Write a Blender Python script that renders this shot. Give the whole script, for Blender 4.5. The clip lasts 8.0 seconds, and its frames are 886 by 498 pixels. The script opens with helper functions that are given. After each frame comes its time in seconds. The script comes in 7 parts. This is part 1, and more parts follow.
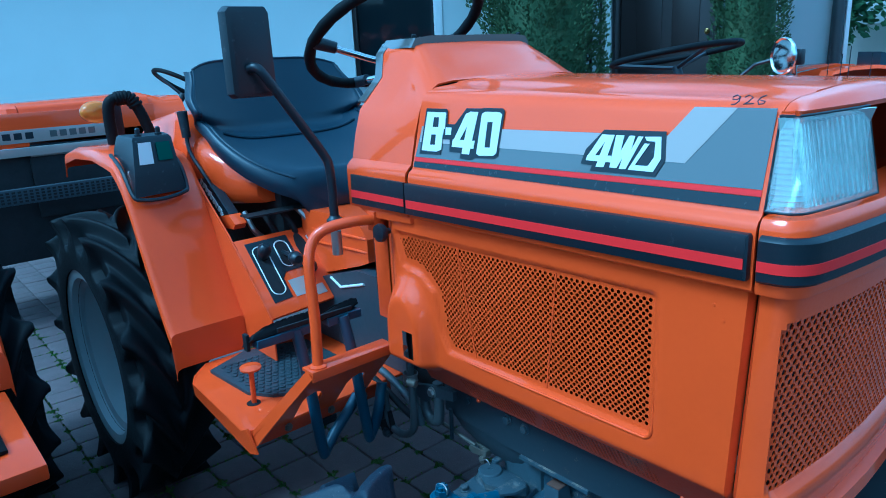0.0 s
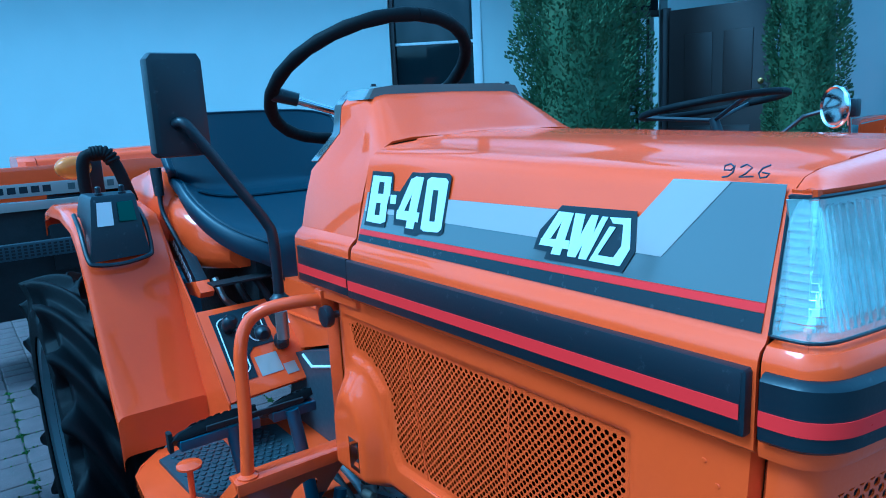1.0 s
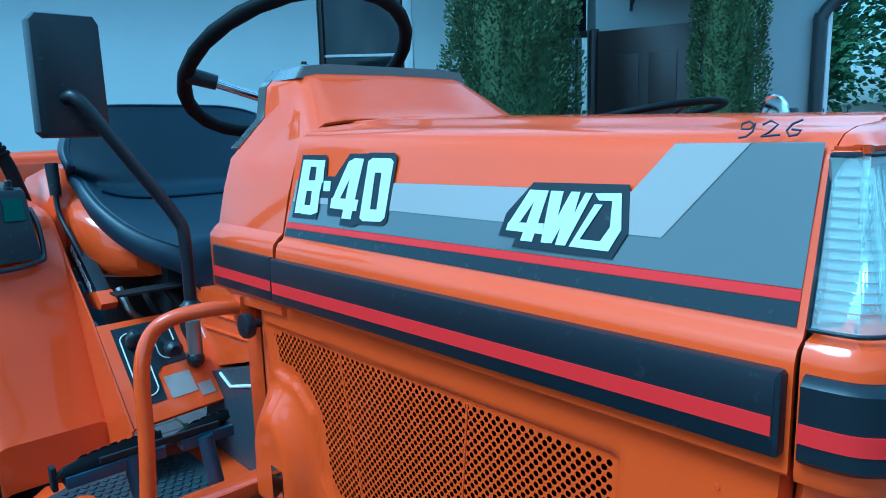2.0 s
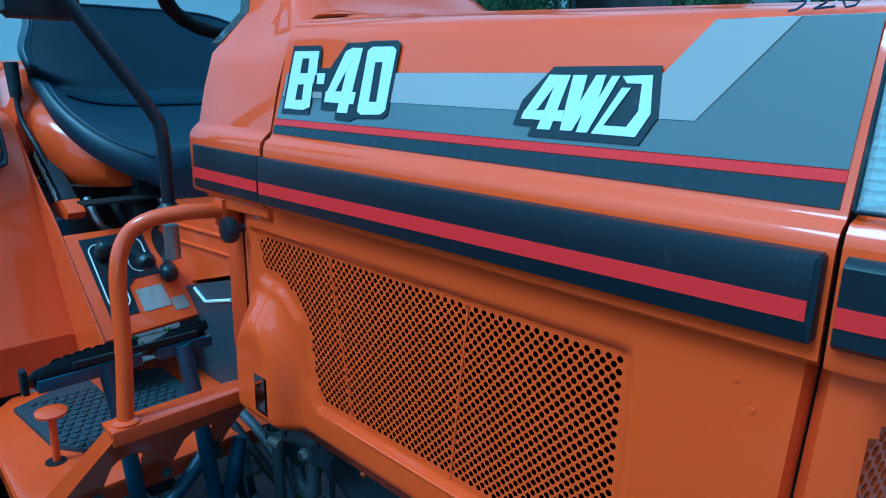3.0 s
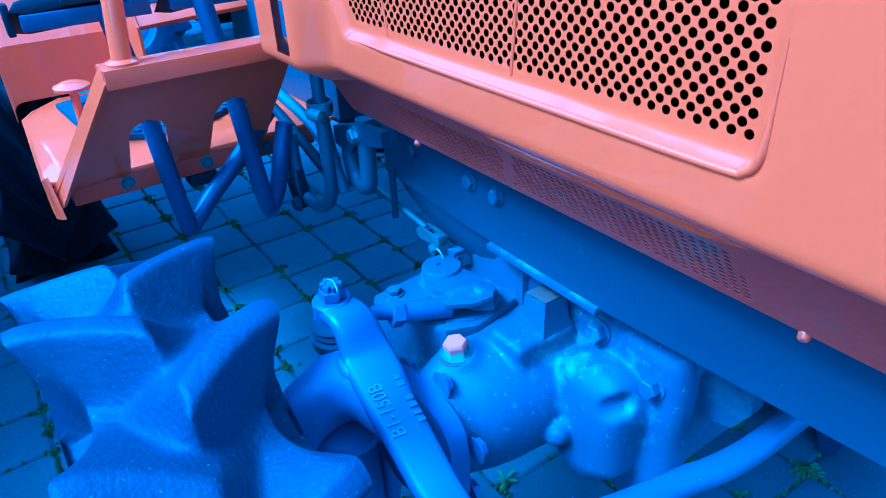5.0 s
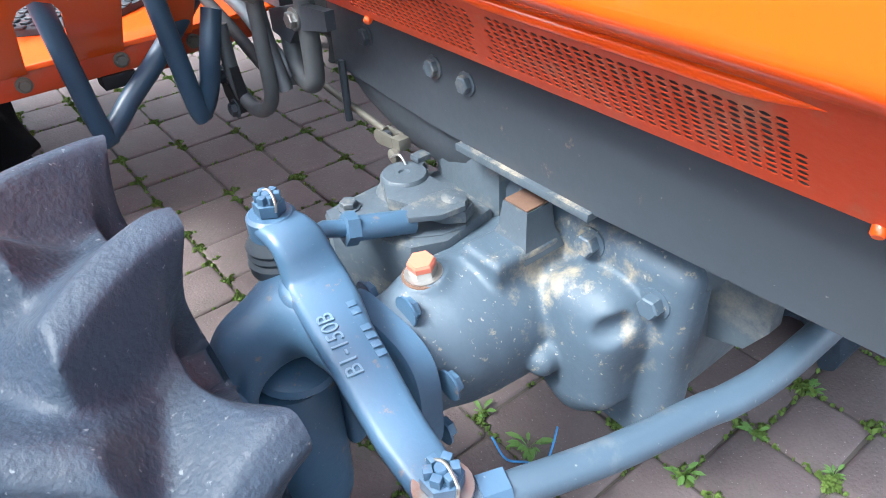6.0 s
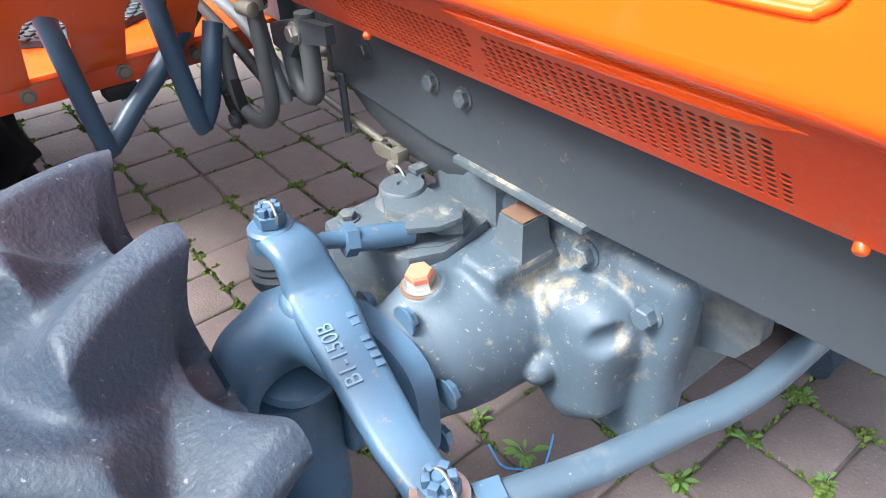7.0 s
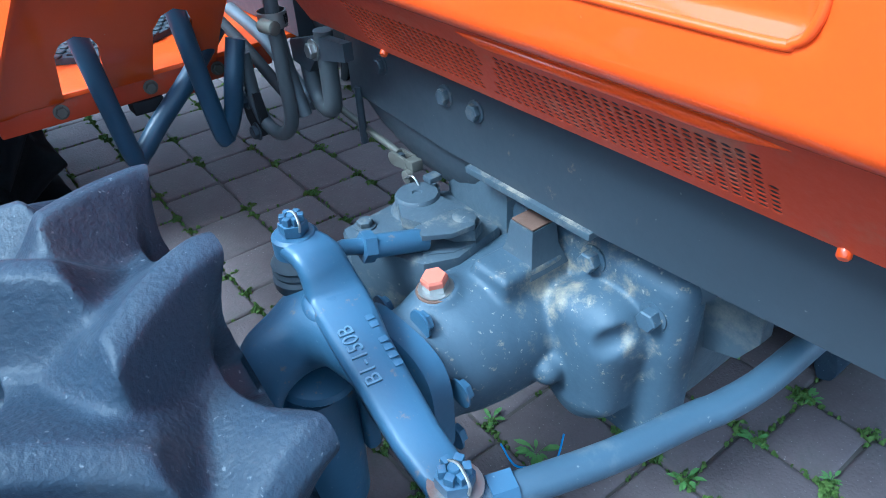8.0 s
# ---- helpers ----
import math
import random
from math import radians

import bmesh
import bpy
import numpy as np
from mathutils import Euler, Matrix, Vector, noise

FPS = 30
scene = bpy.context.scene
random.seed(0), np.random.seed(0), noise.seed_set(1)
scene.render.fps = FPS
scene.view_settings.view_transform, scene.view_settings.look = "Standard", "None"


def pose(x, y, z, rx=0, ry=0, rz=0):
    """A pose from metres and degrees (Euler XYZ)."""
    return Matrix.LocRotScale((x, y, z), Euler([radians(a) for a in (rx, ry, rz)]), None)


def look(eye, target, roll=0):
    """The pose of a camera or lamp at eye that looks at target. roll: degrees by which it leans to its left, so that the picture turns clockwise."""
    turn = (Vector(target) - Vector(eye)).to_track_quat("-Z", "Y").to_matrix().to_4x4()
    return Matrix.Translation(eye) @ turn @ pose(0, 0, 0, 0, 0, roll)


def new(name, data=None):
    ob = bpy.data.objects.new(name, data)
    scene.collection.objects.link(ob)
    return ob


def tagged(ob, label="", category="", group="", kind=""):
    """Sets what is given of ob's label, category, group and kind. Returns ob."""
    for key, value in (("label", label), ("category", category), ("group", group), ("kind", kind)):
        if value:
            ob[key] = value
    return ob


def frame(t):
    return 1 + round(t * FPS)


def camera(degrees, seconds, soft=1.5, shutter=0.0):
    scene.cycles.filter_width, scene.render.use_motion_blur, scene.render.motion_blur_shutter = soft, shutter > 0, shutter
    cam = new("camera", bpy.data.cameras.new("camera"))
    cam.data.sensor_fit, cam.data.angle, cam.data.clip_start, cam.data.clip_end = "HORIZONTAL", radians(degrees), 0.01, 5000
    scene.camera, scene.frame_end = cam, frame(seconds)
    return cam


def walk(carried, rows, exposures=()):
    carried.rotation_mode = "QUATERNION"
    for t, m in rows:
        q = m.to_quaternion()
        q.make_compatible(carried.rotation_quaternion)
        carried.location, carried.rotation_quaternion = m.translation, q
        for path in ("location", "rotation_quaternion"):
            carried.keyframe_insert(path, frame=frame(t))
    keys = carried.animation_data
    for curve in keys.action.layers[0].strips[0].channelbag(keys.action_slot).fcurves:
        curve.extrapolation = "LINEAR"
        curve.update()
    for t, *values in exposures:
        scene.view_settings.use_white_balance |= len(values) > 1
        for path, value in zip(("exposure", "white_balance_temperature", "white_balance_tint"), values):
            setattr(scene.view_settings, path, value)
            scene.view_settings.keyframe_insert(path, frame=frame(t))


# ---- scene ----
cam = camera(65.9, 8.0, 0.95)
PATH = [
    (0, (0.717, -1.049, 1.224), (-0.75, 0.202, 0.691), -2.8),
    (0.5, (0.698, -0.861, 1.235), (-0.847, 0.318, 0.762), -2.3),
    (1, (0.639, -0.772, 1.22), (-0.949, 0.381, 0.832), -2.9),
    (1.5, (0.557, -0.727, 1.165), (-0.969, 0.533, 0.877), 0.6),
    (1.7, (0.541, -0.714, 1.167), (-0.938, 0.596, 0.857), -1.0),
    (2.8, (0.507, -0.726, 1.148), (-0.887, 0.648, 0.738), -0.2),
    (3, (0.489, -0.727, 1.117), (-0.879, 0.641, 0.61), 0.9),
    (3.3, (0.466, -0.721, 1.073), (-0.865, 0.637, 0.451), -1.2),
    (3.5, (0.477, -0.698, 1.045), (-0.858, 0.63, 0.372), -2.6),
    (4, (0.486, -0.646, 0.991), (-0.959, 0.482, 0.192), -3.0),
    (4.5, (0.466, -0.616, 0.924), (-0.996, 0.413, 0.027), -3.0),
    (5, (0.413, -0.584, 0.839), (-1.015, 0.391, -0.166), -2.6),
    (5.2, (0.391, -0.569, 0.811), (-1.026, 0.397, -0.218), -2.5),
    (6.3, (0.337, -0.519, 0.755), (-0.927, 0.444, -0.459), -3.0),
    (6.5, (0.338, -0.518, 0.755), (-0.934, 0.452, -0.446), -2.8),
    (7, (0.346, -0.529, 0.769), (-0.945, 0.446, -0.407), -2.7),
    (7.5, (0.353, -0.537, 0.777), (-0.948, 0.433, -0.392), -3.1),
    (8, (0.365, -0.546, 0.789), (-0.953, 0.409, -0.374), -3.6),
]
walk(cam, [(t, look(eye, target, roll)) for t, eye, target, roll in PATH],
     exposures=[(0.0, 0.45, 3330, -21), (0.5, 0.52, 3020, -22), (1.0, 0.52, 3120, -22), (1.7, 0.47, 3420, -25), (3.0, 0.12, 3250, -27), (3.5, -0.15, 2340, -18), (4.0, 1.33, 2050, -18), (4.5, 1.76, 2090, -14),
                (5.2, 1.62, 2140, -9), (6.3, 3.03, 6700, 6), (7.0, 2.87, 6250, 5), (8.0, 2.05, 4400, -8)])

# ---------------------------------------------------------------- light
world = bpy.data.worlds.new("sky")
scene.world = world
world.use_nodes = True
wn = world.node_tree
sky = wn.nodes.new("ShaderNodeTexSky")
sky.sky_type = "NISHITA"
sky.sun_disc = False
sky.sun_elevation, sky.sun_rotation = radians(53), radians(193)
sky.air_density, sky.dust_density = 1.0, 3.0
wn.nodes["Background"].inputs["Strength"].default_value = 0.125
haze = wn.nodes.new("ShaderNodeHueSaturation")
haze.inputs["Saturation"].default_value = 0.55
wn.links.new(sky.outputs[0], haze.inputs["Color"])
# broken white clouds over the whole sky
way = wn.nodes.new("ShaderNodeTexCoord")
puffs = wn.nodes.new("ShaderNodeTexNoise")
puffs.inputs["Scale"].default_value, puffs.inputs["Detail"].default_value, puffs.inputs["Roughness"].default_value = 2.1, 9, 0.55
wn.links.new(way.outputs["Generated"], puffs.inputs["Vector"])
cover = wn.nodes.new("ShaderNodeMapRange")
cover.inputs["From Min"].default_value, cover.inputs["From Max"].default_value = 0.47, 0.66
wn.links.new(puffs.outputs["Fac"], cover.inputs["Value"])
clouds = wn.nodes.new("ShaderNodeMix")
clouds.data_type = "RGBA"
clouds.inputs["B"].default_value = (8.5, 8.8, 9.2, 1)
wn.links.new(cover.outputs["Result"], clouds.inputs["Factor"])
wn.links.new(haze.outputs[0], clouds.inputs["A"])
wn.links.new(clouds.outputs["Result"], wn.nodes["Background"].inputs["Color"])
sun = new("sun", bpy.data.lights.new("sun", "SUN"))
sun.data.energy, sun.data.angle, sun.data.color = 1.65, radians(20), (1.0, 0.96, 0.9)
sun.matrix_world = look((-0.9, -4.0, 5.4), (0, 0, 0))

# ---------------------------------------------------------------- materials


def material(name, colour, rough=0.5, metal=0.0, vary=0.12, scale=6.0, bump=0.0, bump_scale=120.0,
             stain=None, stain_amount=0.0, stain_scale=9.0, coat=0.0, spec=0.5, random_tint=0.0, dust=None, dust_amount=0.0, spots=(), spot_colour=(0.25, 0.215, 0.16), speck=None, speck_scale=200.0, speck_amount=0.3):
    m = bpy.data.materials.new(name)
    m.use_nodes = True
    t = m.node_tree
    n, l = t.nodes, t.links
    b = n["Principled BSDF"]
    geo = n.new("ShaderNodeTexCoord")
    big = n.new("ShaderNodeTexNoise")
    big.inputs["Scale"].default_value, big.inputs["Detail"].default_value = scale, 6
    l.new(geo.outputs["Object"], big.inputs["Vector"])
    fine = n.new("ShaderNodeTexNoise")
    fine.inputs["Scale"].default_value, fine.inputs["Detail"].default_value = bump_scale, 4
    l.new(geo.outputs["Object"], fine.inputs["Vector"])
    mix = n.new("ShaderNodeMix")
    mix.data_type = "RGBA"
    mix.inputs["A"].default_value = (*[c * (1 - vary) for c in colour], 1)
    mix.inputs["B"].default_value = (*[min(1, c * (1 + vary)) for c in colour], 1)
    l.new(big.outputs["Fac"], mix.inputs["Factor"])
    last = mix.outputs["Result"]
    if stain:
        sn = n.new("ShaderNodeTexNoise")
        sn.inputs["Scale"].default_value, sn.inputs["Detail"].default_value = stain_scale, 8
        sn.inputs["Roughness"].default_value = 0.7
        l.new(geo.outputs["Object"], sn.inputs["Vector"])
        ramp = n.new("ShaderNodeMapRange")
        ramp.inputs["From Min"].default_value, ramp.inputs["From Max"].default_value = 0.62 - 0.25 * stain_amount, 0.75
        l.new(sn.outputs["Fac"], ramp.inputs["Value"])
        sm = n.new("ShaderNodeMix")
        sm.data_type = "RGBA"
        sm.inputs["B"].default_value = (*stain, 1)
        l.new(last, sm.inputs["A"])
        l.new(ramp.outputs["Result"], sm.inputs["Factor"])
        last = sm.outputs["Result"]
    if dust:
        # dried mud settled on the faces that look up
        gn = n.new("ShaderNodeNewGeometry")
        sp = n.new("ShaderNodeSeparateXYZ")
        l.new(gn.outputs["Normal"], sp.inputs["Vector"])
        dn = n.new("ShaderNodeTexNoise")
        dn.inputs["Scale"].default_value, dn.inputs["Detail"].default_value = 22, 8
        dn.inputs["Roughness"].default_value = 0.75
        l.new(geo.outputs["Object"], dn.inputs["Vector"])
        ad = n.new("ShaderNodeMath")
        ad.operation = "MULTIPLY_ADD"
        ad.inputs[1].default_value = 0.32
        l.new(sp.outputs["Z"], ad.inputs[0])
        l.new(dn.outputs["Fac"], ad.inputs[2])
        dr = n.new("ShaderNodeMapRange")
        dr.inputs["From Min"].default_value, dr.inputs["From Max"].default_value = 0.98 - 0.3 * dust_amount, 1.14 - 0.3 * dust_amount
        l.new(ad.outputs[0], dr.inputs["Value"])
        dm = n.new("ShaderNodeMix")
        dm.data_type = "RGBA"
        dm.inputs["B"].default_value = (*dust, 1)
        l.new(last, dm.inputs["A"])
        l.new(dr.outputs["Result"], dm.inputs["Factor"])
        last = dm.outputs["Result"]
    for centre, reach in spots:
        # splashes of dried mud round a place on the thing
        far = n.new("ShaderNodeVectorMath")
        far.operation = "DISTANCE"
        far.inputs[1].default_value = centre
        l.new(geo.outputs["Object"], far.inputs[0])
        near = n.new("ShaderNodeMapRange")
        near.inputs["From Min"].default_value, near.inputs["From Max"].default_value = reach, reach * 0.15
        near.inputs["To Max"].default_value = 0.235
        l.new(far.outputs["Value"], near.inputs["Value"])
        pn = n.new("ShaderNodeTexNoise")
        pn.inputs["Scale"].default_value, pn.inputs["Detail"].default_value = 48, 9
        pn.inputs["Roughness"].default_value = 0.72
        l.new(geo.outputs["Object"], pn.inputs["Vector"])
        both = n.new("ShaderNodeMath")
        l.new(near.outputs["Result"], both.inputs[0])
        l.new(pn.outputs["Fac"], both.inputs[1])
        cut = n.new("ShaderNodeMapRange")
        cut.inputs["From Min"].default_value, cut.inputs["From Max"].default_value = 0.62, 0.86
        l.new(both.outputs[0], cut.inputs["Value"])
        pm = n.new("ShaderNodeMix")
        pm.data_type = "RGBA"
        pm.inputs["B"].default_value = (*spot_colour, 1)
        l.new(last, pm.inputs["A"])
        l.new(cut.outputs["Result"], pm.inputs["Factor"])
        last = pm.outputs["Result"]
    if speck:
        # fine grit and dust specks
        gn = n.new("ShaderNodeTexNoise")
        gn.inputs["Scale"].default_value, gn.inputs["Detail"].default_value = speck_scale, 3
        l.new(geo.outputs["Object"], gn.inputs["Vector"])
        gr = n.new("ShaderNodeMapRange")
        gr.inputs["From Min"].default_value, gr.inputs["From Max"].default_value = 0.78 - 0.25 * speck_amount, 0.86 - 0.25 * speck_amount
        l.new(gn.outputs["Fac"], gr.inputs["Value"])
        gm_ = n.new("ShaderNodeMix")
        gm_.data_type = "RGBA"
        gm_.inputs["B"].default_value = (*speck, 1)
        l.new(last, gm_.inputs["A"])
        l.new(gr.outputs["Result"], gm_.inputs["Factor"])
        last = gm_.outputs["Result"]
    if random_tint:
        info = n.new("ShaderNodeObjectInfo")
        hsv = n.new("ShaderNodeHueSaturation")
        rr = n.new("ShaderNodeMapRange")
        rr.inputs["To Min"].default_value, rr.inputs["To Max"].default_value = 1 - random_tint, 1 + random_tint
        l.new(info.outputs["Random"], rr.inputs["Value"])
        l.new(rr.outputs["Result"], hsv.inputs["Value"])
        l.new(last, hsv.inputs["Color"])
        last = hsv.outputs["Color"]
    l.new(last, b.inputs["Base Color"])
    rr2 = n.new("ShaderNodeMapRange")
    rr2.inputs["To Min"].default_value, rr2.inputs["To Max"].default_value = max(0.02, rough * 0.8), min(1, rough * 1.25)
    l.new(fine.outputs["Fac"], rr2.inputs["Value"])
    l.new(rr2.outputs["Result"], b.inputs["Roughness"])
    b.inputs["Metallic"].default_value = metal
    b.inputs["Specular IOR Level"].default_value = spec
    b.inputs["Coat Weight"].default_value = coat
    b.inputs["Coat Roughness"].default_value = 0.07
    if bump:
        bp = n.new("ShaderNodeBump")
        bp.inputs["Strength"].default_value, bp.inputs["Distance"].default_value = bump, 0.002
        l.new(fine.outputs["Fac"], bp.inputs["Height"])
        l.new(bp.outputs["Normal"], b.inputs["Normal"])
    return m


def glass_material(name, colour, rough=0.02, alpha_mix=0.0):
    m = bpy.data.materials.new(name)
    m.use_nodes = True
    b = m.node_tree.nodes["Principled BSDF"]
    b.inputs["Base Color"].default_value = (*colour, 1)
    b.inputs["Roughness"].default_value = rough
    b.inputs["Transmission Weight"].default_value = 1.0
    b.inputs["IOR"].default_value = 1.45
    return m


ORANGE = material("orange_paint", (0.72, 0.078, 0.002), 0.48, spec=0.2, vary=0.09, scale=5, bump=0.03, bump_scale=260, coat=0.8, speck=(0.75, 0.3, 0.16), speck_scale=70, speck_amount=0.06,
                  stain=(0.7, 0.3, 0.16), stain_amount=-0.3, stain_scale=42)
# darker copy of the orange with underside shade in its base colour, plus stains
ORANGE_SHADED = material("shaded_orange_paint", (0.45, 0.05, 0.012), 0.45, vary=0.12, scale=7, bump=0.1, bump_scale=200,
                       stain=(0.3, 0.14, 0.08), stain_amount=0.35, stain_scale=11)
GREY_DECAL = material("grey_decal", (0.12, 0.122, 0.118), 0.12, vary=0.05, scale=4, coat=1.0)
DARK_DECAL = material("charcoal_decal", (0.024, 0.03, 0.037), 0.25, vary=0.06, scale=4, spec=0.4)
PALE_DECAL = material("pale_grey_decal", (0.38, 0.325, 0.29), 0.12, vary=0.04, scale=4, coat=1.0)
WHITE_DECAL = material("white_decal", (0.8, 0.8, 0.78), 0.3, vary=0.03)
RED_DECAL = material("red_decal", (0.66, 0.022, 0.024), 0.3, vary=0.05, spec=0.25)
BLACK_TRIM = material("black_trim", (0.012, 0.016, 0.022), 0.38, vary=0.1, bump=0.06, bump_scale=300,
                      stain=(0.08, 0.08, 0.085), stain_amount=0.1, stain_scale=60)
RUBBER = material("weathered_rubber", (0.018, 0.029, 0.047), 0.55, spec=0.36, vary=0.35, scale=11, bump=0.5, bump_scale=240,
                  stain=(0.045, 0.055, 0.07), stain_amount=0.5, stain_scale=13, speck=(0.12, 0.135, 0.15), speck_scale=230, speck_amount=0.44)
RUBBER_DARK = material("black_rubber", (0.0055, 0.0065, 0.008), 0.6, spec=0.15, vary=0.2, scale=10, bump=0.2, bump_scale=150)
MARKER = material("faded_marker_ink", (0.035, 0.045, 0.075), 0.6, vary=0.5, scale=90)
VINYL = material("black_vinyl", (0.017, 0.027, 0.043), 0.38, spec=0.42, vary=0.15, scale=5, bump=0.15, bump_scale=350)
CHASSIS = material("grey_chassis_paint", (0.042, 0.05, 0.061), 0.45, vary=0.15, scale=6, bump=0.12, bump_scale=110,
                   stain=(0.17, 0.12, 0.085), stain_amount=-0.15, stain_scale=38, speck=(0.2, 0.19, 0.17), speck_scale=150, speck_amount=0.14)
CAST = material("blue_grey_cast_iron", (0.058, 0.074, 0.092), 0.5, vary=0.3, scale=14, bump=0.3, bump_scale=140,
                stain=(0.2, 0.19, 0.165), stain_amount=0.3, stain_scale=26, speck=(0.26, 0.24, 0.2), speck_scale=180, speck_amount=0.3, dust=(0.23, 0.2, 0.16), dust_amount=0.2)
CAST_CLEAN = material("blue_grey_paint", (0.055, 0.105, 0.17), 0.38, vary=0.14, scale=12, bump=0.15, bump_scale=150,
                      stain=(0.3, 0.17, 0.08), stain_amount=0.02, stain_scale=48, speck=(0.16, 0.2, 0.24), speck_scale=200, speck_amount=0.32)
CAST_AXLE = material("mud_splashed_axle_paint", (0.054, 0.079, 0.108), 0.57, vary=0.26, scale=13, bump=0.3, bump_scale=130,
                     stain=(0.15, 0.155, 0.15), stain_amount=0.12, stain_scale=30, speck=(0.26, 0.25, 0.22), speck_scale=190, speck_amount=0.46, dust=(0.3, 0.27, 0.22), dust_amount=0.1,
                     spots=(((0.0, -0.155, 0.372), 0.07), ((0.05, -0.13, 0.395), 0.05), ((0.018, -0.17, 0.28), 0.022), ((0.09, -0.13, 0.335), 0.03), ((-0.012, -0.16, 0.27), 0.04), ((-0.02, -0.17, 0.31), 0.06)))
CAST_ROD = material("scuffed_blue_grey_paint", (0.055, 0.085, 0.12), 0.42, vary=0.3, scale=9, bump=0.12, bump_scale=150,
                    stain=(0.13, 0.15, 0.165), stain_amount=0.35, stain_scale=18, speck=(0.22, 0.23, 0.23), speck_scale=170, speck_amount=0.3)
MAT = material("worn_floor_mat", (0.035, 0.045, 0.055), 0.6, vary=0.25, scale=14, bump=0.3, bump_scale=150)
CAST_WORN = material("worn_blue_grey_paint", (0.13, 0.2, 0.27), 0.35, vary=0.2, scale=60, bump=0.1)
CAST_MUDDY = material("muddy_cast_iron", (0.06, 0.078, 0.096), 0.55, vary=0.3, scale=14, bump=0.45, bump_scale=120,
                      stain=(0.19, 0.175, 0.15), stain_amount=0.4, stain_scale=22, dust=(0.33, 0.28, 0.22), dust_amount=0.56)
STEEL = material("steel", (0.45, 0.44, 0.42), 0.38, metal=0.9, vary=0.2, scale=30, stain=(0.25, 0.12, 0.05), stain_amount=0.25)
CHROME = material("chrome", (0.8, 0.8, 0.8), 0.12, metal=1.0, vary=0.03)
ZINC = material("yellowed_zinc", (0.17, 0.16, 0.135), 0.5, metal=0.5, vary=0.2, scale=30)
RUST = material("rusty_iron", (0.11, 0.06, 0.04), 0.85, vary=0.3, scale=40, bump=0.4, bump_scale=150)
PINK = material("faded_orange_paint", (0.6, 0.16, 0.1), 0.4, vary=0.08)
WHEEL_GREY = material("pale_rim_paint", (0.42, 0.45, 0.46), 0.45, vary=0.1, scale=8)
AMBER = glass_material("amber_plastic", (0.9, 0.32, 0.03), 0.15)
AMBER.node_tree.nodes["Principled BSDF"].inputs["Transmission Weight"].default_value = 0.5
LENS = glass_material("clear_lens", (0.84, 0.9, 0.88), 0.1)
LENS.node_tree.nodes["Principled BSDF"].inputs["Transmission Weight"].default_value = 0.8
PANE = material("dark_window_glass", (0.012, 0.016, 0.02), 0.06, vary=0.1)
MIRROR = material("reflector", (0.72, 0.76, 0.75), 0.3, metal=0.85, vary=0.1)
# grimy metal; also the painted shade inside slots, holes and mesh gaps
DARK = material("grimy_metal_and_shade", (0.018, 0.018, 0.02), 0.65, spec=0.25, vary=0.4, scale=14, bump=0.4, bump_scale=90)
RADIATOR = material("radiator_fins", (0.12, 0.13, 0.14), 0.5, metal=0.4, vary=0.2, scale=40)
YELLOW = material("yellow_part", (0.55, 0.38, 0.04), 0.5)
GREEN_GLASS = material("green_switch", (0.008, 0.07, 0.045), 0.3)
HOSE = material("hose_and_pipe", (0.07, 0.075, 0.08), 0.5, vary=0.2, scale=20)
PEDAL_BLUE = material("blue_grey_rod", (0.035, 0.065, 0.105), 0.42, vary=0.15, scale=14, bump=0.08)
PLASTER = material("white_plaster", (0.54, 0.58, 0.58), 0.9, vary=0.05, scale=2.5, bump=0.25, bump_scale=60)
PLASTER_WARM = material("cream_plaster", (0.6, 0.58, 0.52), 0.9, vary=0.05, scale=2.5, bump=0.2, bump_scale=60)
# dark grey-brown for the added walls that stay out of view
UNSEEN_WALL = material("unseen_yard_wall", (0.11, 0.105, 0.095), 0.9, vary=0.25, scale=1.5, bump=0.2, bump_scale=40)
WHITE_PVC = material("white_frame", (0.75, 0.77, 0.78), 0.4, vary=0.03)
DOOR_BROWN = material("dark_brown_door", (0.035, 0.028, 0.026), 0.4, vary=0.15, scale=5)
PIPE_GREY = material("grey_downpipe", (0.05, 0.055, 0.06), 0.45)
ROOF = material("roof_sheet", (0.12, 0.13, 0.15), 0.5)
BRASS = material("brass", (0.6, 0.42, 0.14), 0.3, metal=1.0)
LEAF = material("thuja_foliage", (0.075, 0.108, 0.04), 0.8, vary=0.5, scale=9, stain=(0.16, 0.19, 0.08), stain_amount=0.45, stain_scale=7)
LEAF_FAR = material("tree_foliage", (0.07, 0.12, 0.04), 0.7, vary=0.5, scale=3)
MOSS = material("moss", (0.12, 0.185, 0.035), 0.9, vary=0.5, scale=40, bump=0.8, bump_scale=300)
WEED = material("weed_leaf", (0.10, 0.2, 0.04), 0.6, vary=0.3, scale=20)
BARK = material("bark", (0.11, 0.07, 0.045), 0.9, vary=0.3, scale=12, bump=0.5)
STONE = material("paving_stone", (0.102, 0.077, 0.076), 0.8, vary=0.34, scale=16, bump=0.7, bump_scale=200, random_tint=0.13,
                 stain=(0.075, 0.068, 0.06), stain_amount=0.4, stain_scale=12, speck=(0.26, 0.23, 0.22), speck_scale=260, speck_amount=0.45)
SAND = material("joint_sand", (0.07, 0.057, 0.05), 0.95, vary=0.3, scale=30, bump=0.6, bump_scale=150)
BLUE_STRING = material("blue_twine", (0.05, 0.22, 0.5), 0.6)

# ---------------------------------------------------------------- mesh helpers


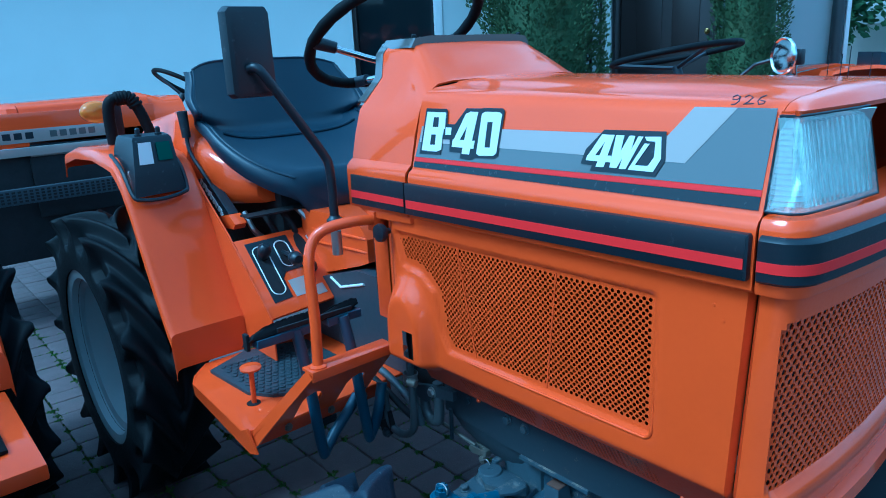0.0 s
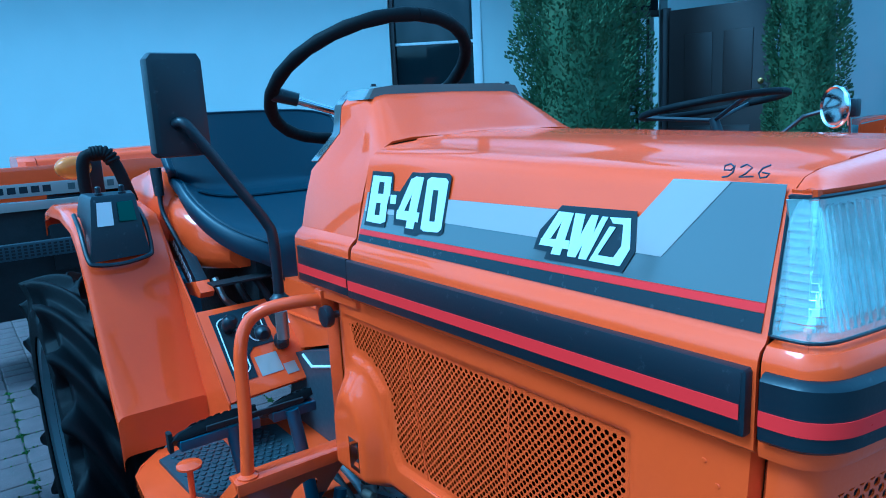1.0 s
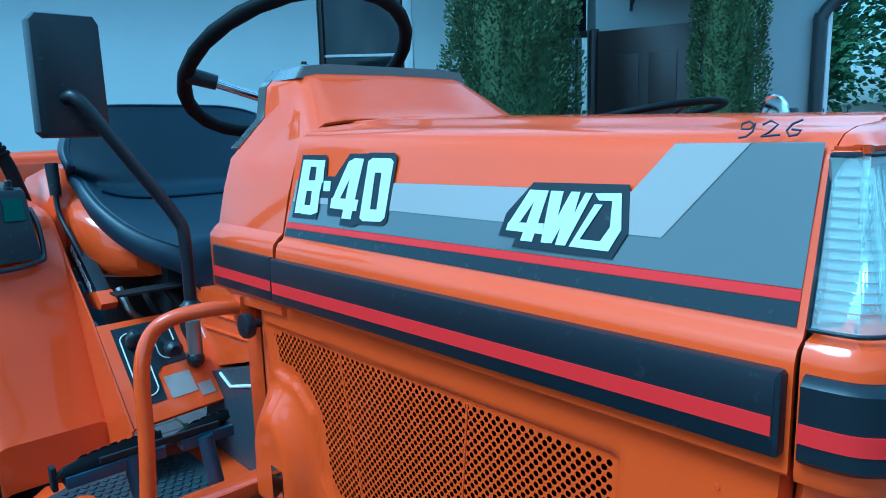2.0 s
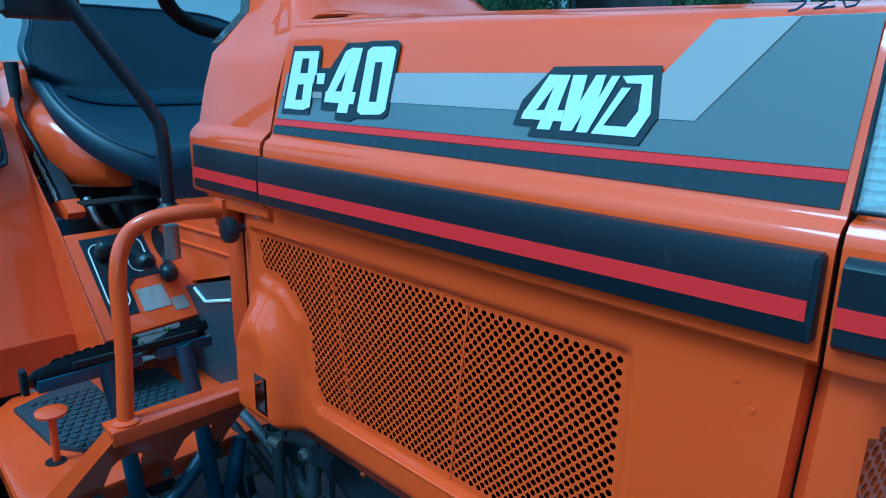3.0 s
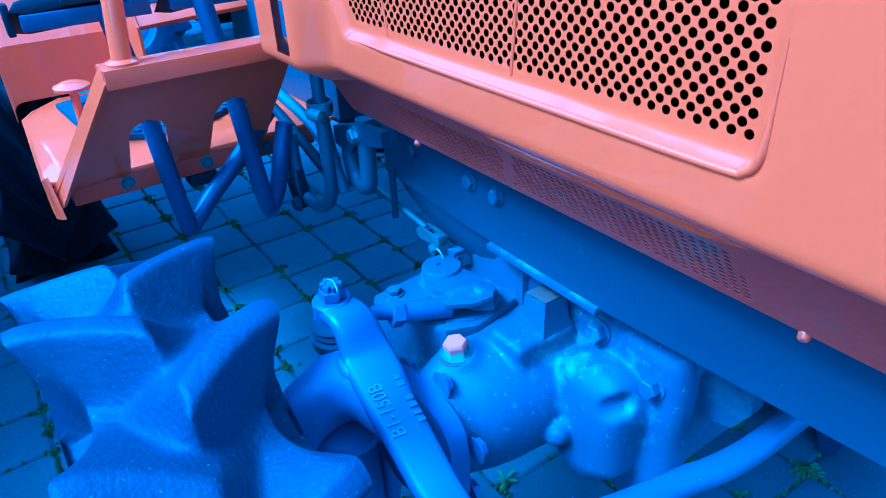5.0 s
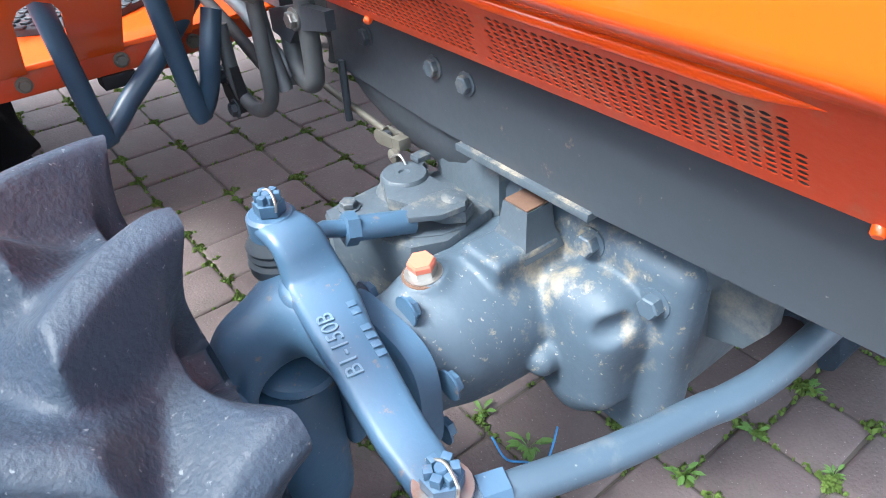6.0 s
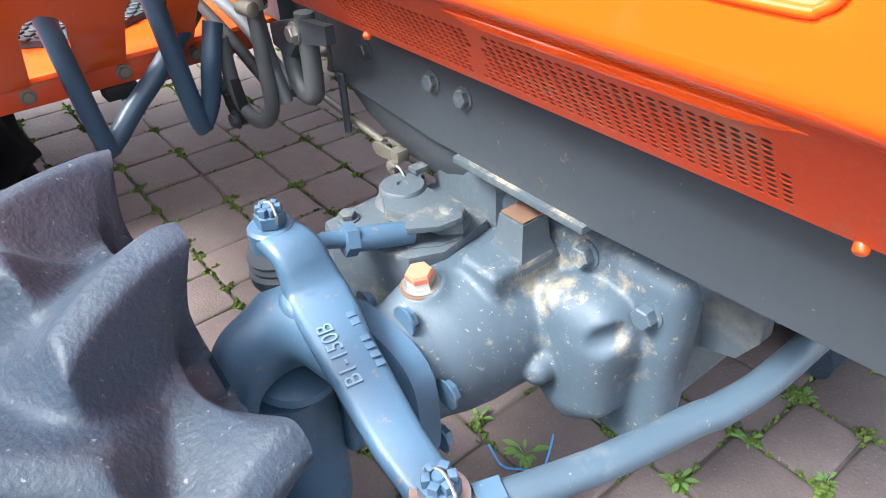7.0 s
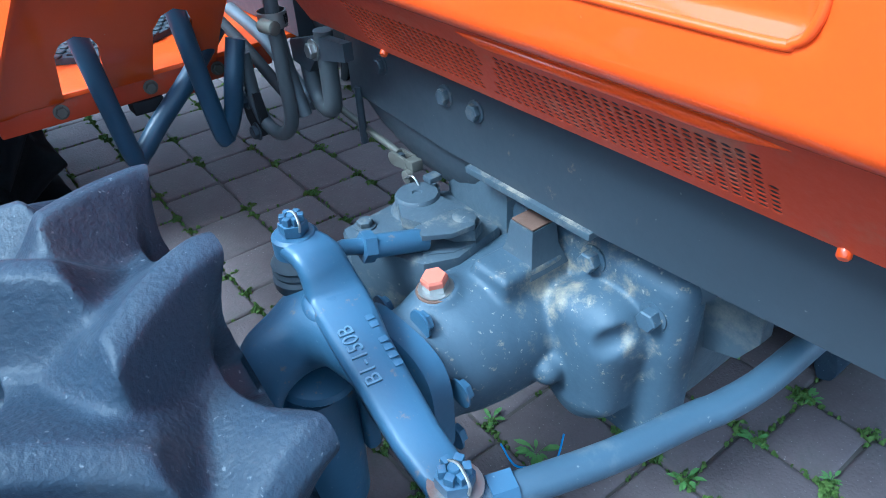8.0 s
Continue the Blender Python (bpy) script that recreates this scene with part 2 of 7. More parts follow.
def mesh_ob(name, verts, faces, mat, parent=None, label="", sharp=38, smooth=True, kind=""):
    me = bpy.data.meshes.new(name)
    me.from_pydata([tuple(v) for v in verts], [], faces)
    me.update()
    if smooth:
        me.polygons.foreach_set("use_smooth", [True] * len(me.polygons))
        me.set_sharp_from_angle(angle=radians(sharp))
    me.materials.append(mat)
    ob = new(name, me)
    ob.parent = parent
    tagged(ob, label=label, kind=kind)
    return ob


def part(name, bm, mat, parent=None, label="", sharp=38, smooth=True, kind=""):
    bmesh.ops.recalc_face_normals(bm, faces=bm.faces)
    me = bpy.data.meshes.new(name)
    bm.to_mesh(me)
    bm.free()
    if smooth:
        me.polygons.foreach_set("use_smooth", [True] * len(me.polygons))
        me.set_sharp_from_angle(angle=radians(sharp))
    me.materials.append(mat)
    ob = new(name, me)
    ob.parent = parent
    tagged(ob, label=label, kind=kind)
    return ob


def thing(name, label, category, group="", m=None):
    ob = new(name)
    ob.empty_display_size = 0.1
    if m is not None:
        ob.matrix_world = m
    return tagged(ob, label, category, group)


def box(lo, hi, bevel=0.0, bm=None, m=None, segs=2):
    bm = bm or bmesh.new()
    lo, hi = Vector(lo), Vector(hi)
    made = bmesh.ops.create_cube(bm, size=1.0)["verts"]
    for v in made:
        v.co = Vector([(lo[i] + hi[i]) / 2 + v.co[i] * (hi[i] - lo[i]) for i in range(3)])
    if bevel:
        edges = list({e for v in made for e in v.link_edges})
        r = bmesh.ops.bevel(bm, geom=edges, offset=bevel, segments=segs, affect="EDGES", profile=0.6)
        made = list({v for f in r["faces"] for v in f.verts})
    if m is not None:
        seen, todo = set(), list(made)
        while todo:
            v = todo.pop()
            if v in seen:
                continue
            seen.add(v)
            todo += [e.other_vert(v) for e in v.link_edges]
        for v in seen:
            v.co = m @ v.co
    return bm


def tube(path, radius, seg=12, bm=None, caps=True):
    bm = bm or bmesh.new()
    pts = [Vector(p) for p in path]
    radii = radius if isinstance(radius, (list, tuple)) else [radius] * len(pts)
    rings, side = [], None
    for i, p in enumerate(pts):
        d = (pts[min(i + 1, len(pts) - 1)] - pts[max(i - 1, 0)]).normalized()
        if side is None:
            side = d.orthogonal().normalized()
        side = (side - d * side.dot(d)).normalized()
        up = d.cross(side)
        rings.append([bm.verts.new(p + (side * math.cos(a) + up * math.sin(a)) * radii[i])
                      for a in [2 * math.pi * k / seg for k in range(seg)]])
    for a, b in zip(rings, rings[1:]):
        for k in range(seg):
            bm.faces.new((a[k], a[(k + 1) % seg], b[(k + 1) % seg], b[k]))
    if caps:
        bm.faces.new(rings[0][::-1])
        bm.faces.new(rings[-1])
    return bm


def smooth_path(pts, n=6):
    """Catmull-Rom through pts."""
    p = [Vector(q) for q in pts]
    p = [2 * p[0] - p[1]] + p + [2 * p[-1] - p[-2]]
    out = []
    for i in range(1, len(p) - 2):
        for k in range(n):
            t = k / n
            out.append(0.5 * (2 * p[i] + (p[i + 1] - p[i - 1]) * t + (2 * p[i - 1] - 5 * p[i] + 4 * p[i + 1] - p[i + 2]) * t * t
                              + (3 * p[i] - p[i - 1] - 3 * p[i + 1] + p[i + 2]) * t ** 3))
    return out + [p[-2]]


def lathe(profile, m=None, seg=32, bm=None, sides=0):
    """profile: (radius, height) up the z axis of m. sides: 6 for a hexagon."""
    bm = bm or bmesh.new()
    seg = sides or seg
    m = m or Matrix()
    rings = []
    for r, h in profile:
        if r < 1e-6:
            rings.append([bm.verts.new(m @ Vector((0, 0, h)))])
        else:
            rings.append([bm.verts.new(m @ Vector((r * math.cos(2 * math.pi * k / seg), r * math.sin(2 * math.pi * k / seg), h))) for k in range(seg)])
    for a, b in zip(rings, rings[1:]):
        for k in range(seg):
            q = [a[k % len(a)], a[(k + 1) % len(a)], b[(k + 1) % len(b)], b[k % len(b)]]
            q = list(dict.fromkeys(q))
            if len(q) > 2:
                bm.faces.new(q)
    for ring in (rings[0], rings[-1]):
        if len(ring) > 2:
            bm.faces.new(ring)
    return bm


def loft(sections, closed=True, caps=True, bm=None):
    bm = bm or bmesh.new()
    rings = [[bm.verts.new(p) for p in s] for s in sections]
    for a, b in zip(rings, rings[1:]):
        for k in range(len(a) if closed else len(a) - 1):
            bm.faces.new((a[k], a[(k + 1) % len(a)], b[(k + 1) % len(a)], b[k]))
    if caps and closed:
        bm.faces.new(rings[0][::-1])
        bm.faces.new(rings[-1])
    return bm


def sheet(sections, thick):
    """An open loft with thickness, laid towards the middle of the whole."""
    g = [[Vector(p) for p in r] for r in sections]
    nr, nc = len(g), len(g[0])
    mid = sum((p for r in g for p in r), Vector()) / (nr * nc)
    normals, lean = [], 0.0
    for i in range(nr):
        row = []
        for j in range(nc):
            a = g[min(i + 1, nr - 1)][j] - g[max(i - 1, 0)][j]
            b = g[i][min(j + 1, nc - 1)] - g[i][max(j - 1, 0)]
            n = a.cross(b)
            n = n.normalized() if n.length > 1e-12 else Vector((0, 0, 1))
            lean += n.dot(mid - g[i][j])
            row.append(n)
        normals.append(row)
    k = abs(thick) * (1 if lean > 0 else -1)
    bm = bmesh.new()
    out = [[bm.verts.new(p) for p in r] for r in g]
    inn = [[bm.verts.new(p + n * k) for p, n in zip(r, m)] for r, m in zip(g, normals)]
    for i in range(nr - 1):
        for j in range(nc - 1):
            bm.faces.new((out[i][j], out[i][j + 1], out[i + 1][j + 1], out[i + 1][j]))
            bm.faces.new((inn[i][j], inn[i + 1][j], inn[i + 1][j + 1], inn[i][j + 1]))
    for i in range(nr - 1):
        for j in (0, nc - 1):
            bm.faces.new((out[i][j], out[i + 1][j], inn[i + 1][j], inn[i][j]))
    for j in range(nc - 1):
        for i in (0, nr - 1):
            bm.faces.new((out[i][j], out[i][j + 1], inn[i][j + 1], inn[i][j]))
    return bm


def prism(poly, put, depth, bevel=0.0):
    """poly: 2D outline; put(u, v, w) -> place, w from 0 to depth."""
    bm = bmesh.new()
    a = [bm.verts.new(put(u, v, 0)) for u, v in poly]
    b = [bm.verts.new(put(u, v, depth)) for u, v in poly]
    bm.faces.new(a[::-1])
    top = bm.faces.new(b)
    for k in range(len(a)):
        bm.faces.new((a[k], a[(k + 1) % len(a)], b[(k + 1) % len(a)], b[k]))
    if bevel:
        bmesh.ops.bevel(bm, geom=list(top.edges), offset=bevel, segments=2, affect="EDGES", profile=0.6)
    return bm


def aim(p, d):
    """A pose at p with its z axis along d."""
    return Matrix.Translation(p) @ Vector(d).to_track_quat("Z", "Y").to_matrix().to_4x4()


def hex_bolt(name, p, d, size, mat, parent, label="", washer=True, height=None):
    bm = bmesh.new()
    h = height or size * 0.55
    m = aim(p, d)
    if washer:
        lathe([(size * 0.78, 0), (size * 0.78, size * 0.12)], m, 20, bm)
    lathe([(size * 0.56, size * 0.1), (size * 0.577, size * 0.16), (size * 0.577, h * 0.88), (size * 0.5, h)], m, 6, bm, 6)
    return part(name, bm, mat, parent, label, sharp=25)


def perforated(place, u0, u1, v0, v1, pitch, hole, holed, skip, depth, ratio=0.866, stagger=True, squash=1.0):
    """A sheet over u, v with staggered round holes. place(u, v, w) -> point; holed and skip test a cell's middle."""
    hu, hv = pitch / 2, pitch * ratio
    nu, nv = int(round((u1 - u0) / hu)), int(round((v1 - v0) / hv))
    verts, faces, grid = [], [], {}

    def corner(i, j):
        if (i, j) not in grid:
            grid[i, j] = len(verts)
            verts.append(place(u0 + i * hu, v0 + j * hv, 0))
        return grid[i, j]

    for j in range(nv):
        i = 0
        while i < nu:
            wide = (i % 2 == (j % 2 if stagger else 0)) and i + 2 <= nu
            cu, cv = u0 + (i + 1) * hu, v0 + (j + 0.5) * hv
            if wide and holed(cu, cv):
                ring, back = [], []
                for k in range(10):
                    a = math.pi / 2 + 2 * math.pi * k / 10
                    du, dv = hole * math.cos(a), hole * squash * math.sin(a)
                    ring.append(len(verts))
                    verts.append(place(cu + du, cv + dv, 0))
                    back.append(len(verts))
                    verts.append(place(cu + du, cv + dv, depth))
                faces.append([corner(i + 1, j + 1)] + [corner(i, j + 1), corner(i, j), corner(i + 1, j)] + [ring[k] for k in (5, 4, 3, 2, 1, 0)])
                faces.append([corner(i + 1, j), corner(i + 2, j), corner(i + 2, j + 1), corner(i + 1, j + 1)] + [ring[k] for k in (0, 9, 8, 7, 6, 5)])
                for k in range(10):
                    faces.append([ring[k], ring[(k + 1) % 10], back[(k + 1) % 10], back[k]])
                i += 2
                continue
            if not skip(u0 + (i + 0.5) * hu, cv):
                faces.append([corner(i, j), corner(i + 1, j), corner(i + 1, j + 1), corner(i, j + 1)])
            i += 1
    return verts, faces


def smin(a, b, k):
    h = np.clip(0.5 + 0.5 * (b - a) / k, 0, 1)
    return b + (a - b) * h - k * h * (1 - h)


def round_cone(p, a, b, r0, r1):
    a, b = np.array(a, dtype=float), np.array(b, dtype=float)
    ab = b - a
    h = np.clip(sum((p[i] - a[i]) * ab[i] for i in range(3)) / (ab @ ab), 0, 1)
    return np.sqrt(sum((p[i] - a[i] - ab[i] * h) ** 2 for i in range(3))) - r0 - (r1 - r0) * h


def round_box(p, c, half, r):
    q = [np.abs(p[i] - c[i]) - half[i] + r for i in range(3)]
    return np.sqrt(sum(np.maximum(v, 0) ** 2 for v in q)) + np.minimum(np.maximum(np.maximum(q[0], q[1]), q[2]), 0) - r


def slab(d, x, x0, x1, r):
    """An outline's distance d, drawn out from x0 to x1 with edges rounded by r."""
    a, b = d + r, np.abs(x - (x0 + x1) / 2) - (x1 - x0) / 2 + r
    return np.minimum(np.maximum(a, b), 0) + np.hypot(np.maximum(a, 0), np.maximum(b, 0)) - r


def casting(name, field, lo, hi, step, mat, parent, label=""):
    """A cast body with filleted joins: the zero surface of field(p), found on a grid."""
    count = [int((h - l) / step) + 2 for l, h in zip(lo, hi)]
    p = np.meshgrid(*[l + step * np.arange(k) for l, k in zip(lo, count)], indexing="ij")
    d = field(p)
    neg = d < 0
    shape = tuple(k - 1 for k in count)
    total, hits = np.zeros(shape + (3,)), np.zeros(shape)
    span = lambda o, k: slice(o, k - 1 + o)
    for axis in range(3):
        for b in (0, 1):
            for c in (0, 1):
                off = [0, 0, 0]
                off[(axis + 1) % 3], off[(axis + 2) % 3] = b, c
                end = list(off)
                end[axis] = 1
                d0 = d[tuple(span(o, k) for o, k in zip(off, count))]
                d1 = d[tuple(span(o, k) for o, k in zip(end, count))]
                cross = (d0 < 0) != (d1 < 0)
                t = np.where(cross, d0 / np.where(cross, d0 - d1, 1), 0)
                for i in range(3):
                    total[..., i] += np.where(cross, t if i == axis else off[i], 0)
                hits += cross
    index = np.full(shape, -1)
    live = np.argwhere(hits > 0)
    index[hits > 0] = np.arange(len(live))
    verts = np.array(lo) + step * (live + total[hits > 0] / hits[hits > 0][:, None])
    faces = []
    for axis in range(3):
        u, v = (axis + 1) % 3, (axis + 2) % 3
        first, second = [slice(None)] * 3, [slice(None)] * 3
        first[axis], second[axis] = slice(0, -1), slice(1, None)
        n0, n1 = neg[tuple(first)], neg[tuple(second)]
        for g in np.argwhere(n0 != n1):
            if g[u] < 1 or g[v] < 1 or g[u] >= shape[u] or g[v] >= shape[v]:
                continue
            ring = []
            for a, b in ((-1, -1), (0, -1), (0, 0), (-1, 0)):
                q = list(g)
                q[u] += a
                q[v] += b
                ring.append(int(index[tuple(q)]))
            faces.append(ring if n0[tuple(g)] else ring[::-1])
    return mesh_ob(name, verts.tolist(), faces, mat, parent, label, sharp=60)


def inside(poly, x, y):
    hit = False
    for (x0, y0), (x1, y1) in zip(poly, poly[1:] + poly[:1]):
        if (y0 > y) != (y1 > y) and x < (x1 - x0) * (y - y0) / (y1 - y0) + x0:
            hit = not hit
    return hit


def edge_distance(poly, x, y):
    best = 9.0
    for (x0, y0), (x1, y1) in zip(poly, poly[1:] + poly[:1]):
        dx, dy = x1 - x0, y1 - y0
        k = max(0, min(1, ((x - x0) * dx + (y - y0) * dy) / (dx * dx + dy * dy)))
        best = min(best, math.hypot(x - x0 - k * dx, y - y0 - k * dy))
    return best


def ease(x):
    x = max(0.0, min(1.0, x))
    return x * x * (3 - 2 * x)


# ---------------------------------------------------------------- the tractor: bonnet, nose, cowl
tractor = thing("tractor", "orange compact farm tractor with grey decals on block paving", "tractor")

HOOD_HALF = [(-0.286, 0.944), (-0.291, 0.948), (-0.291, 1.014), (-0.290, 1.022), (-0.287, 1.029), (-0.280, 1.033),
             (-0.2773, 1.0375), (-0.262, 1.097), (-0.249, 1.148), (-0.244, 1.160), (-0.232, 1.170), (-0.212, 1.176), (-0.16, 1.181),
             (-0.155, 1.184), (-0.08, 1.188), (0, 1.190)]


def hood_z(x, z):
    return z - max(0, z - 1.13) / 0.06 * 0.018 * (x + 0.26) / 0.64


def hood_section(x, half=HOOD_HALF):
    pts = [(x, y, hood_z(x, z)) for y, z in half]
    return pts + [(x, -y, z) for _, y, z in pts[-2::-1]]


hood = part("hood", sheet([hood_section(x) for x in (-0.262, -0.258, -0.13, 0.0, 0.13, 0.26, 0.366, 0.3775)], -0.004), ORANGE, tractor, "glossy orange bonnet")


def on_side(x, z, w=0.0):
    """A point on the slanted bonnet side."""
    return (x, -0.27 + 0.26 * (z - 1.067) - 0.968 * w, z - 0.25 * w)


def decal(name, poly, mat, parent, w0, label="", thick=0.0006):
    return part(name, prism(poly, lambda u, v, w: on_side(u, v, w0 + w), thick), mat, parent, label, smooth=False)


decal("decal_band", [(-0.259, 1.039), (0.3725, 1.0405), (0.3725, 1.0553), (-0.258, 1.0485)], DARK_DECAL, hood, 0.0003, "charcoal decal band")
decal("decal_stripe", [(-0.258, 1.0493), (0.3725, 1.0561), (0.3725, 1.063), (-0.257, 1.0562)], RED_DECAL, hood, 0.0003, "thin red decal stripe")
decal("decal_field", [(-0.257, 1.057), (0.3725, 1.0637), (0.3725, 1.1535), (0.2715, 1.1535), (0.2415, 1.1178), (-0.25, 1.111)], GREY_DECAL, hood, 0.0003, "grey decal field")
decal("decal_flash", [(-0.25, 1.0838), (0.12, 1.0855), (0.272, 1.086), (0.3265, 1.1535), (0.2715, 1.1535), (0.2415, 1.1178), (-0.25, 1.111)], PALE_DECAL, hood, 0.0011, "pale grey decal flash")


def badge(name, outline, letters, label):
    b = decal(name, outline, BLACK_TRIM, hood, 0.0019, label)
    for letter in letters:
        for k, poly in enumerate(letter):
            decal("letter_stroke", poly, WHITE_DECAL, b, 0.0027 + 0.00009 * k)


LETTER_B = [[(-0.238, 1.1365), (-0.2185, 1.1365), (-0.2195, 1.0708), (-0.2395, 1.0702)], [(-0.2206, 1.1365), (-0.188, 1.1365), (-0.1865, 1.1285), (-0.2207, 1.1283)],
            [(-0.2215, 1.1112), (-0.1885, 1.1122), (-0.1875, 1.1067), (-0.188, 1.0998), (-0.2222, 1.0985)], [(-0.2205, 1.081), (-0.1875, 1.0822), (-0.187, 1.0743), (-0.199, 1.0705), (-0.223, 1.0702)],
            [(-0.2045, 1.1325), (-0.188, 1.1337), (-0.1845, 1.1097), (-0.2025, 1.1094)], [(-0.2065, 1.1028), (-0.189, 1.1032), (-0.187, 1.0768), (-0.2045, 1.0771)]]
DASH = [[(-0.1835, 1.1118), (-0.1685, 1.1121), (-0.1676, 1.1003), (-0.1815, 1.0999)]]
LETTER_4 = [[(-0.1283, 1.1394), (-0.1087, 1.139), (-0.116, 1.071), (-0.1342, 1.071)], [(-0.1374, 1.1359), (-0.1254, 1.1395), (-0.1202, 1.1331), (-0.1445, 1.0917), (-0.1612, 1.0871)],
            [(-0.161, 1.0929), (-0.1067, 1.0934), (-0.1076, 1.0808), (-0.1607, 1.0811)]]
FIGURE_0 = [[(-0.0925, 1.1401), (-0.0845, 1.1401), (-0.0817, 1.0717), (-0.0912, 1.0708), (-0.099, 1.0738), (-0.0994, 1.1364)], [(-0.0723, 1.1401), (-0.0599, 1.1399), (-0.0537, 1.1364), (-0.0538, 1.0773), (-0.0599, 1.0728), (-0.0695, 1.0721)],
            [(-0.0925, 1.1401), (-0.0599, 1.1399), (-0.0583, 1.1249), (-0.0917, 1.1243)], [(-0.0933, 1.0839), (-0.0632, 1.0851), (-0.0619, 1.0726), (-0.0924, 1.071)]]
badge("model_badge", [(-0.243, 1.1425), (-0.1885, 1.1425), (-0.1845, 1.1385), (-0.181, 1.1173), (-0.162, 1.1175), (-0.1386, 1.1445), (-0.1045, 1.1447), (-0.0968, 1.1459), (-0.0555, 1.1458), (-0.0495, 1.142),
                      (-0.0503, 1.0728), (-0.0579, 1.0682), (-0.102, 1.0664), (-0.111, 1.0623), (-0.1378, 1.0629), (-0.1371, 1.0722), (-0.166, 1.072), (-0.1695, 1.0921), (-0.19, 1.0917), (-0.1878, 1.0655), (-0.246, 1.064), (-0.2446, 1.069)],
      [LETTER_B, DASH, LETTER_4, FIGURE_0], "model badge reading B-40, white on black")
SMALL_4 = [[(0.1516, 1.1153), (0.163, 1.1154), (0.1534, 1.0723), (0.1403, 1.0721)], [(0.1425, 1.1154), (0.1555, 1.1153), (0.1369, 1.0878), (0.123, 1.0839)], [(0.1236, 1.0864), (0.1634, 1.0881), (0.1636, 1.0795), (0.1221, 1.0795)]]
LETTER_W = [[(0.1655, 1.1154), (0.1786, 1.1156), (0.1746, 1.073), (0.1632, 1.0727)], [(0.1663, 1.0727), (0.1746, 1.073), (0.1955, 1.1159), (0.1865, 1.1157)],
            [(0.1865, 1.1157), (0.1955, 1.1159), (0.1889, 1.0727), (0.1788, 1.0724)], [(0.1809, 1.0724), (0.1889, 1.0727), (0.2078, 1.1155), (0.2006, 1.1154)]]
LETTER_D = [[(0.2098, 1.1153), (0.2342, 1.1165), (0.2346, 1.1103), (0.2145, 1.1102)], [(0.2266, 1.1137), (0.2342, 1.1165), (0.2389, 1.0887), (0.2286, 1.0902)], [(0.2285, 1.0906), (0.2388, 1.0891), (0.2303, 1.0724), (0.2209, 1.0782)],
            [(0.1965, 1.0787), (0.2223, 1.079), (0.2303, 1.0724), (0.1927, 1.0724)], [(0.2112, 1.107), (0.2188, 1.1071), (0.2018, 1.0784), (0.1929, 1.0727)]]
badge("drive_badge", [(0.1445, 1.1215), (0.2395, 1.123), (0.2448, 1.0873), (0.2336, 1.0664), (0.1312, 1.0655), (0.1338, 1.0732), (0.1136, 1.0738), (0.1188, 1.0939)],
      [SMALL_4, LETTER_W, LETTER_D], "badge reading 4WD, white on black")


def scrawl(points):
    return tube([on_side(x, z + 0.0, 0.0004) for x, z in points], 0.0008, 6)


SCRAWL_Z = 1.1575
for k, strokes in enumerate(([(0.012, .009), (.008, .012), (.003, .010), (.003, .006), (.009, .006), (.012, .010), (.011, .004), (.007, 0), (.002, -.001)],
                             [(0.017, .009), (.022, .012), (.027, .009), (.022, .003), (.017, 0), (.029, .001)],
                             [(0.042, .012), (.036, .009), (.033, .004), (.035, 0), (.040, .001), (.042, .004), (.036, .005)])):
    part("marker_digit", scrawl([(0.315 + x, SCRAWL_Z + z * 0.85) for x, z in strokes]), MARKER, hood, "handwritten marker digit")

# side trim strips on the bonnet
for side in (-1, 1):
    def put_trim(u, v, w, s=side):
        return (u, s * (0.2912 + w), v)
    strip = part("trim_strip", prism([(-0.2645, 0.9525), (0.3725, 0.9595), (0.3745, 0.962), (0.3745, 1.014), (0.3725, 1.0165), (-0.2645, 1.0105)], put_trim, 0.009, 0.0042), BLACK_TRIM, hood, "black plastic trim strip")
    part("trim_line", prism([(-0.2595, 0.9655), (0.3695, 0.9742), (0.3695, 0.987), (-0.2595, 0.9805)], lambda u, v, w, s=side: (u, s * (0.3003 + w), v), 0.0008), RED_DECAL, strip, "red line in the trim", smooth=False)

# nose: plan of its outline, from the side round to the middle
NOSE = smooth_path([(0.381, -0.291, 0), (0.397, -0.2905, 0), (0.414, -0.287, 0), (0.428, -0.272, 0), (0.435, -0.245, 0), (0.443, -0.18, 0), (0.450, -0.1, 0), (0.453, 0, 0)], 4)
NOSE = NOSE + [Vector((p.x, -p.y, 0)) for p in NOSE[-2::-1]]


def nose_point(i, inset, z):
    p = NOSE[i]
    a, b = NOSE[max(i - 1, 0)], NOSE[min(i + 1, len(NOSE) - 1)]
    d = (b - a).normalized()
    n = Vector((-d.y, d.x, 0))
    q = p + n * inset
    return (q.x, q.y, z)


NN = len(NOSE)
nose = part("nose_band", sheet([[nose_point(i, o, z) for o, z in ((0.02, 0.940), (0.002, 0.944), (0, 0.95), (0, 1.02), (0.002, 1.028), (0.007, 1.034), (0.03, 1.038), (0.07, 1.039))] for i in range(NN)], 0.004), ORANGE, tractor, "orange front band under the headlights")
trim = part("trim_strip", sheet([[nose_point(i, o, z) for o, z in ((-0.0005, 0.959), (-0.005, 0.9605), (-0.009, 0.964), (-0.009, 1.011), (-0.005, 1.0155), (-0.0005, 1.0165))] for i in range(1, NN - 1)], 0.003), BLACK_TRIM, nose, "black plastic trim strip")
part("trim_line", sheet([[nose_point(i, -0.0098, z) for z in (0.975, 0.9875)] for i in range(1, NN - 1)], 0.001), RED_DECAL, trim, "red line in the trim")


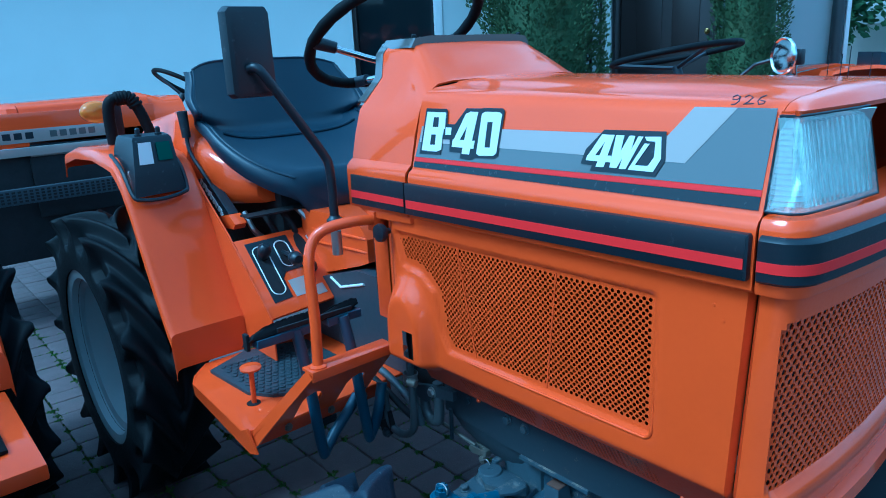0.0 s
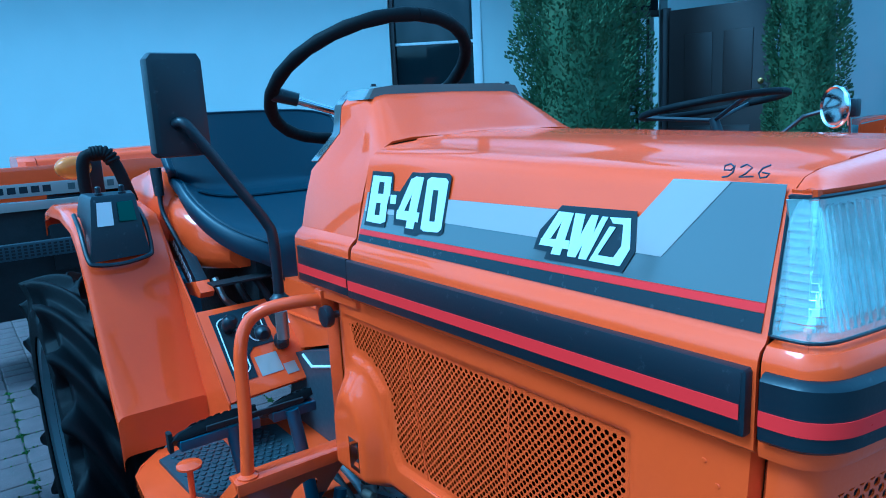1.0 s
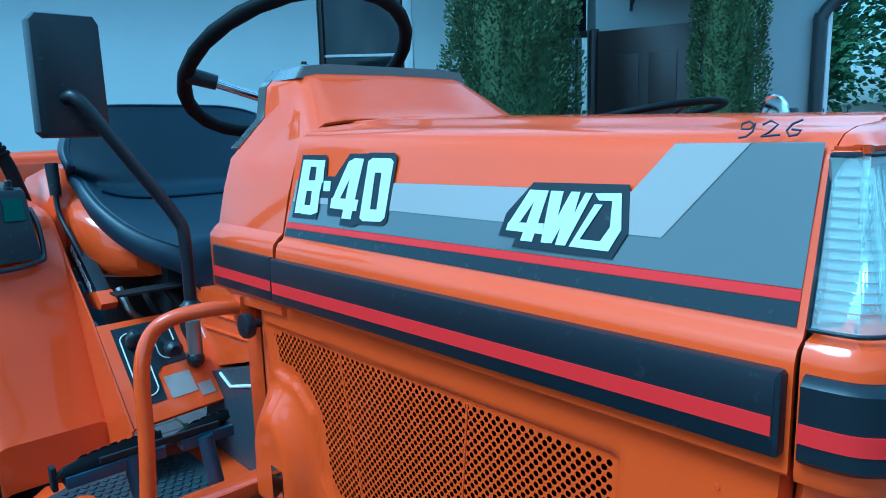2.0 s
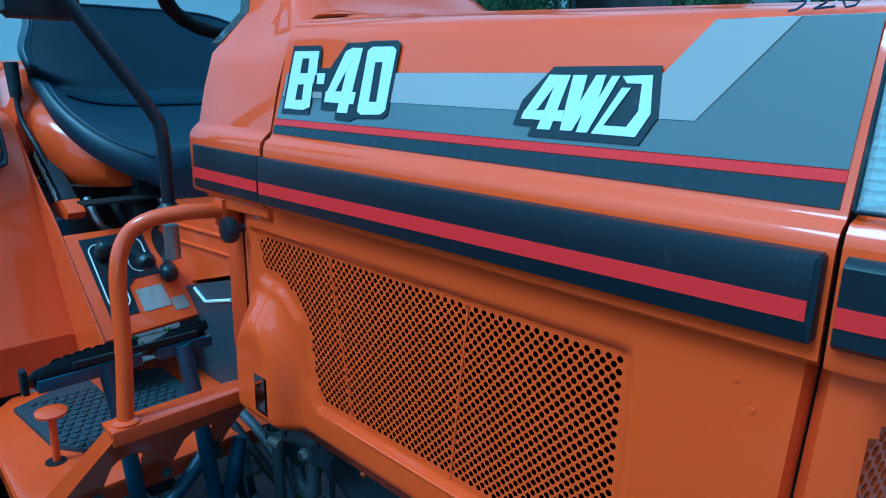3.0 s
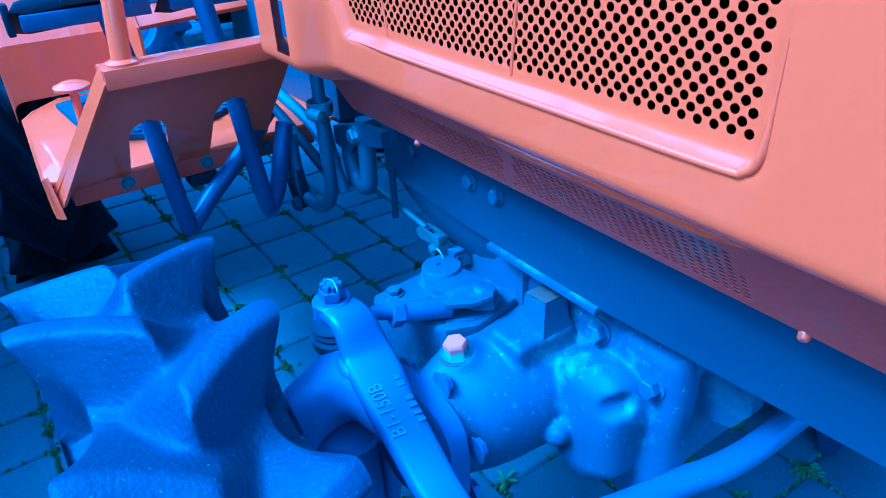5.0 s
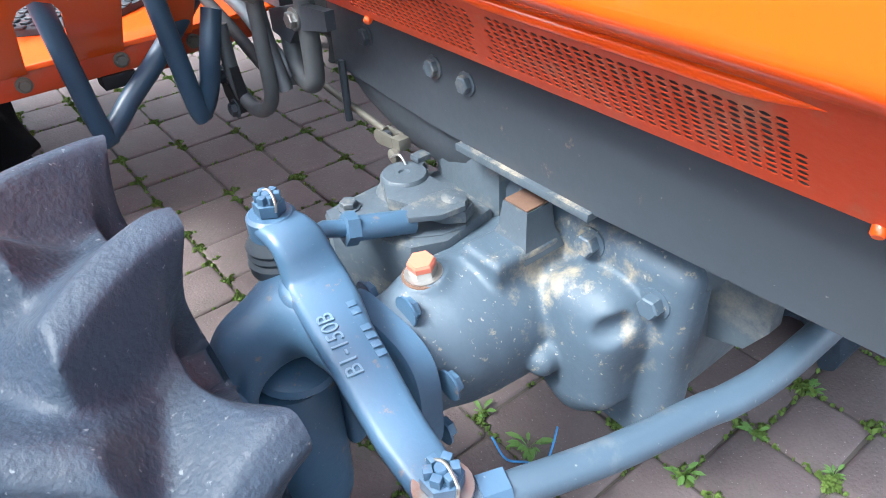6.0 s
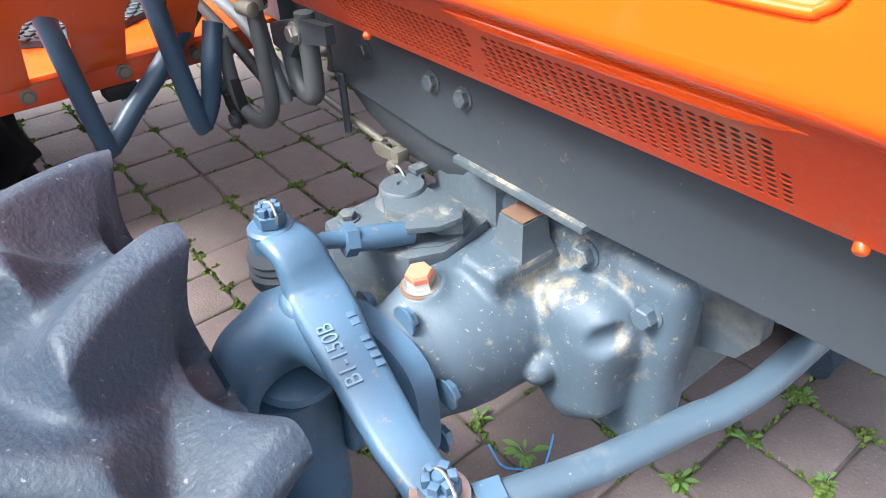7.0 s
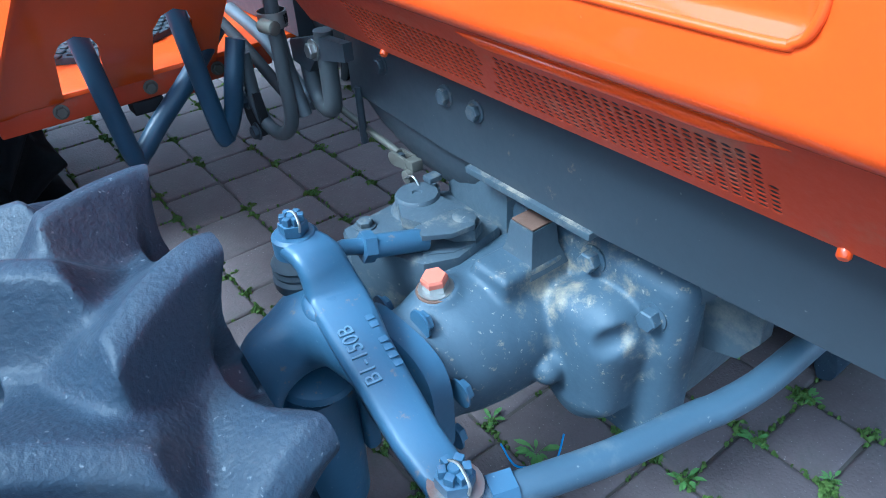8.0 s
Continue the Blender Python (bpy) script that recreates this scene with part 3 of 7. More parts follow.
def hood_top(y):
    """Height of the bonnet's front edge over y."""
    a, last = abs(y), (0.252, 1.146)
    for b, z in ((0.244, 1.160), (0.232, 1.170), (0.212, 1.176), (0.16, 1.181), (0.08, 1.188), (0, 1.190)):
        if a >= b:
            k = (min(a, last[0]) - b) / (last[0] - b)
            return hood_z(0.372, z + (last[1] - z) * k)
        last = (b, z)
    return hood_z(0.372, 1.19)


cap_rows = []
for i in range(NN):
    low = Vector(nose_point(i, 0.036, 1.145))
    brow = Vector(nose_point(i, 0.034, 1.151))
    rear_y = brow.y * 0.249 / 0.257
    rear = Vector((0.3785, rear_y, hood_top(rear_y)))
    row = [low, brow]
    for k in (0.2, 0.45, 0.7, 1.0):
        q = brow.lerp(rear, k)
        q.z = brow.z + (rear.z - brow.z) * (1 - (1 - k) ** 2)
        row.append(q)
    cap_rows.append(row)
part("nose_cap", sheet(cap_rows, 0.004), ORANGE, tractor, "orange cap over the headlights")
for side in (1, -1):
    idx = [i for i in range(NN) if NOSE[i].y * side < -0.1 + 1e-6]
    if side < 0:
        idx = [i for i in range(NN) if NOSE[i].y > 0.1 - 1e-6]
    lamp_rows = []
    fine = []
    for a, b in zip(idx, idx[1:]):
        fine += [(a, b, k / 6) for k in range(6)]
    fine.append((idx[-2], idx[-1], 1.0))

    def lens_point(f, inset, z):
        a, b, k = f
        return Vector(nose_point(a, inset, z)).lerp(Vector(nose_point(b, inset, z)), k)
    zs = [1.041 + 0.104 * k / 102 for k in range(103)]
    rows = []
    for q, f in enumerate(fine):
        p = lens_point(f, 0, 0)
        on_front = ease((p.x - 0.425) / 0.01)
        row = []
        for k, z in enumerate(zs):
            rib = 0.0009 * ((k / 6) % 1.0 - 0.5) * (1 - on_front) + 0.0011 * on_front * math.sin(q * math.pi / 2)
            rib *= 1 if min(k / 2.3, (102 - k) / 2.3, q, len(fine) - 1 - q) > 3 else 0
            row.append(lens_point(f, 0.011 + 0.21 * (z - 1.041) + rib, z))
        rows.append(row)
    lamp = part("headlight", sheet(rows, 0.003), LENS, tractor, "ribbed clear headlight lens", sharp=60)
    back = [[lens_point(f, 0.02 + 0.055 * math.sin(math.pi * (k + 0.5) / 9) ** 0.5 * min(1, 0.25 + 6 * min(q, len(fine) - 1 - q) / len(fine)), 1.0415 + 0.103 * k / 8) for k in range(9)] for q, f in enumerate(fine)]
    lamp.visible_shadow = False
    part("reflector", sheet(back, 0.002), MIRROR, lamp, "bright headlight reflector")
    rim = [lens_point(f, 0.012, 1.0405) for f in fine] + [lens_point(fine[-1], 0.012 + 0.21 * (z - 1.041), z) for z in zs[::14]] + [lens_point(f, 0.033, 1.146) for f in fine[::-1]] + [lens_point(fine[0], 0.012 + 0.21 * (z - 1.041), z) for z in zs[::-14]]
    part("lens_frame", tube(rim + rim[:1], 0.0018, 6), BLACK_TRIM, lamp, "black lens frame")

# front grille, wrapped round the nose
LEN = [0.0]
for a, b in zip(NOSE, NOSE[1:]):
    LEN.append(LEN[-1] + (b - a).length)


def on_nose(u, v, w):
    i = max(k for k in range(NN - 1) if LEN[k] <= u + 1e-9)
    k = (u - LEN[i]) / (LEN[i + 1] - LEN[i])
    lip = 0.014 + 0.012 * ease((0.66 - v) / 0.06)
    p, q = max(0, 0.068 - u, u - LEN[-1] + 0.068), max(0, 0.69 - v, v - 0.886)
    edge = 0.024 - math.hypot(p, q) if p or q else 0.024
    lip += 0.013 * ease(edge / 0.004) + 0.016 * ease(1 - min(u, LEN[-1] - u) / 0.007)
    q = Vector(nose_point(i, lip + w, v)).lerp(Vector(nose_point(i + 1, lip + w, v)), max(0, min(1, k)))
    q.x -= 0.045 * (0.94 - v) * max(0, 1 - min(u, LEN[-1] - u) / 0.06) + 0.007 * max(0, 1 - u / 0.05)
    return q


v_, f_ = perforated(on_nose, 0.0, LEN[-1], 0.60, 0.944, 0.0158, 0.0051, lambda u, v: 0.051 < u < LEN[-1] - 0.051 and 0.674 < v < 0.903, lambda u, v: False, 0.002, 0.53, True, 0.82)
mesh_ob("front_grille", v_, f_, ORANGE, tractor, "perforated orange front grille", sharp=40)
bar = part("front_bar", sheet([[nose_point(i, o, z) for o, z in ((0.03, 0.57), (0.012, 0.575), (0.012, 0.60), (0.03, 0.605))] for i in range(3, NN - 3)], 0.004), ORANGE, tractor, "orange lower front bar")

# side panels with perforated area
OPEN = [(-0.327, 0.892), (-0.29, 0.8985), (0.236, 0.899), (0.236, 0.706), (-0.176, 0.706), (-0.193, 0.728), (-0.207, 0.81), (-0.256, 0.848), (-0.310, 0.858)]
RIM = [(-0.338, 0.91), (0.248, 0.912), (0.246, 0.688), (-0.19, 0.688), (-0.212, 0.722), (-0.226, 0.80), (-0.265, 0.828), (-0.318, 0.836)]


def panel_depth(u, v):
    d = edge_distance(RIM, u, v)
    rec = ease(d / 0.008) * 0.007 if inside(RIM, u, v) else 0.0
    # shoulder that bulges out at the rear lower corner
    a, b = (u + 0.298) / 0.062, (v - 0.70) / 0.10
    bulge = 0.028 * ease((1.33 - math.hypot(a, b) if b > 0 else 1.33 - abs(a)) / 0.62)
    side = 0.016 * ease((-0.335 - u) / 0.04)
    low = 0.033 * ease((0.658 - v) / 0.028) ** 1.5
    edge = 0.017 if u > 0.37 else 0.0
    return rec - bulge * (1 - (0 if not inside(OPEN, u, v) else 1)) + side + low + edge


def in_slot(u, v):
    return -0.291 < u < -0.262 and 0.664 < v < 0.716


for side in (-1, 1):
    v_, f_ = perforated(lambda u, v, w, s=side: (min(u, 0.3714) - 0.045 * (0.94 - v) * ease((u - 0.25) / 0.12), s * (0.276 - panel_depth(u, v) - w), v), -0.381, 0.373, 0.634, 0.946, 0.0104, 0.0029,
                        lambda u, v: inside(OPEN, u, v),
                        in_slot, 0.002, 0.53)
    panel = mesh_ob("side_panel", v_, f_, ORANGE, tractor, "orange side panel with a perforated grille", sharp=45)
    for x0, x1 in ((0.047, 0.067), (-0.119, -0.16)):
        part("panel_fold", tube([(x0 + (x1 - x0) * k / 8, side * 0.2688, 0.7 + 0.2 * k / 8) for k in range(9)], 0.0016, 8), ORANGE, panel, "thin raised fold line")
    for x, z in ((0.326, 0.914), (0.339, 0.895)):
        part("rivet", lathe([(0.0026, 0), (0.0022, 0.0006), (0, 0.0008)], aim((x, side * 0.2765, z), (0, side, 0)), 12), ORANGE, panel)
    bead = smooth_path([(-0.172, side * 0.2755, 0.6885), (-0.1, side * 0.2755, 0.6885), (0.1, side * 0.2755, 0.6885), (0.22, side * 0.2755, 0.6885), (0.237, side * 0.2755, 0.691), (0.2435, side * 0.2755, 0.699), (0.2455, side * 0.2755, 0.715),
                        (0.2465, side * 0.2755, 0.76)], 5)
    part("rim_bead", tube(bead, [0.0024 * min(1, k / 5, (len(bead) - 1 - k) / 7) + 0.0002 for k in range(len(bead))], 10), ORANGE, panel, "pressed rim round the grille")
    # dark block set behind the slot in place of its shaded depth
    part("slot_dark_fill", box((-0.305, min(side * 0.268, side * 0.284), 0.645), (-0.25, max(side * 0.268, side * 0.284), 0.735), 0.003), DARK, panel, "slot with its shaded depth put in as a dark block")
    # inward-sloping underside with its fine vent
    def under(u, v, w, s=side):
        k = v
        return (u, s * (0.2415 - 0.045 * k - w * 0.7), 0.634 - 0.074 * k + w * 0.3)
    verts, faces = perforated(lambda u, v, w: under(u, v / 0.087, w), -0.34, 0.36, 0.0, 0.087, 0.0085, 0.0036,
                              lambda u, v: 0.026 < v < 0.078 and (-0.215 + 0.1 * (v - 0.03) < u < -0.015 - 0.5 * (v - 0.03) or 0.0 - 0.5 * (v - 0.03) < u < 0.212 + 0.25 * (v - 0.03)),
                              lambda u, v: False, 0.0015, 0.56, False, 0.62)
    # the underside's shade is painted in through the darker orange
    lower = mesh_ob("lower_panel", verts, faces, ORANGE_SHADED, tractor, "orange underside panel with a fine vent, shade put into its colour", sharp=45)
    bead = [(-0.03 + 0.26 * k / 20, side * 0.2365, 0.6262) for k in range(21)]
    part("panel_bead", tube(bead, [0.0004 + 0.0046 * min(1, k / 2.5, (20 - k) / 2.5) for k in range(21)], 14), ORANGE, lower, "raised bead above the vent")
    for x in (-0.196, 0.254):
        part("locating_pin", lathe([(0.0042, 0), (0.0042, 0.007), (0.003, 0.0085)], aim((x, side * 0.193, 0.562), (0.2, side * 0.6, -0.5)), 12), ORANGE, lower, "small orange locating pin")

# dash cowl behind the bonnet
COWL = [(-0.288, 0.944), (-0.2905, 0.948), (-0.2905, 1.018), (-0.289, 1.026), (-0.282, 1.034), (-0.274, 1.040)]


def cowl_section(x, top, rise):
    ys = COWL + [(-0.262, 1.09), (-0.247, 1.135)]
    pts = [(x, y, z) for y, z in ys]
    z1 = 1.150 + rise
    pts += [(x, -0.247 + 0.06 * min(1, rise / 0.08), z1 * 0.5 + 0.5 * 1.15), (x, -0.236 + 0.056 * min(1, rise / 0.08), z1), (x, -0.21 + 0.05 * min(1, rise / 0.08), top - 0.004), (x, -0.17 + 0.03 * min(1, rise / 0.08), top)]
    pts += [(x, -0.08, top + 0.001), (x, 0, top + 0.002)]
    return pts + [(a, -b, c) for a, b, c in pts[-2::-1]]


cowl = part("cowl", sheet([cowl_section(-0.2705, 1.186, 0.018), cowl_section(-0.285, 1.192, 0.022), cowl_section(-0.33, 1.224, 0.05), cowl_section(-0.372, 1.254, 0.08), cowl_section(-0.385, 1.261, 0.086),
                           cowl_section(-0.455, 1.268, 0.092), cowl_section(-0.462, 1.266, 0.09)], 0.004), ORANGE, tractor, "orange dashboard cowl")
dash = part("dash_panel", prism([(-0.172, 1.25), (-0.160, 1.268), (-0.12, 1.2725), (0.12, 1.2725), (0.160, 1.268), (0.172, 1.25)], lambda u, v, w: (-0.378 - w, u, v), 0.10, 0.004), GREY_DECAL, tractor, "slate grey dashboard top")
part("dash_side", sheet([[(x, y, z) for y, z in ((-0.236, 1.15), (-0.212, 1.172), (-0.188, 1.196), (-0.181, 1.242), (-0.162, 1.262), (-0.14, 1.267))] for x in (-0.460, -0.484)], 0.004), GREY_DECAL, dash)
for y in (-0.152, 0.152):
    hex_bolt("bolt", (-0.392, y, 1.2715), (0.1, 0, 1), 0.008, BLACK_TRIM, dash)
for side in (-1, 1):
    part("trim_strip", prism([(-0.446, 0.9505), (-0.2715, 0.952), (-0.2715, 1.0105), (-0.444, 1.0105)], lambda u, v, w, s=side: (u, s * (0.2908 + w), v), 0.005, 0.002), BLACK_TRIM, cowl, "black plastic trim strip")
    part("trim_line", prism([(-0.445, 0.9645), (-0.272, 0.9655), (-0.272, 0.9795), (-0.4445, 0.9795)], lambda u, v, w, s=side: (u, s * (0.2961 + w), v), 0.0006), RED_DECAL, cowl, "red line in the trim", smooth=False)
    part("cowl_leg", box((-0.43, min(side * 0.25, side * 0.26), 0.70), (-0.352, max(side * 0.25, side * 0.26), 0.946), 0.004), ORANGE, tractor, "orange cowl leg")
    part("cowl_skirt", prism([(-0.445, 0.944), (-0.27, 0.944), (-0.27, 0.93), (-0.40, 0.925)], lambda u, v, w, s=side: (u, s * (0.266 + w), v), 0.018, 0.003), ORANGE, cowl)
part("knob", lathe([(0.006, 0), (0.006, 0.012), (0.017, 0.015), (0.019, 0.021), (0.017, 0.028), (0.008, 0.03), (0, 0.03)], aim((-0.356, -0.272, 0.902), (0, -1, 0)), 24), BLACK_TRIM, tractor, "round black plastic knob")
part("dash_back", prism([(-0.245, 0.75), (0.245, 0.75), (0.245, 1.04), (0.17, 1.2), (-0.17, 1.2), (-0.245, 1.04)], lambda u, v, w: (-0.452 + w, u, v), 0.012, 0.003), BLACK_TRIM, tractor, "black dashboard back")

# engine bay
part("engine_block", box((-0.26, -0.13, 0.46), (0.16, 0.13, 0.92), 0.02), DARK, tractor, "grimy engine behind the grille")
# added dark sheet so the front grille holes read as shaded depth
part("grille_backing", box((0.392, -0.25, 0.62), (0.396, 0.25, 0.935), 0.001), DARK, tractor, "dark sheet added behind the front grille to darken its holes")
part("radiator", box((0.22, -0.2, 0.62), (0.29, 0.2, 1.02), 0.006), RADIATOR, tractor, "grey radiator")
part("air_cleaner", lathe([(0.05, 0), (0.055, 0.02), (0.055, 0.2), (0.04, 0.22)], aim((-0.02, -0.19, 0.72), (1, 0, 0.25)), 24), RADIATOR, tractor)
part("fan_belt_guard", tube(smooth_path([(0.16, -0.2, 0.68), (0.18, -0.21, 0.78), (0.13, -0.21, 0.86)]), 0.014, 10), HOSE, tractor, "grey hose")
part("side_hose", tube(smooth_path([(0.3, -0.245, 0.81), (0.235, -0.254, 0.806), (0.19, -0.255, 0.8), (0.173, -0.255, 0.782), (0.169, -0.255, 0.74), (0.168, -0.255, 0.69)]), 0.011, 12), CAST_WORN, tractor, "pale blue-grey hose behind the grille")
part("side_tray", prism([(0.055, 0.712), (0.1, 0.735), (0.15, 0.722), (0.25, 0.725), (0.26, 0.69), (0.05, 0.69)], lambda u, v, w: (u, -0.265 + w, v), 0.03, 0.004), CAST_WORN, tractor, "blue-grey tray behind the grille")
part("dipstick_cap", box((0.0, -0.232, 0.725), (0.035, -0.20, 0.75), 0.004), YELLOW, tractor, "yellow cap")
part("bulkhead", box((-0.262, -0.235, 0.64), (-0.255, 0.235, 1.15)), DARK, tractor)

# chassis rails
for side in (-1, 1):
    lo, hi = sorted((side * 0.138, side * 0.15))
    rail = part("chassis_rail", prism([(-0.355, 0.46), (-0.17, 0.447), (0.05, 0.444), (0.12, 0.447), (0.46, 0.462), (0.46, 0.6), (-0.355, 0.6)], lambda u, v, w, s=side: (u, s * (0.138 + w), v), 0.012, 0.001), CHASSIS, tractor, "dark grey chassis rail")
    part("rail_lip", box((-0.125, min(side * 0.135, side * 0.156), 0.438), (0.045, max(side * 0.135, side * 0.156), 0.4455), 0.001), CAST_MUDDY, rail, "rusty bracket edge under the rail")
    for x, z in ((-0.16, 0.511), (-0.112, 0.509), (-0.277, 0.512)):
        hex_bolt("bolt", (x, side * 0.15, z), (0, side, 0), 0.015, CAST_MUDDY if x > -0.2 else CHASSIS, rail, "hex flange bolt")
part("sump", loft([[(x, y * k, 0.5 + (z - 0.5) * q) for y, z in ((-0.12, 0.5), (-0.1375, 0.46), (-0.137, 0.415), (-0.125, 0.383), (-0.09, 0.37), (0.09, 0.37), (0.125, 0.383), (0.137, 0.415), (0.1375, 0.46), (0.12, 0.5))] for x, k, q in ((-0.35, 1, 0.55), (-0.33, 1, 0.72), (-0.25, 1, 0.95), (-0.17, 1, 1), (-0.14, 0.98, 0.96), (-0.118, 0.95, 0.75), (-0.11, 0.9, 0.5))]), CHASSIS, tractor, "grey engine sump")
part("clutch_housing", loft([[(x, r * math.cos(a), 0.52 + 0.9 * r * math.sin(a)) for a in [k * math.pi / 8 for k in range(16)]] for x, r in ((-0.38, 0.09), (-0.42, 0.105), (-0.5, 0.12), (-0.95, 0.13))]), DARK, tractor, "grimy clutch housing")

# ---------------------------------------------------------------- front axle and steering
def axle_field(p):
    x, y, z = p
    r = np.interp(y, [-0.335, -0.29, -0.267, -0.245, -0.217, -0.19, -0.15, -0.1], [0.058, 0.06, 0.0635, 0.0705, 0.0755, 0.077, 0.079, 0.082])
    d = np.maximum(np.hypot(x + 0.055, z - 0.292) - r, -0.335 - y) * 0.93
    boss = np.maximum(round_cone(p, (-0.066, -0.245, 0.305), (-0.0647, -0.2458, 0.362), 0.037, 0.021), z - 0.3672 - 0.12 * (-0.246 - y) * -1)
    d = smin(d, boss, 0.016)
    d = smin(d, round_cone(p, (-0.068, -0.3, 0.312), (-0.065, -0.252, 0.343), 0.033, 0.021), 0.01)
    d = smin(d, round_box(p, (-0.036, -0.163, 0.362), (0.026, 0.042, 0.0215), 0.008), 0.008)
    lobe = round_cone(p, (0.044, -0.112, 0.318), (0.035, -0.12, 0.248), 0.054, 0.047)
    lobe = smin(lobe, round_cone(p, (0.01, -0.138, 0.332), (0.058, -0.132, 0.348), 0.0225, 0.021), 0.013)
    lobe = smin(lobe, round_cone(p, (0.01, -0.139, 0.327), (0.044, -0.137, 0.235), 0.021, 0.027), 0.011)
    lobe = smin(lobe, round_box(p, (0.045, -0.115, 0.296), (0.044, 0.05, 0.068), 0.024), 0.013)
    d = smin(d, lobe, 0.009)
    d = smin(d, round_cone(p, (0.02, -0.145, 0.285), (0.024, -0.177, 0.279), 0.021, 0.0165), 0.005)
    d = smin(d, round_box(p, (0.01, -0.095, 0.291), (0.117, 0.024, 0.118), 0.02), 0.006)
    pocket = round_cone(p, (0.088, -0.145, 0.347), (0.084, -0.178, 0.338), 0.012, 0.021)
    d = -smin(-d, pocket, 0.006)
    return d + 0.0006 * np.sin(61 * x + 2) * np.sin(53 * y) * np.sin(57 * z)


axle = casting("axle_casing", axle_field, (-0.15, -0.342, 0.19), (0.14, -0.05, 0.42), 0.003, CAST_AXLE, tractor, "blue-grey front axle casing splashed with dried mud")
part("axle_tube", loft([[(-0.055 + r * math.cos(a), y, 0.292 + r * 0.95 * math.sin(a)) for a in [k * math.pi / 10 for k in range(20)]] for y, r in ((-0.06, 0.085), (0.0, 0.075), (0.06, 0.07), (0.3, 0.06))]), CAST_CLEAN, axle)
plug = hex_bolt("filler_plug", (-0.0645, -0.246, 0.367), (0, -0.12, 1), 0.0235, STEEL, axle, "hex filler plug with a faded pink-orange top", height=0.0175)
part("plug_paint", lathe([(0.0133, 0.0095), (0.0138, 0.0105), (0.0137, 0.0158), (0.0122, 0.0184), (0, 0.0188)], aim((-0.0645, -0.246, 0.367), (0, -0.12, 1)), 6, None, 6), PINK, plug, "faded pink-orange paint", sharp=25)
part("rust_ring", lathe([(0.0212, 0), (0.0205, 0.0016), (0.018, 0.0018)], aim((-0.0645, -0.246, 0.3665), (0, -0.12, 1)), 28), RUST, plug)
for k in range(6):
    a = radians(20 + 60 * k)
    hex_bolt("bolt", (-0.055 + 0.074 * math.cos(a), -0.284, 0.285 + 0.074 * math.sin(a)), (0, 1, 0), 0.019, CAST_CLEAN, axle)
# centre differential case


def bell(y, xc, zc, r, dent=0.0, n=2.4):
    """A section of the case; scalloped beside its two upper bolts."""
    out = []
    for k in range(72):
        a = 2 * math.pi * k / 72
        c, q = math.cos(a), math.sin(a)
        rr = r / (abs(c) ** n + abs(q) ** n) ** (1 / n)
        for a0 in (1.43, 0.68, -0.15, 2.3):
            rr *= 1 - dent * math.exp(-((a - a0 + math.pi) % (2 * math.pi) - math.pi) ** 2 / 0.022)
        out.append((xc + rr * c, y, zc + rr * q))
    return out


case = axle
part("flange", loft([bell(y, -0.055, 0.286, 0.07 - e, 0.0, 3.6) for y, e in ((-0.316, 0.005), (-0.313, 0.0), (-0.291, 0.0), (-0.288, 0.005))]), CAST_CLEAN, axle, "bolted axle flange", sharp=40)
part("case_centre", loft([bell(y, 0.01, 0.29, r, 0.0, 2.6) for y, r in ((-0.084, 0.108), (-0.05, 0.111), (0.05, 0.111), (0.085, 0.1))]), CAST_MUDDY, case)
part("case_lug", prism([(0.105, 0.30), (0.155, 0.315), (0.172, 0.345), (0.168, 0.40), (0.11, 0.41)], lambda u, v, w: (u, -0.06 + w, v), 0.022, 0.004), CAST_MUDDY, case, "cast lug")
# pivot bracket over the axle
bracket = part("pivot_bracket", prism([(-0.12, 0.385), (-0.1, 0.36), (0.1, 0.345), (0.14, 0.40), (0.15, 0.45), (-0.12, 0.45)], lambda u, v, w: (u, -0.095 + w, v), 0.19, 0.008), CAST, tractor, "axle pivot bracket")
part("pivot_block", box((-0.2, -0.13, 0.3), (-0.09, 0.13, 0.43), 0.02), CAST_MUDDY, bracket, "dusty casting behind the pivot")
post = part("stop_post", loft([[(-0.034 + r * c, -0.146 + r * s, z) for c, s in ((-1, -1), (1, -1), (1, 1), (-1, 1))] for r, z in ((0.026, 0.37), (0.021, 0.384), (0.0185, 0.392), (0.0158, 0.418))]), CAST, bracket, "square stop post with a rusty top")
part("rust_cap", box((-0.049, -0.161, 0.4185), (-0.019, -0.131, 0.4205), 0.001), RUST, post)
for x, z in ((0.0226, 0.389), (0.097, 0.364)):
    hex_bolt("bolt", (x, -0.118, z), (0, -1, 0), 0.0195, CAST_AXLE, case, height=0.014)
hex_bolt("bolt", (-0.075, -0.1, 0.386), (0.25, -0.75, 0.6), 0.018, CAST, bracket)

# steering box with drop arm and drag link
sbox = part("steering_box", prism([(-0.215, -0.262), (-0.185, -0.272), (-0.1, -0.235), (-0.085, -0.2), (-0.1, -0.13), (-0.2, -0.12), (-0.225, -0.16)], lambda u, v, w: (u, v, 0.292 + w), 0.08, 0.008), CAST, tractor, "cast steering gear cover")
part("box_body", loft([[(-0.155 + r * math.cos(a), -0.185 + r * math.sin(a), z) for a in [k * math.pi / 9 for k in range(18)]] for r, z in ((0.04, 0.22), (0.055, 0.27), (0.06, 0.331))]), CAST, sbox)
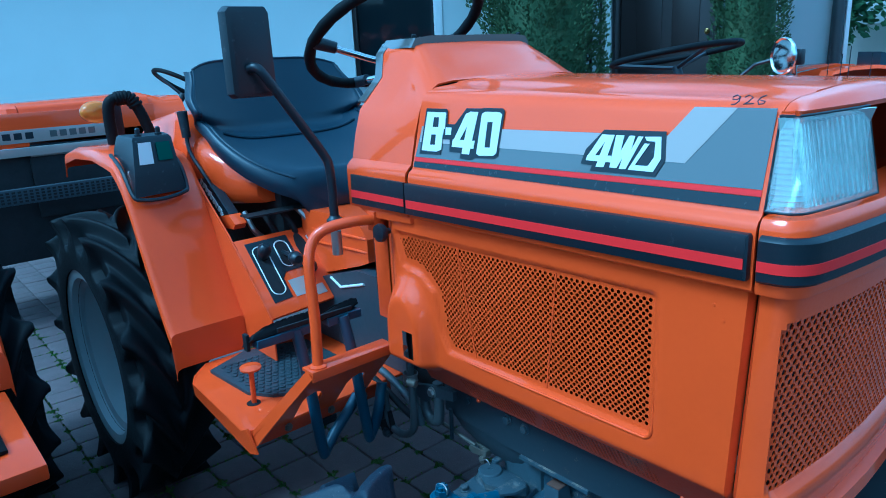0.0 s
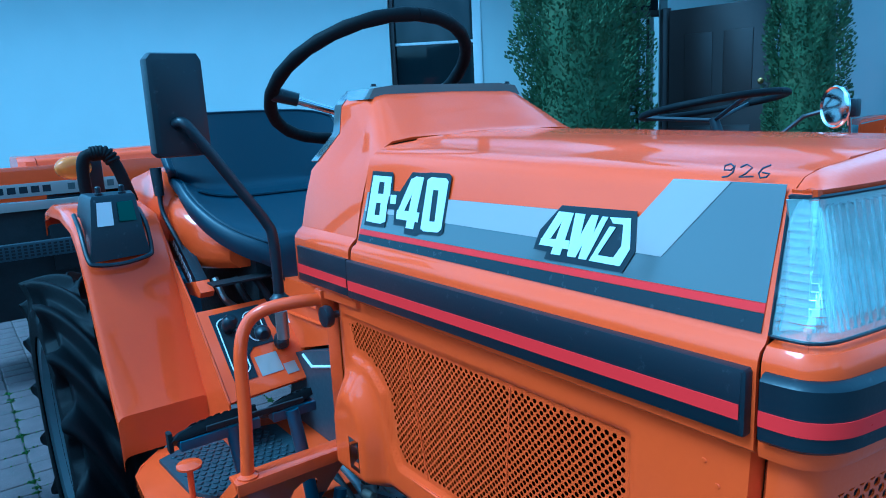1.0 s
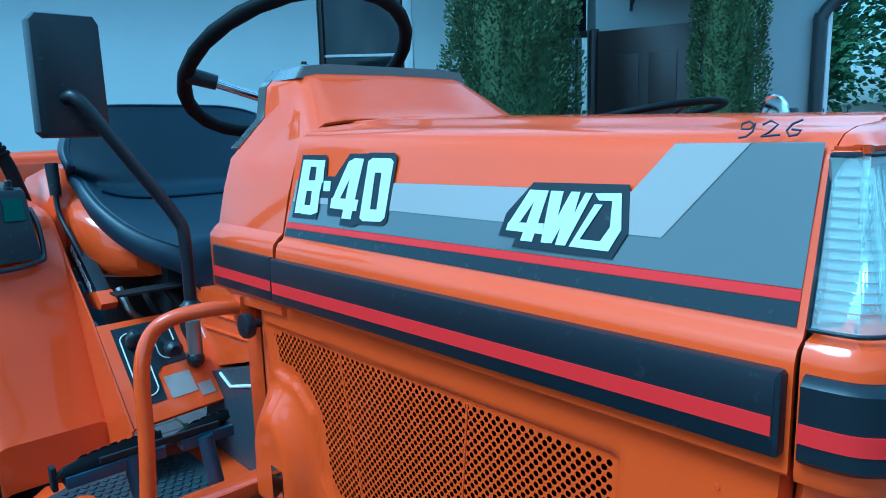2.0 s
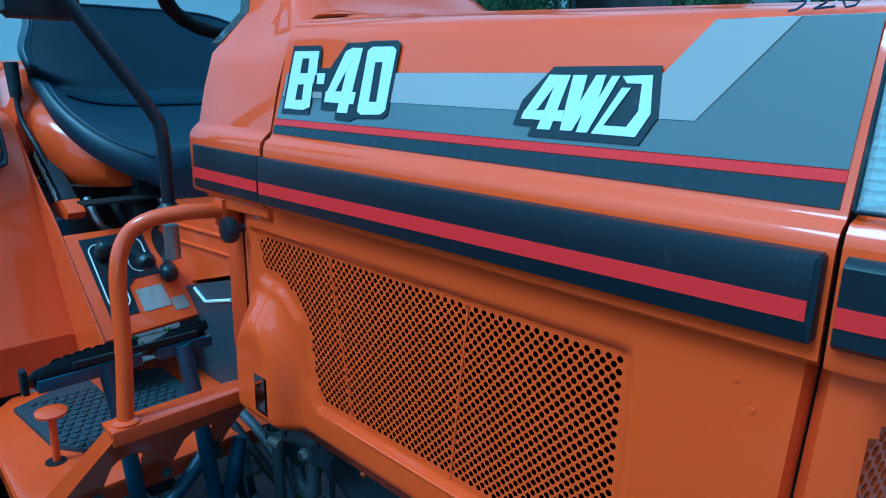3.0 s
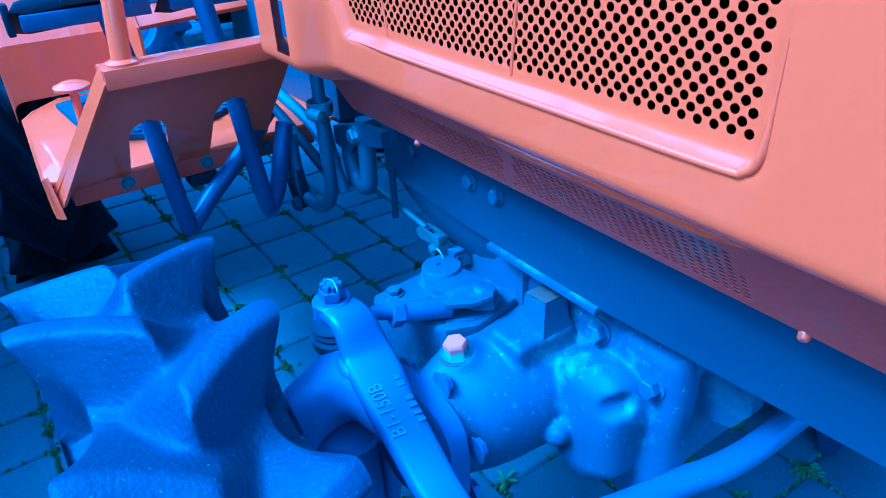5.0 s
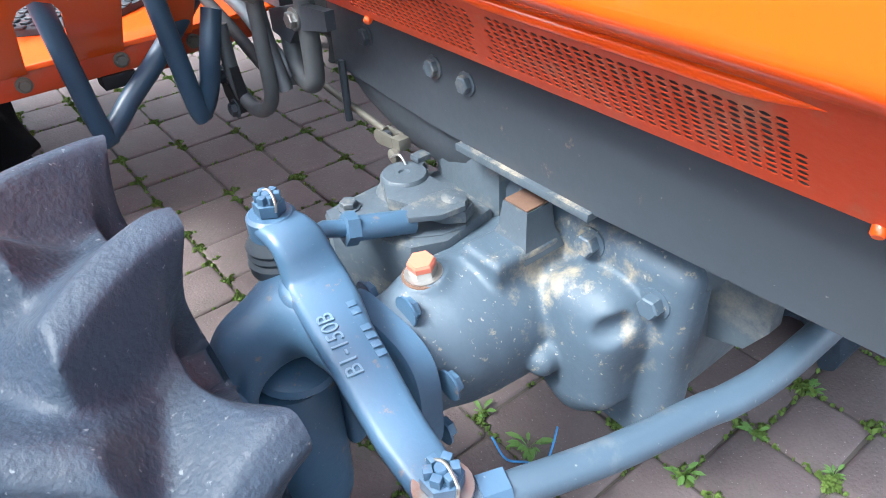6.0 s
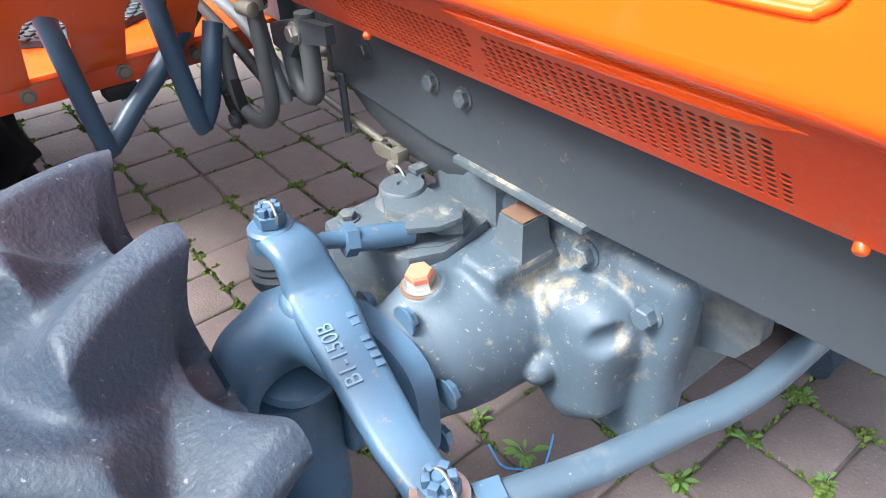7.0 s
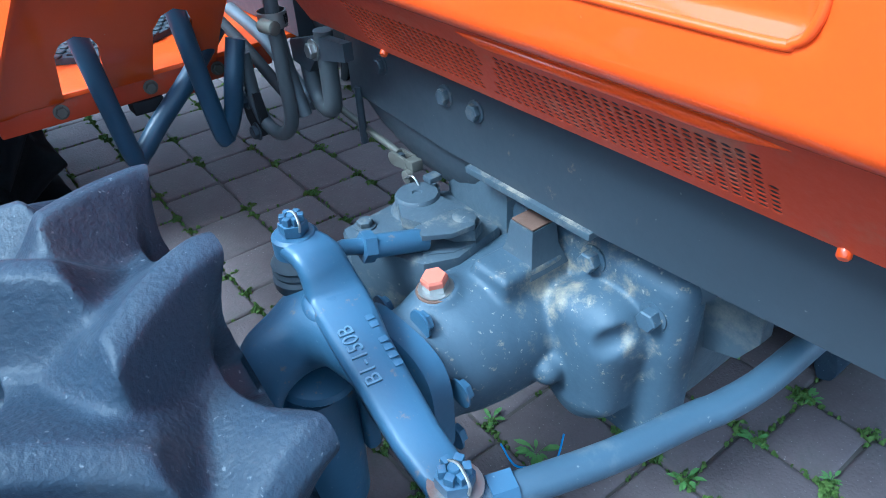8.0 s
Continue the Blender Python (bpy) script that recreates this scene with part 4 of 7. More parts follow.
part("cover_cap", lathe([(0.034, -0.002), (0.03, 0.004), (0.0265, 0.01), (0.026, 0.019), (0.0235, 0.022), (0.006, 0.0225), (0.005, 0.02), (0, 0.02)], aim((-0.19, -0.175, 0.371), (0, 0, 1)), 28), CAST, sbox, "round cap on the cover")
part("cap_tab", box((-0.205, -0.156, 0.395), (-0.19, -0.138, 0.402), 0.002), CAST, sbox)
drop = part("drop_arm", prism([(-0.205, -0.195), (-0.165, -0.215), (-0.105, -0.19), (-0.092, -0.172), (-0.1, -0.155), (-0.12, -0.15), (-0.185, -0.155)], lambda u, v, w: (u, v, 0.376 + w), 0.013, 0.003), CAST, sbox, "drop arm")
part("drop_pin", lathe([(0.015, 0), (0.014, 0.007), (0.011, 0.009)], aim((-0.112, -0.171, 0.3885), (0, 0, 1)), 18), CAST, sbox)
hex_bolt("bolt", (-0.2, -0.241, 0.372), (0, 0, 1), 0.016, CAST, sbox)
hex_bolt("bolt", (-0.215, -0.14, 0.372), (0, 0, 1), 0.016, CAST, sbox)
link = part("drag_link", tube([(-0.135, -0.32, 0.405), (-0.142, -0.30, 0.402), (-0.132, -0.262, 0.392), (-0.125, -0.235, 0.386)], [0.0085, 0.0085, 0.0085, 0.0085], 14), CAST_CLEAN, tractor, "steering drag link")
part("link_sleeve", tube([(-0.133, -0.272, 0.3945), (-0.1215, -0.215, 0.383)], 0.0125, 16), CAST_CLEAN, link)
part("lock_nut", lathe([(0.0165, 0), (0.0165, 0.012)], aim((-0.136, -0.283, 0.397), (0.2, 1, -0.2)), 6, None, 6), CAST_CLEAN, link)
part("fork", prism([(-0.132, -0.222), (-0.112, -0.226), (-0.095, -0.2), (-0.092, -0.172), (-0.112, -0.155), (-0.13, -0.166), (-0.132, -0.19)], lambda u, v, w: (u, v, 0.3665 + w), 0.007, 0.002), CAST, link)
part("fork_upper", prism([(-0.132, -0.222), (-0.112, -0.226), (-0.095, -0.2), (-0.092, -0.172), (-0.112, -0.155), (-0.13, -0.166), (-0.132, -0.19)], lambda u, v, w: (u, v, 0.3905 + w), 0.006, 0.002), CAST, link)

# knuckle, steering arm
knuckle = part("knuckle", loft([[(-0.14 + rx * math.cos(a), -0.372 + ry * math.sin(a), z) for a in [k * math.pi / 14 for k in range(28)]]
                                for rx, ry, z in ((0.05, 0.04, 0.07), (0.06, 0.048, 0.1), (0.062, 0.05, 0.18), (0.062, 0.05, 0.262), (0.058, 0.046, 0.276), (0.045, 0.035, 0.284), (0.02, 0.015, 0.288))]), CAST_CLEAN, tractor, "blue-grey wheel knuckle housing")
part("wheel_hub", lathe([(0.04, 0), (0.045, 0.02), (0.045, 0.05), (0.045, 0.12)], aim((-0.105, -0.425, 0.271), (0, -1, 0)), 28), CAST_CLEAN, knuckle)


def arch_field(p):
    x, y, z = p

    def outline(yc, zc, r):
        return np.where(z > zc, np.hypot(y - yc, z - zc), np.abs(y - yc)) - r
    d = slab(outline(-0.37, 0.298, 0.072), x, -0.146, -0.1, 0.009)
    d = smin(d, slab(outline(-0.372, 0.296, 0.056), x, -0.146, -0.086, 0.008), 0.007)
    d = smin(d, round_cone(p, (-0.125, -0.352, 0.358), (-0.06, -0.347, 0.364), 0.031, 0.02), 0.018)
    d = smin(d, round_cone(p, (-0.098, -0.345, 0.366), (-0.112, -0.41, 0.345), 0.026, 0.018), 0.024)
    d = smin(d, round_cone(p, (-0.085, -0.347, 0.364), (-0.005, -0.357, 0.359), 0.025, 0.0165), 0.03)
    d = -smin(-d, slab(outline(-0.376, 0.286, 0.041), x, -0.138, 0.05, 0.004), 0.004)
    return np.maximum(d, 0.17 - z)


casting("arch", arch_field, (-0.2, -0.47, 0.16), (0.03, -0.265, 0.42), 0.003, CAST_CLEAN, knuckle, "arched steering knuckle")
part("seal_ring", lathe([(0.03, 0), (0.045, 0.002), (0.048, 0.008), (0.044, 0.014), (0.03, 0.016)], aim((-0.118, -0.365, 0.296), (0.3, 0, 1)), 32), CAST_CLEAN, knuckle)
hex_bolt("bolt", (-0.106, -0.370, 0.322), (0.5, -0.2, 1), 0.015, CAST_CLEAN, knuckle)


def beam(path, half, thick, bevel=0.004):
    """A flat bar along a path, half wide, thick deep, with rounded edges."""
    rings = []
    for i, p in enumerate(path):
        p = Vector(p)
        d = (Vector(path[min(i + 1, len(path) - 1)]) - Vector(path[max(i - 1, 0)])).normalized()
        s = d.cross(Vector((0, 0, 1))).normalized()
        u = s.cross(d)
        h = half[i] if isinstance(half, (list, tuple)) else half
        t = thick / 2
        b = bevel
        rings.append([p + s * x + u * y for x, y in ((h, -t + b), (h, t - b), (h - 0.12 * b, t - 0.6 * b), (h - 0.4 * b, t - 0.25 * b), (h - b, t), (-h + b, t), (-h + 0.4 * b, t - 0.25 * b), (-h + 0.12 * b, t - 0.6 * b), (-h, t - b), (-h, -t + b), (-h + b, -t), (h - b, -t))])
    return loft(rings)


arm = part("steering_arm", beam([(-0.148, -0.345, 0.428), (-0.125, -0.342, 0.428), (-0.115, -0.340, 0.424), (-0.108, -0.339, 0.412), (-0.1, -0.338, 0.396), (-0.088, -0.340, 0.389), (-0.06, -0.345, 0.386),
                                 (-0.03, -0.352, 0.382), (0.02, -0.360, 0.374), (0.07, -0.368, 0.366), (0.11, -0.371, 0.36), (0.13, -0.373, 0.358)],
                                [0.021, 0.023, 0.0245, 0.0255, 0.027, 0.0285, 0.027, 0.0245, 0.0225, 0.0205, 0.019, 0.02], 0.02, 0.008), CAST_CLEAN, tractor, "blue-grey cast steering arm", sharp=50)
part("arm_boss", lathe([(0.022, -0.012), (0.022, 0.006), (0.019, 0.009)], aim((-0.147, -0.345, 0.43), (0, 0, 1)), 24), CAST_CLEAN, arm)
part("arm_hump", lathe([(0.034, -0.016), (0.032, -0.004), (0.0295, 0.003), (0.0255, 0.0065), (0.019, 0.0085), (0.0, 0.0095)], aim((-0.09, -0.343, 0.39), (0.12, -0.05, 1)), 36), CAST_CLEAN, arm)
for (px, py, pz), s in (((-0.146, -0.345, 0.44), 0.024), ((0.122, -0.372, 0.369), 0.026)):
    nut = part("castle_nut", lathe([(s * 0.56, 0), (s * 0.577, 0.001), (s * 0.577, s * 0.45), (s * 0.5, s * 0.47), (s * 0.46, s * 0.48), (s * 0.46, s * 0.5)], aim((px, py, pz), (0, 0, 1)), 6, None, 6), CAST_CLEAN, arm, "castellated nut", sharp=25)
    for k in range(6):
        a = math.pi * (k + 0.5) / 3
        part("castle_tooth", box((-s * 0.14, s * 0.22, 0), (s * 0.14, s * 0.47, s * 0.3), 0.001, None, aim((px, py, pz + s * 0.48), (0, 0, 1)) @ pose(0, 0, 0, 0, 0, math.degrees(a))), CAST_CLEAN, nut)
    part("stud", lathe([(s * 0.2, 0), (s * 0.2, s * 0.75), (s * 0.16, s * 0.8)], aim((px, py, pz), (0, 0, 1)), 14), CAST_CLEAN, nut)
    part("split_pin", tube(smooth_path([(px - s * 0.5, py - s * .1, pz + s * 0.62), (px, py + s * 0.1, pz + s * 0.84), (px + s * 0.62, py, pz + s * 0.66), (px + s * 0.66, py - s * 0.05, pz + s * 0.3)]), 0.0013, 6), STEEL, nut)
part("ball_joint", lathe([(0.02, 0), (0.026, 0.01), (0.027, 0.02), (0.024, 0.024), (0.026, 0.028), (0.024, 0.032), (0.026, 0.036), (0.02, 0.046)], aim((-0.147, -0.347, 0.372), (0, 0, 1)), 28), CHASSIS, arm, "rubber ball joint boot")
part("washer", lathe([(0.021, 0), (0.021, 0.003)], aim((0.122, -0.372, 0.3665), (0, 0, 1)), 24), STEEL, arm)
text = bpy.data.curves.new("cast_code", "FONT")
text.body, text.size, text.extrude, text.align_x = "B1-150B", 0.0195, 0.0014, "CENTER"
tob = bpy.data.objects.new("cast_code", text)
code = new("cast_code", bpy.data.meshes.new_from_object(tob))
bpy.data.objects.remove(tob)
code.data.materials.append(CAST_WORN)
code.parent = arm
code.matrix_world = pose(-0.014, -0.3575, 0.3898, 0, -8.5, 171)
tagged(code, label="raised casting code")
for k in (0, 1, 3, 4, 5, 6):
    part("cast_mark", box((-0.0032, -0.004, 0), (0.0032, 0.004, 0.0016), 0.0008, None, pose(-0.044 + 0.0092 * k, -0.3335 - 0.0015 * k, 0.3942 - 0.0013 * k, 0, -8, 171)), CAST_CLEAN, arm)

# tie rod
rod_pts = [(0.128, -0.375, 0.35), (0.143, -0.338, 0.352), (0.168, -0.255, 0.348), (0.185, -0.175, 0.346), (0.192, -0.15, 0.346), (0.199, -0.1, 0.346), (0.2, -0.02, 0.346), (0.2, 0.1, 0.346), (0.175, 0.25, 0.346), (0.13, 0.33, 0.345)]
rod = part("tie_rod", tube(smooth_path(rod_pts), 0.0132, 20), CAST_ROD, tractor, "thick blue-grey tie rod")
part("rod_nut", lathe([(0.0175, 0), (0.0175, 0.02)], aim((0.1365, -0.353, 0.3512), (0.38, 1, 0.03)), 6, None, 6), CAST_CLEAN, rod)
part("rod_end", lathe([(0.018, -0.02), (0.023, -0.008), (0.023, 0.008), (0.018, 0.02)], aim((0.122, -0.372, 0.343), (0, 0, 1)), 24), CAST_CLEAN, rod)

# ---------------------------------------------------------------- wheels


def tyre_mesh(name, R, width, lugs, height, lean, sink=0.0, nt=600, nsx=48, rim=0.5):
    """An agricultural tyre, axle along y, with slanted bar lugs; flattened where it stands."""
    verts, faces = [], []
    prof = [-1.0 + 2.0 * k / nsx for k in range(nsx + 1)]
    for i in range(nt):
        for s in prof:
            a = abs(s)
            th = 2 * math.pi * i / nt + lean * (1 - a) ** 1.6
            crown = R - height - 0.03 * width * s * s - 0.16 * width * max(0, a - 0.82) ** 2 / 0.03
            lug = 0.0
            for sgn in (-1, 1):
                past = max(0.0, 0.02 - s * sgn) * width / 2 / 0.048
                phase = th - lean * (1 - max(0.0, s * sgn)) ** 1.6 - (0.5 if sgn > 0 else 0) * 2 * math.pi / lugs
                d = (phase * lugs / (2 * math.pi) + 0.5) % 1.0 - 0.5
                arc = abs(d) * 2 * math.pi * R / lugs
                half = 0.0125
                away = (arc - half) / ((0.05 if d > 0 else 0.068) * (0.85 + 0.3 * (1 - a)))
                away = 0.5 * (away + math.sqrt(away * away + 0.005))
                lug += (1 - min(1.0, math.hypot(away, past))) ** 5.1
            lug = min(1.0, lug ** (1 / 3))
            r = crown + lug * (height + 0.03 * width * s * s + 0.155 * width * max(0, a - 0.82) ** 2 / 0.03)
            y = s * width / 2 * (1 - 0.36 * (1 - lug) * a * a)
            x, z = r * math.sin(th), r * math.cos(th)
            verts.append((x, y, max(z, -R + sink)))
        # sidewalls down to the rim
    n1 = nsx + 1
    for i in range(nt):
        j = (i + 1) % nt
        for k in range(nsx):
            faces.append((i * n1 + k, i * n1 + k + 1, j * n1 + k + 1, j * n1 + k))
    wall = [(0.93, 0.86), (0.86, 0.89), (0.78, 0.9), (0.68, 0.86), (rim + 0.06, 0.76), (rim, 0.66), (rim - 0.02, 0.60)]
    for sgn, col in ((-1, 0), (1, nsx)):
        prev = [i * n1 + col for i in range(0, nt)]
        for q, (kr, ky) in enumerate(wall):
            ring = []
            for i in range(nt):
                th = 2 * math.pi * i / nt
                e = verts[i * n1 + col]
                er = math.hypot(e[0], e[2])
                r = kr * (R - height)
                if q == 0:
                    r = min(er * 0.975, r + 0.5 * max(0, er - r - 0.02))
                ring.append(len(verts))
                verts.append((r * math.sin(th), sgn * ky * width / 2, max(r * math.cos(th), -R + sink)))
            for i in range(nt):
                j = (i + 1) % nt
                faces.append((prev[i], prev[j], ring[j], ring[i]) if sgn < 0 else (prev[j], prev[i], ring[i], ring[j]))
            prev = ring
    me = bpy.data.meshes.new(name)
    me.from_pydata(verts, [], faces)
    me.update()
    me.polygons.foreach_set("use_smooth", [True] * len(me.polygons))
    me.set_sharp_from_angle(angle=radians(65))
    return me


def rim_mesh(name, r, width, dish, flip):
    bm = lathe([(r * 0.25, dish), (r * 0.3, dish + 0.01), (r * 0.62, dish), (r * 0.8, dish - 0.02), (r * 0.86, width * 0.3), (r * 0.93, width * 0.34), (r * 0.95, width * 0.47), (r * 1.05, width * 0.5), (r * 1.05, width * 0.46),
                (r * 0.97, width * 0.43), (r * 0.95, width * 0.3), (r * 0.9, -width * 0.3), (r * 1.02, -width * 0.42)], aim((0, 0, 0), (0, -1 if not flip else 1, 0)), 48)
    bmesh.ops.recalc_face_normals(bm, faces=bm.faces)
    me = bpy.data.meshes.new(name)
    bm.to_mesh(me)
    bm.free()
    me.polygons.foreach_set("use_smooth", [True] * len(me.polygons))
    me.set_sharp_from_angle(angle=radians(40))
    me.materials.append(WHEEL_GREY)
    return me


FRONT_TYRE = tyre_mesh("front_tyre", 0.284, 0.176, 12, 0.045, 0.17, 0.013, nt=780, nsx=56, rim=0.58)
FRONT_TYRE.materials.append(RUBBER)
REAR_TYRE = tyre_mesh("rear_tyre", 0.43, 0.22, 16, 0.035, 0.45, 0.01, nt=320, nsx=28, rim=0.62)
REAR_TYRE.materials.append(RUBBER_DARK)
FRONT_RIM = {f: rim_mesh("front_rim", 0.155, 0.12, -0.01, f) for f in (False, True)}
REAR_RIM = {f: rim_mesh("rear_rim", 0.255, 0.18, -0.075, f) for f in (False, True)}


def wheel(name, tyre_data, rim_data, p, turn, parent, label):
    w = new(name)
    w.parent = parent
    w.location = p
    w.rotation_euler = (0, radians(turn), 0)
    tagged(w, label=label)
    for nm, me in (("tyre", tyre_data), ("rim", rim_data)):
        o = new(nm, me)
        o.parent = w
    return w


wheel("front_wheel", FRONT_TYRE, FRONT_RIM[False], (-0.085, -0.535, 0.271), -1.5, tractor, "front wheel with a weathered lugged tyre")
wheel("front_wheel", FRONT_TYRE, FRONT_RIM[True], (0.03, 0.402, 0.271), 10, tractor, "front wheel with a weathered lugged tyre")
wheel("rear_wheel", REAR_TYRE, REAR_RIM[False], (-1.40, -0.53, 0.42), 0, tractor, "large rear wheel with a pale grey rim")
wheel("rear_wheel", REAR_TYRE, REAR_RIM[True], (-1.40, 0.53, 0.42), 6, tractor, "large rear wheel with a pale grey rim")

# ---------------------------------------------------------------- driver's place
FENDER = [(-1.74, 0.95), (-1.72, 0.995), (-1.58, 1.022), (-1.4, 1.03), (-1.24, 1.012), (-1.195, 0.985), (-1.168, 0.957), (-1.13, 0.895), (-1.055, 0.735), (-0.985, 0.61), (-0.966, 0.585), (-0.962, 0.49)]
for side in (-1, 1):
    rows = []
    for x, z in FENDER:
        rows.append([(x, side * y, z - dz) for y, dz in ((0.534, 0.034), (0.532, 0.012), (0.527, 0.004), (0.519, 0.0006), (0.508, 0), (0.43, 0), (0.342, 0), (0.333, 0.006), (0.329, 0.03))])
    fender = part("fender", sheet(rows, 0.004), ORANGE, tractor, "orange rear mudguard", sharp=30)
    part("fender_wall", prism([(-1.74, 0.95), (-1.58, 1.015), (-1.4, 1.02), (-1.24, 1.0), (-1.13, 0.90), (-0.972, 0.585), (-0.966, 0.49), (-1.2, 0.5), (-1.74, 0.6)], lambda u, v, w, s=side: (u, s * (0.3285 + w), v), 0.006), ORANGE, fender, "orange mudguard inner wall", smooth=False)

shell = []
for i in range(13):
    k = i / 12
    x, top, low = -1.42 + 0.37 * k, 1.09 - 0.15 * k ** 1.3, 0.848 + 0.012 * k
    y = -0.282 - 0.012 * math.sin(math.pi * k) + 0.075 * max(0, (k - 0.55) / 0.45) ** 2
    top = max(top, low + 0.03)
    shell.append([(x, -0.15, top + 0.01), (x, y + 0.03, top + 0.006), (x, y + 0.01, top - 0.004), (x, y + 0.001, top - 0.018), (x, y - 0.006, low + 0.6 * (top - low)), (x, y - 0.005, low + 0.3 * (top - low)), (x, y + 0.004, low + 0.012), (x, y + 0.018, low), (x, -0.15, low)])
part("seat_shell", loft(shell), ORANGE, tractor, "orange rounded shell beside the seat", sharp=45)
part("rear_deck", prism([(-1.74, 0.96), (-1.62, 1.075), (-1.4, 1.112), (-1.3, 1.105), (-1.26, 1.06), (-1.25, 0.99), (-1.28, 0.86), (-1.74, 0.86)], lambda u, v, w: (u, -0.2 - w * (1 - 0.3 * max(0, v - 0.98) / 0.13), v), 0.126, 0.014), ORANGE, tractor, "orange deck behind the seat shell")

# switch box, lamp and grab handle on the mudguard
sw = part("switch_box", loft([[(-1.27, -0.51, 1.005), (-1.112, -0.517, 0.918), (-1.115, -0.382, 0.922), (-1.26, -0.372, 1.005)],
                              [(-1.262, -0.507, 1.035), (-1.12, -0.508, 0.965), (-1.12, -0.388, 0.965), (-1.235, -0.378, 1.035)],
                              [(-1.25, -0.5, 1.066), (-1.136, -0.495, 1.062), (-1.136, -0.396, 1.062), (-1.21, -0.386, 1.066)], [(-1.245, -0.495, 1.071), (-1.142, -0.491, 1.069), (-1.142, -0.4, 1.069), (-1.21, -0.39, 1.071)]]), BLACK_TRIM, tractor, "black switch box on the mudguard")
part("box_skirt", tube(smooth_path([(-1.27, -0.516, 1.018), (-1.18, -0.52, 0.985), (-1.122, -0.52, 0.925), (-1.109, -0.505, 0.912), (-1.106, -0.45, 0.908), (-1.109, -0.392, 0.917), (-1.122, -0.378, 0.93), (-1.17, -0.372, 0.985), (-1.26, -0.366, 1.018)], 5), 0.0055, 8), BLACK_TRIM, sw)


def on_box(u, v, w):
    a = Vector((-1.12, -0.508, 0.965)).lerp(Vector((-1.12, -0.388, 0.965)), u)
    b = Vector((-1.136, -0.495, 1.062)).lerp(Vector((-1.136, -0.396, 1.062)), u)
    return a.lerp(b, v) + Vector((1, -0.1, 0.08)) * (w + 0.003)


part("box_label", prism([(0.12, 0.35), (0.44, 0.35), (0.44, 0.92), (0.12, 0.92)], on_box, 0.002), WHITE_DECAL, sw, "white paper label")
part("rocker_switch", prism([(0.56, 0.42), (0.9, 0.42), (0.9, 0.9), (0.56, 0.9)], on_box, 0.003), GREEN_GLASS, sw, "dark green rocker switch")
for u in ((-1.16, -0.472), (-1.16, -0.42)):
    part("box_knob", lathe([(0.009, 0), (0.009, 0.006), (0.0065, 0.007), (0.0065, 0.02), (0.004, 0.023), (0, 0.023)], aim((u[0], u[1], 1.068), (0, 0, 1)), 14), BLACK_TRIM, sw)
lampo = part("turn_lamp", lathe([(0.034 * math.sin(math.pi * k / 14), -0.05 * math.cos(math.pi * k / 14)) for k in range(15)], aim((-1.54, -0.462, 1.122), (0.3, -1, 0.05)), 28), AMBER, tractor, "amber turn signal lamp")
part("lamp_base", box((-1.585, -0.43, 1.02), (-1.55, -0.385, 1.15), 0.01), BLACK_TRIM, lampo)
hp = smooth_path([(-1.46, -0.45, 1.03), (-1.458, -0.452, 1.11), (-1.455, -0.444, 1.15), (-1.45, -0.418, 1.16), (-1.447, -0.388, 1.156), (-1.44, -0.365, 1.11), (-1.43, -0.342, 1.02)], 8)
grab = part("grab_handle", tube(hp, 0.0165, 12), RUBBER_DARK, tractor, "ribbed black grab handle")
for p, q in zip(hp[22:38:2], hp[23:39:2]):
    part("grip_rib", lathe([(0.0195, -0.005), (0.0215, 0), (0.0195, 0.005)], aim(p, q - p), 12), RUBBER_DARK, grab)

# steering wheel and mirror
SW_M = pose(-0.63, -0.015, 1.29, 0, -32, 0)
circle = [SW_M @ Vector((0.213 * math.cos(2 * math.pi * k / 48), 0.213 * math.sin(2 * math.pi * k / 48), 0)) for k in range(49)]
swheel = part("steering_wheel", tube(circle, [0.0125 + 0.0012 * (k % 2) for k in range(49)], 12), RUBBER_DARK, tractor, "black steering wheel with finger grips")
for a in (98, 180, 262):
    d = Vector((math.cos(radians(a)), math.sin(radians(a)), 0))
    part("spoke", tube([SW_M @ (d * 0.03 + Vector((0, 0, -0.085))), SW_M @ (d * 0.1 + Vector((0, 0, -0.055))), SW_M @ (d * 0.208)], 0.008, 10), CHROME, swheel, "chrome spoke")
    part("spoke_cover", tube([SW_M @ (d * 0.165 + Vector((0, 0, -0.02))), SW_M @ (d * 0.211)], [0.013, 0.015], 10), BLACK_TRIM, swheel)
part("hub", lathe([(0.05, -0.1), (0.05, -0.075), (0.03, -0.06), (0, -0.058)], SW_M, 24), BLACK_TRIM, swheel)
part("column", tube([SW_M @ Vector((0, 0, -0.09)), (-0.42, 0, 1.05)], 0.02, 14), BLACK_TRIM, tractor, "steering column")
mir = part("mirror", prism([(-0.488, 1.18), (-0.48, 1.172), (-0.405, 1.172), (-0.397, 1.18), (-0.398, 1.325), (-0.405, 1.337), (-0.478, 1.337), (-0.487, 1.327)], lambda u, v, w: (-0.545 + w, u, v), 0.03, 0.01), BLACK_TRIM, tractor, "black plastic rear-view mirror")
part("mirror_glass", prism([(-0.482, 1.18), (-0.403, 1.18), (-0.404, 1.33), (-0.48, 1.33)], lambda u, v, w: (-0.549 + w, u, v), 0.003), CHROME, mir, "mirror glass")
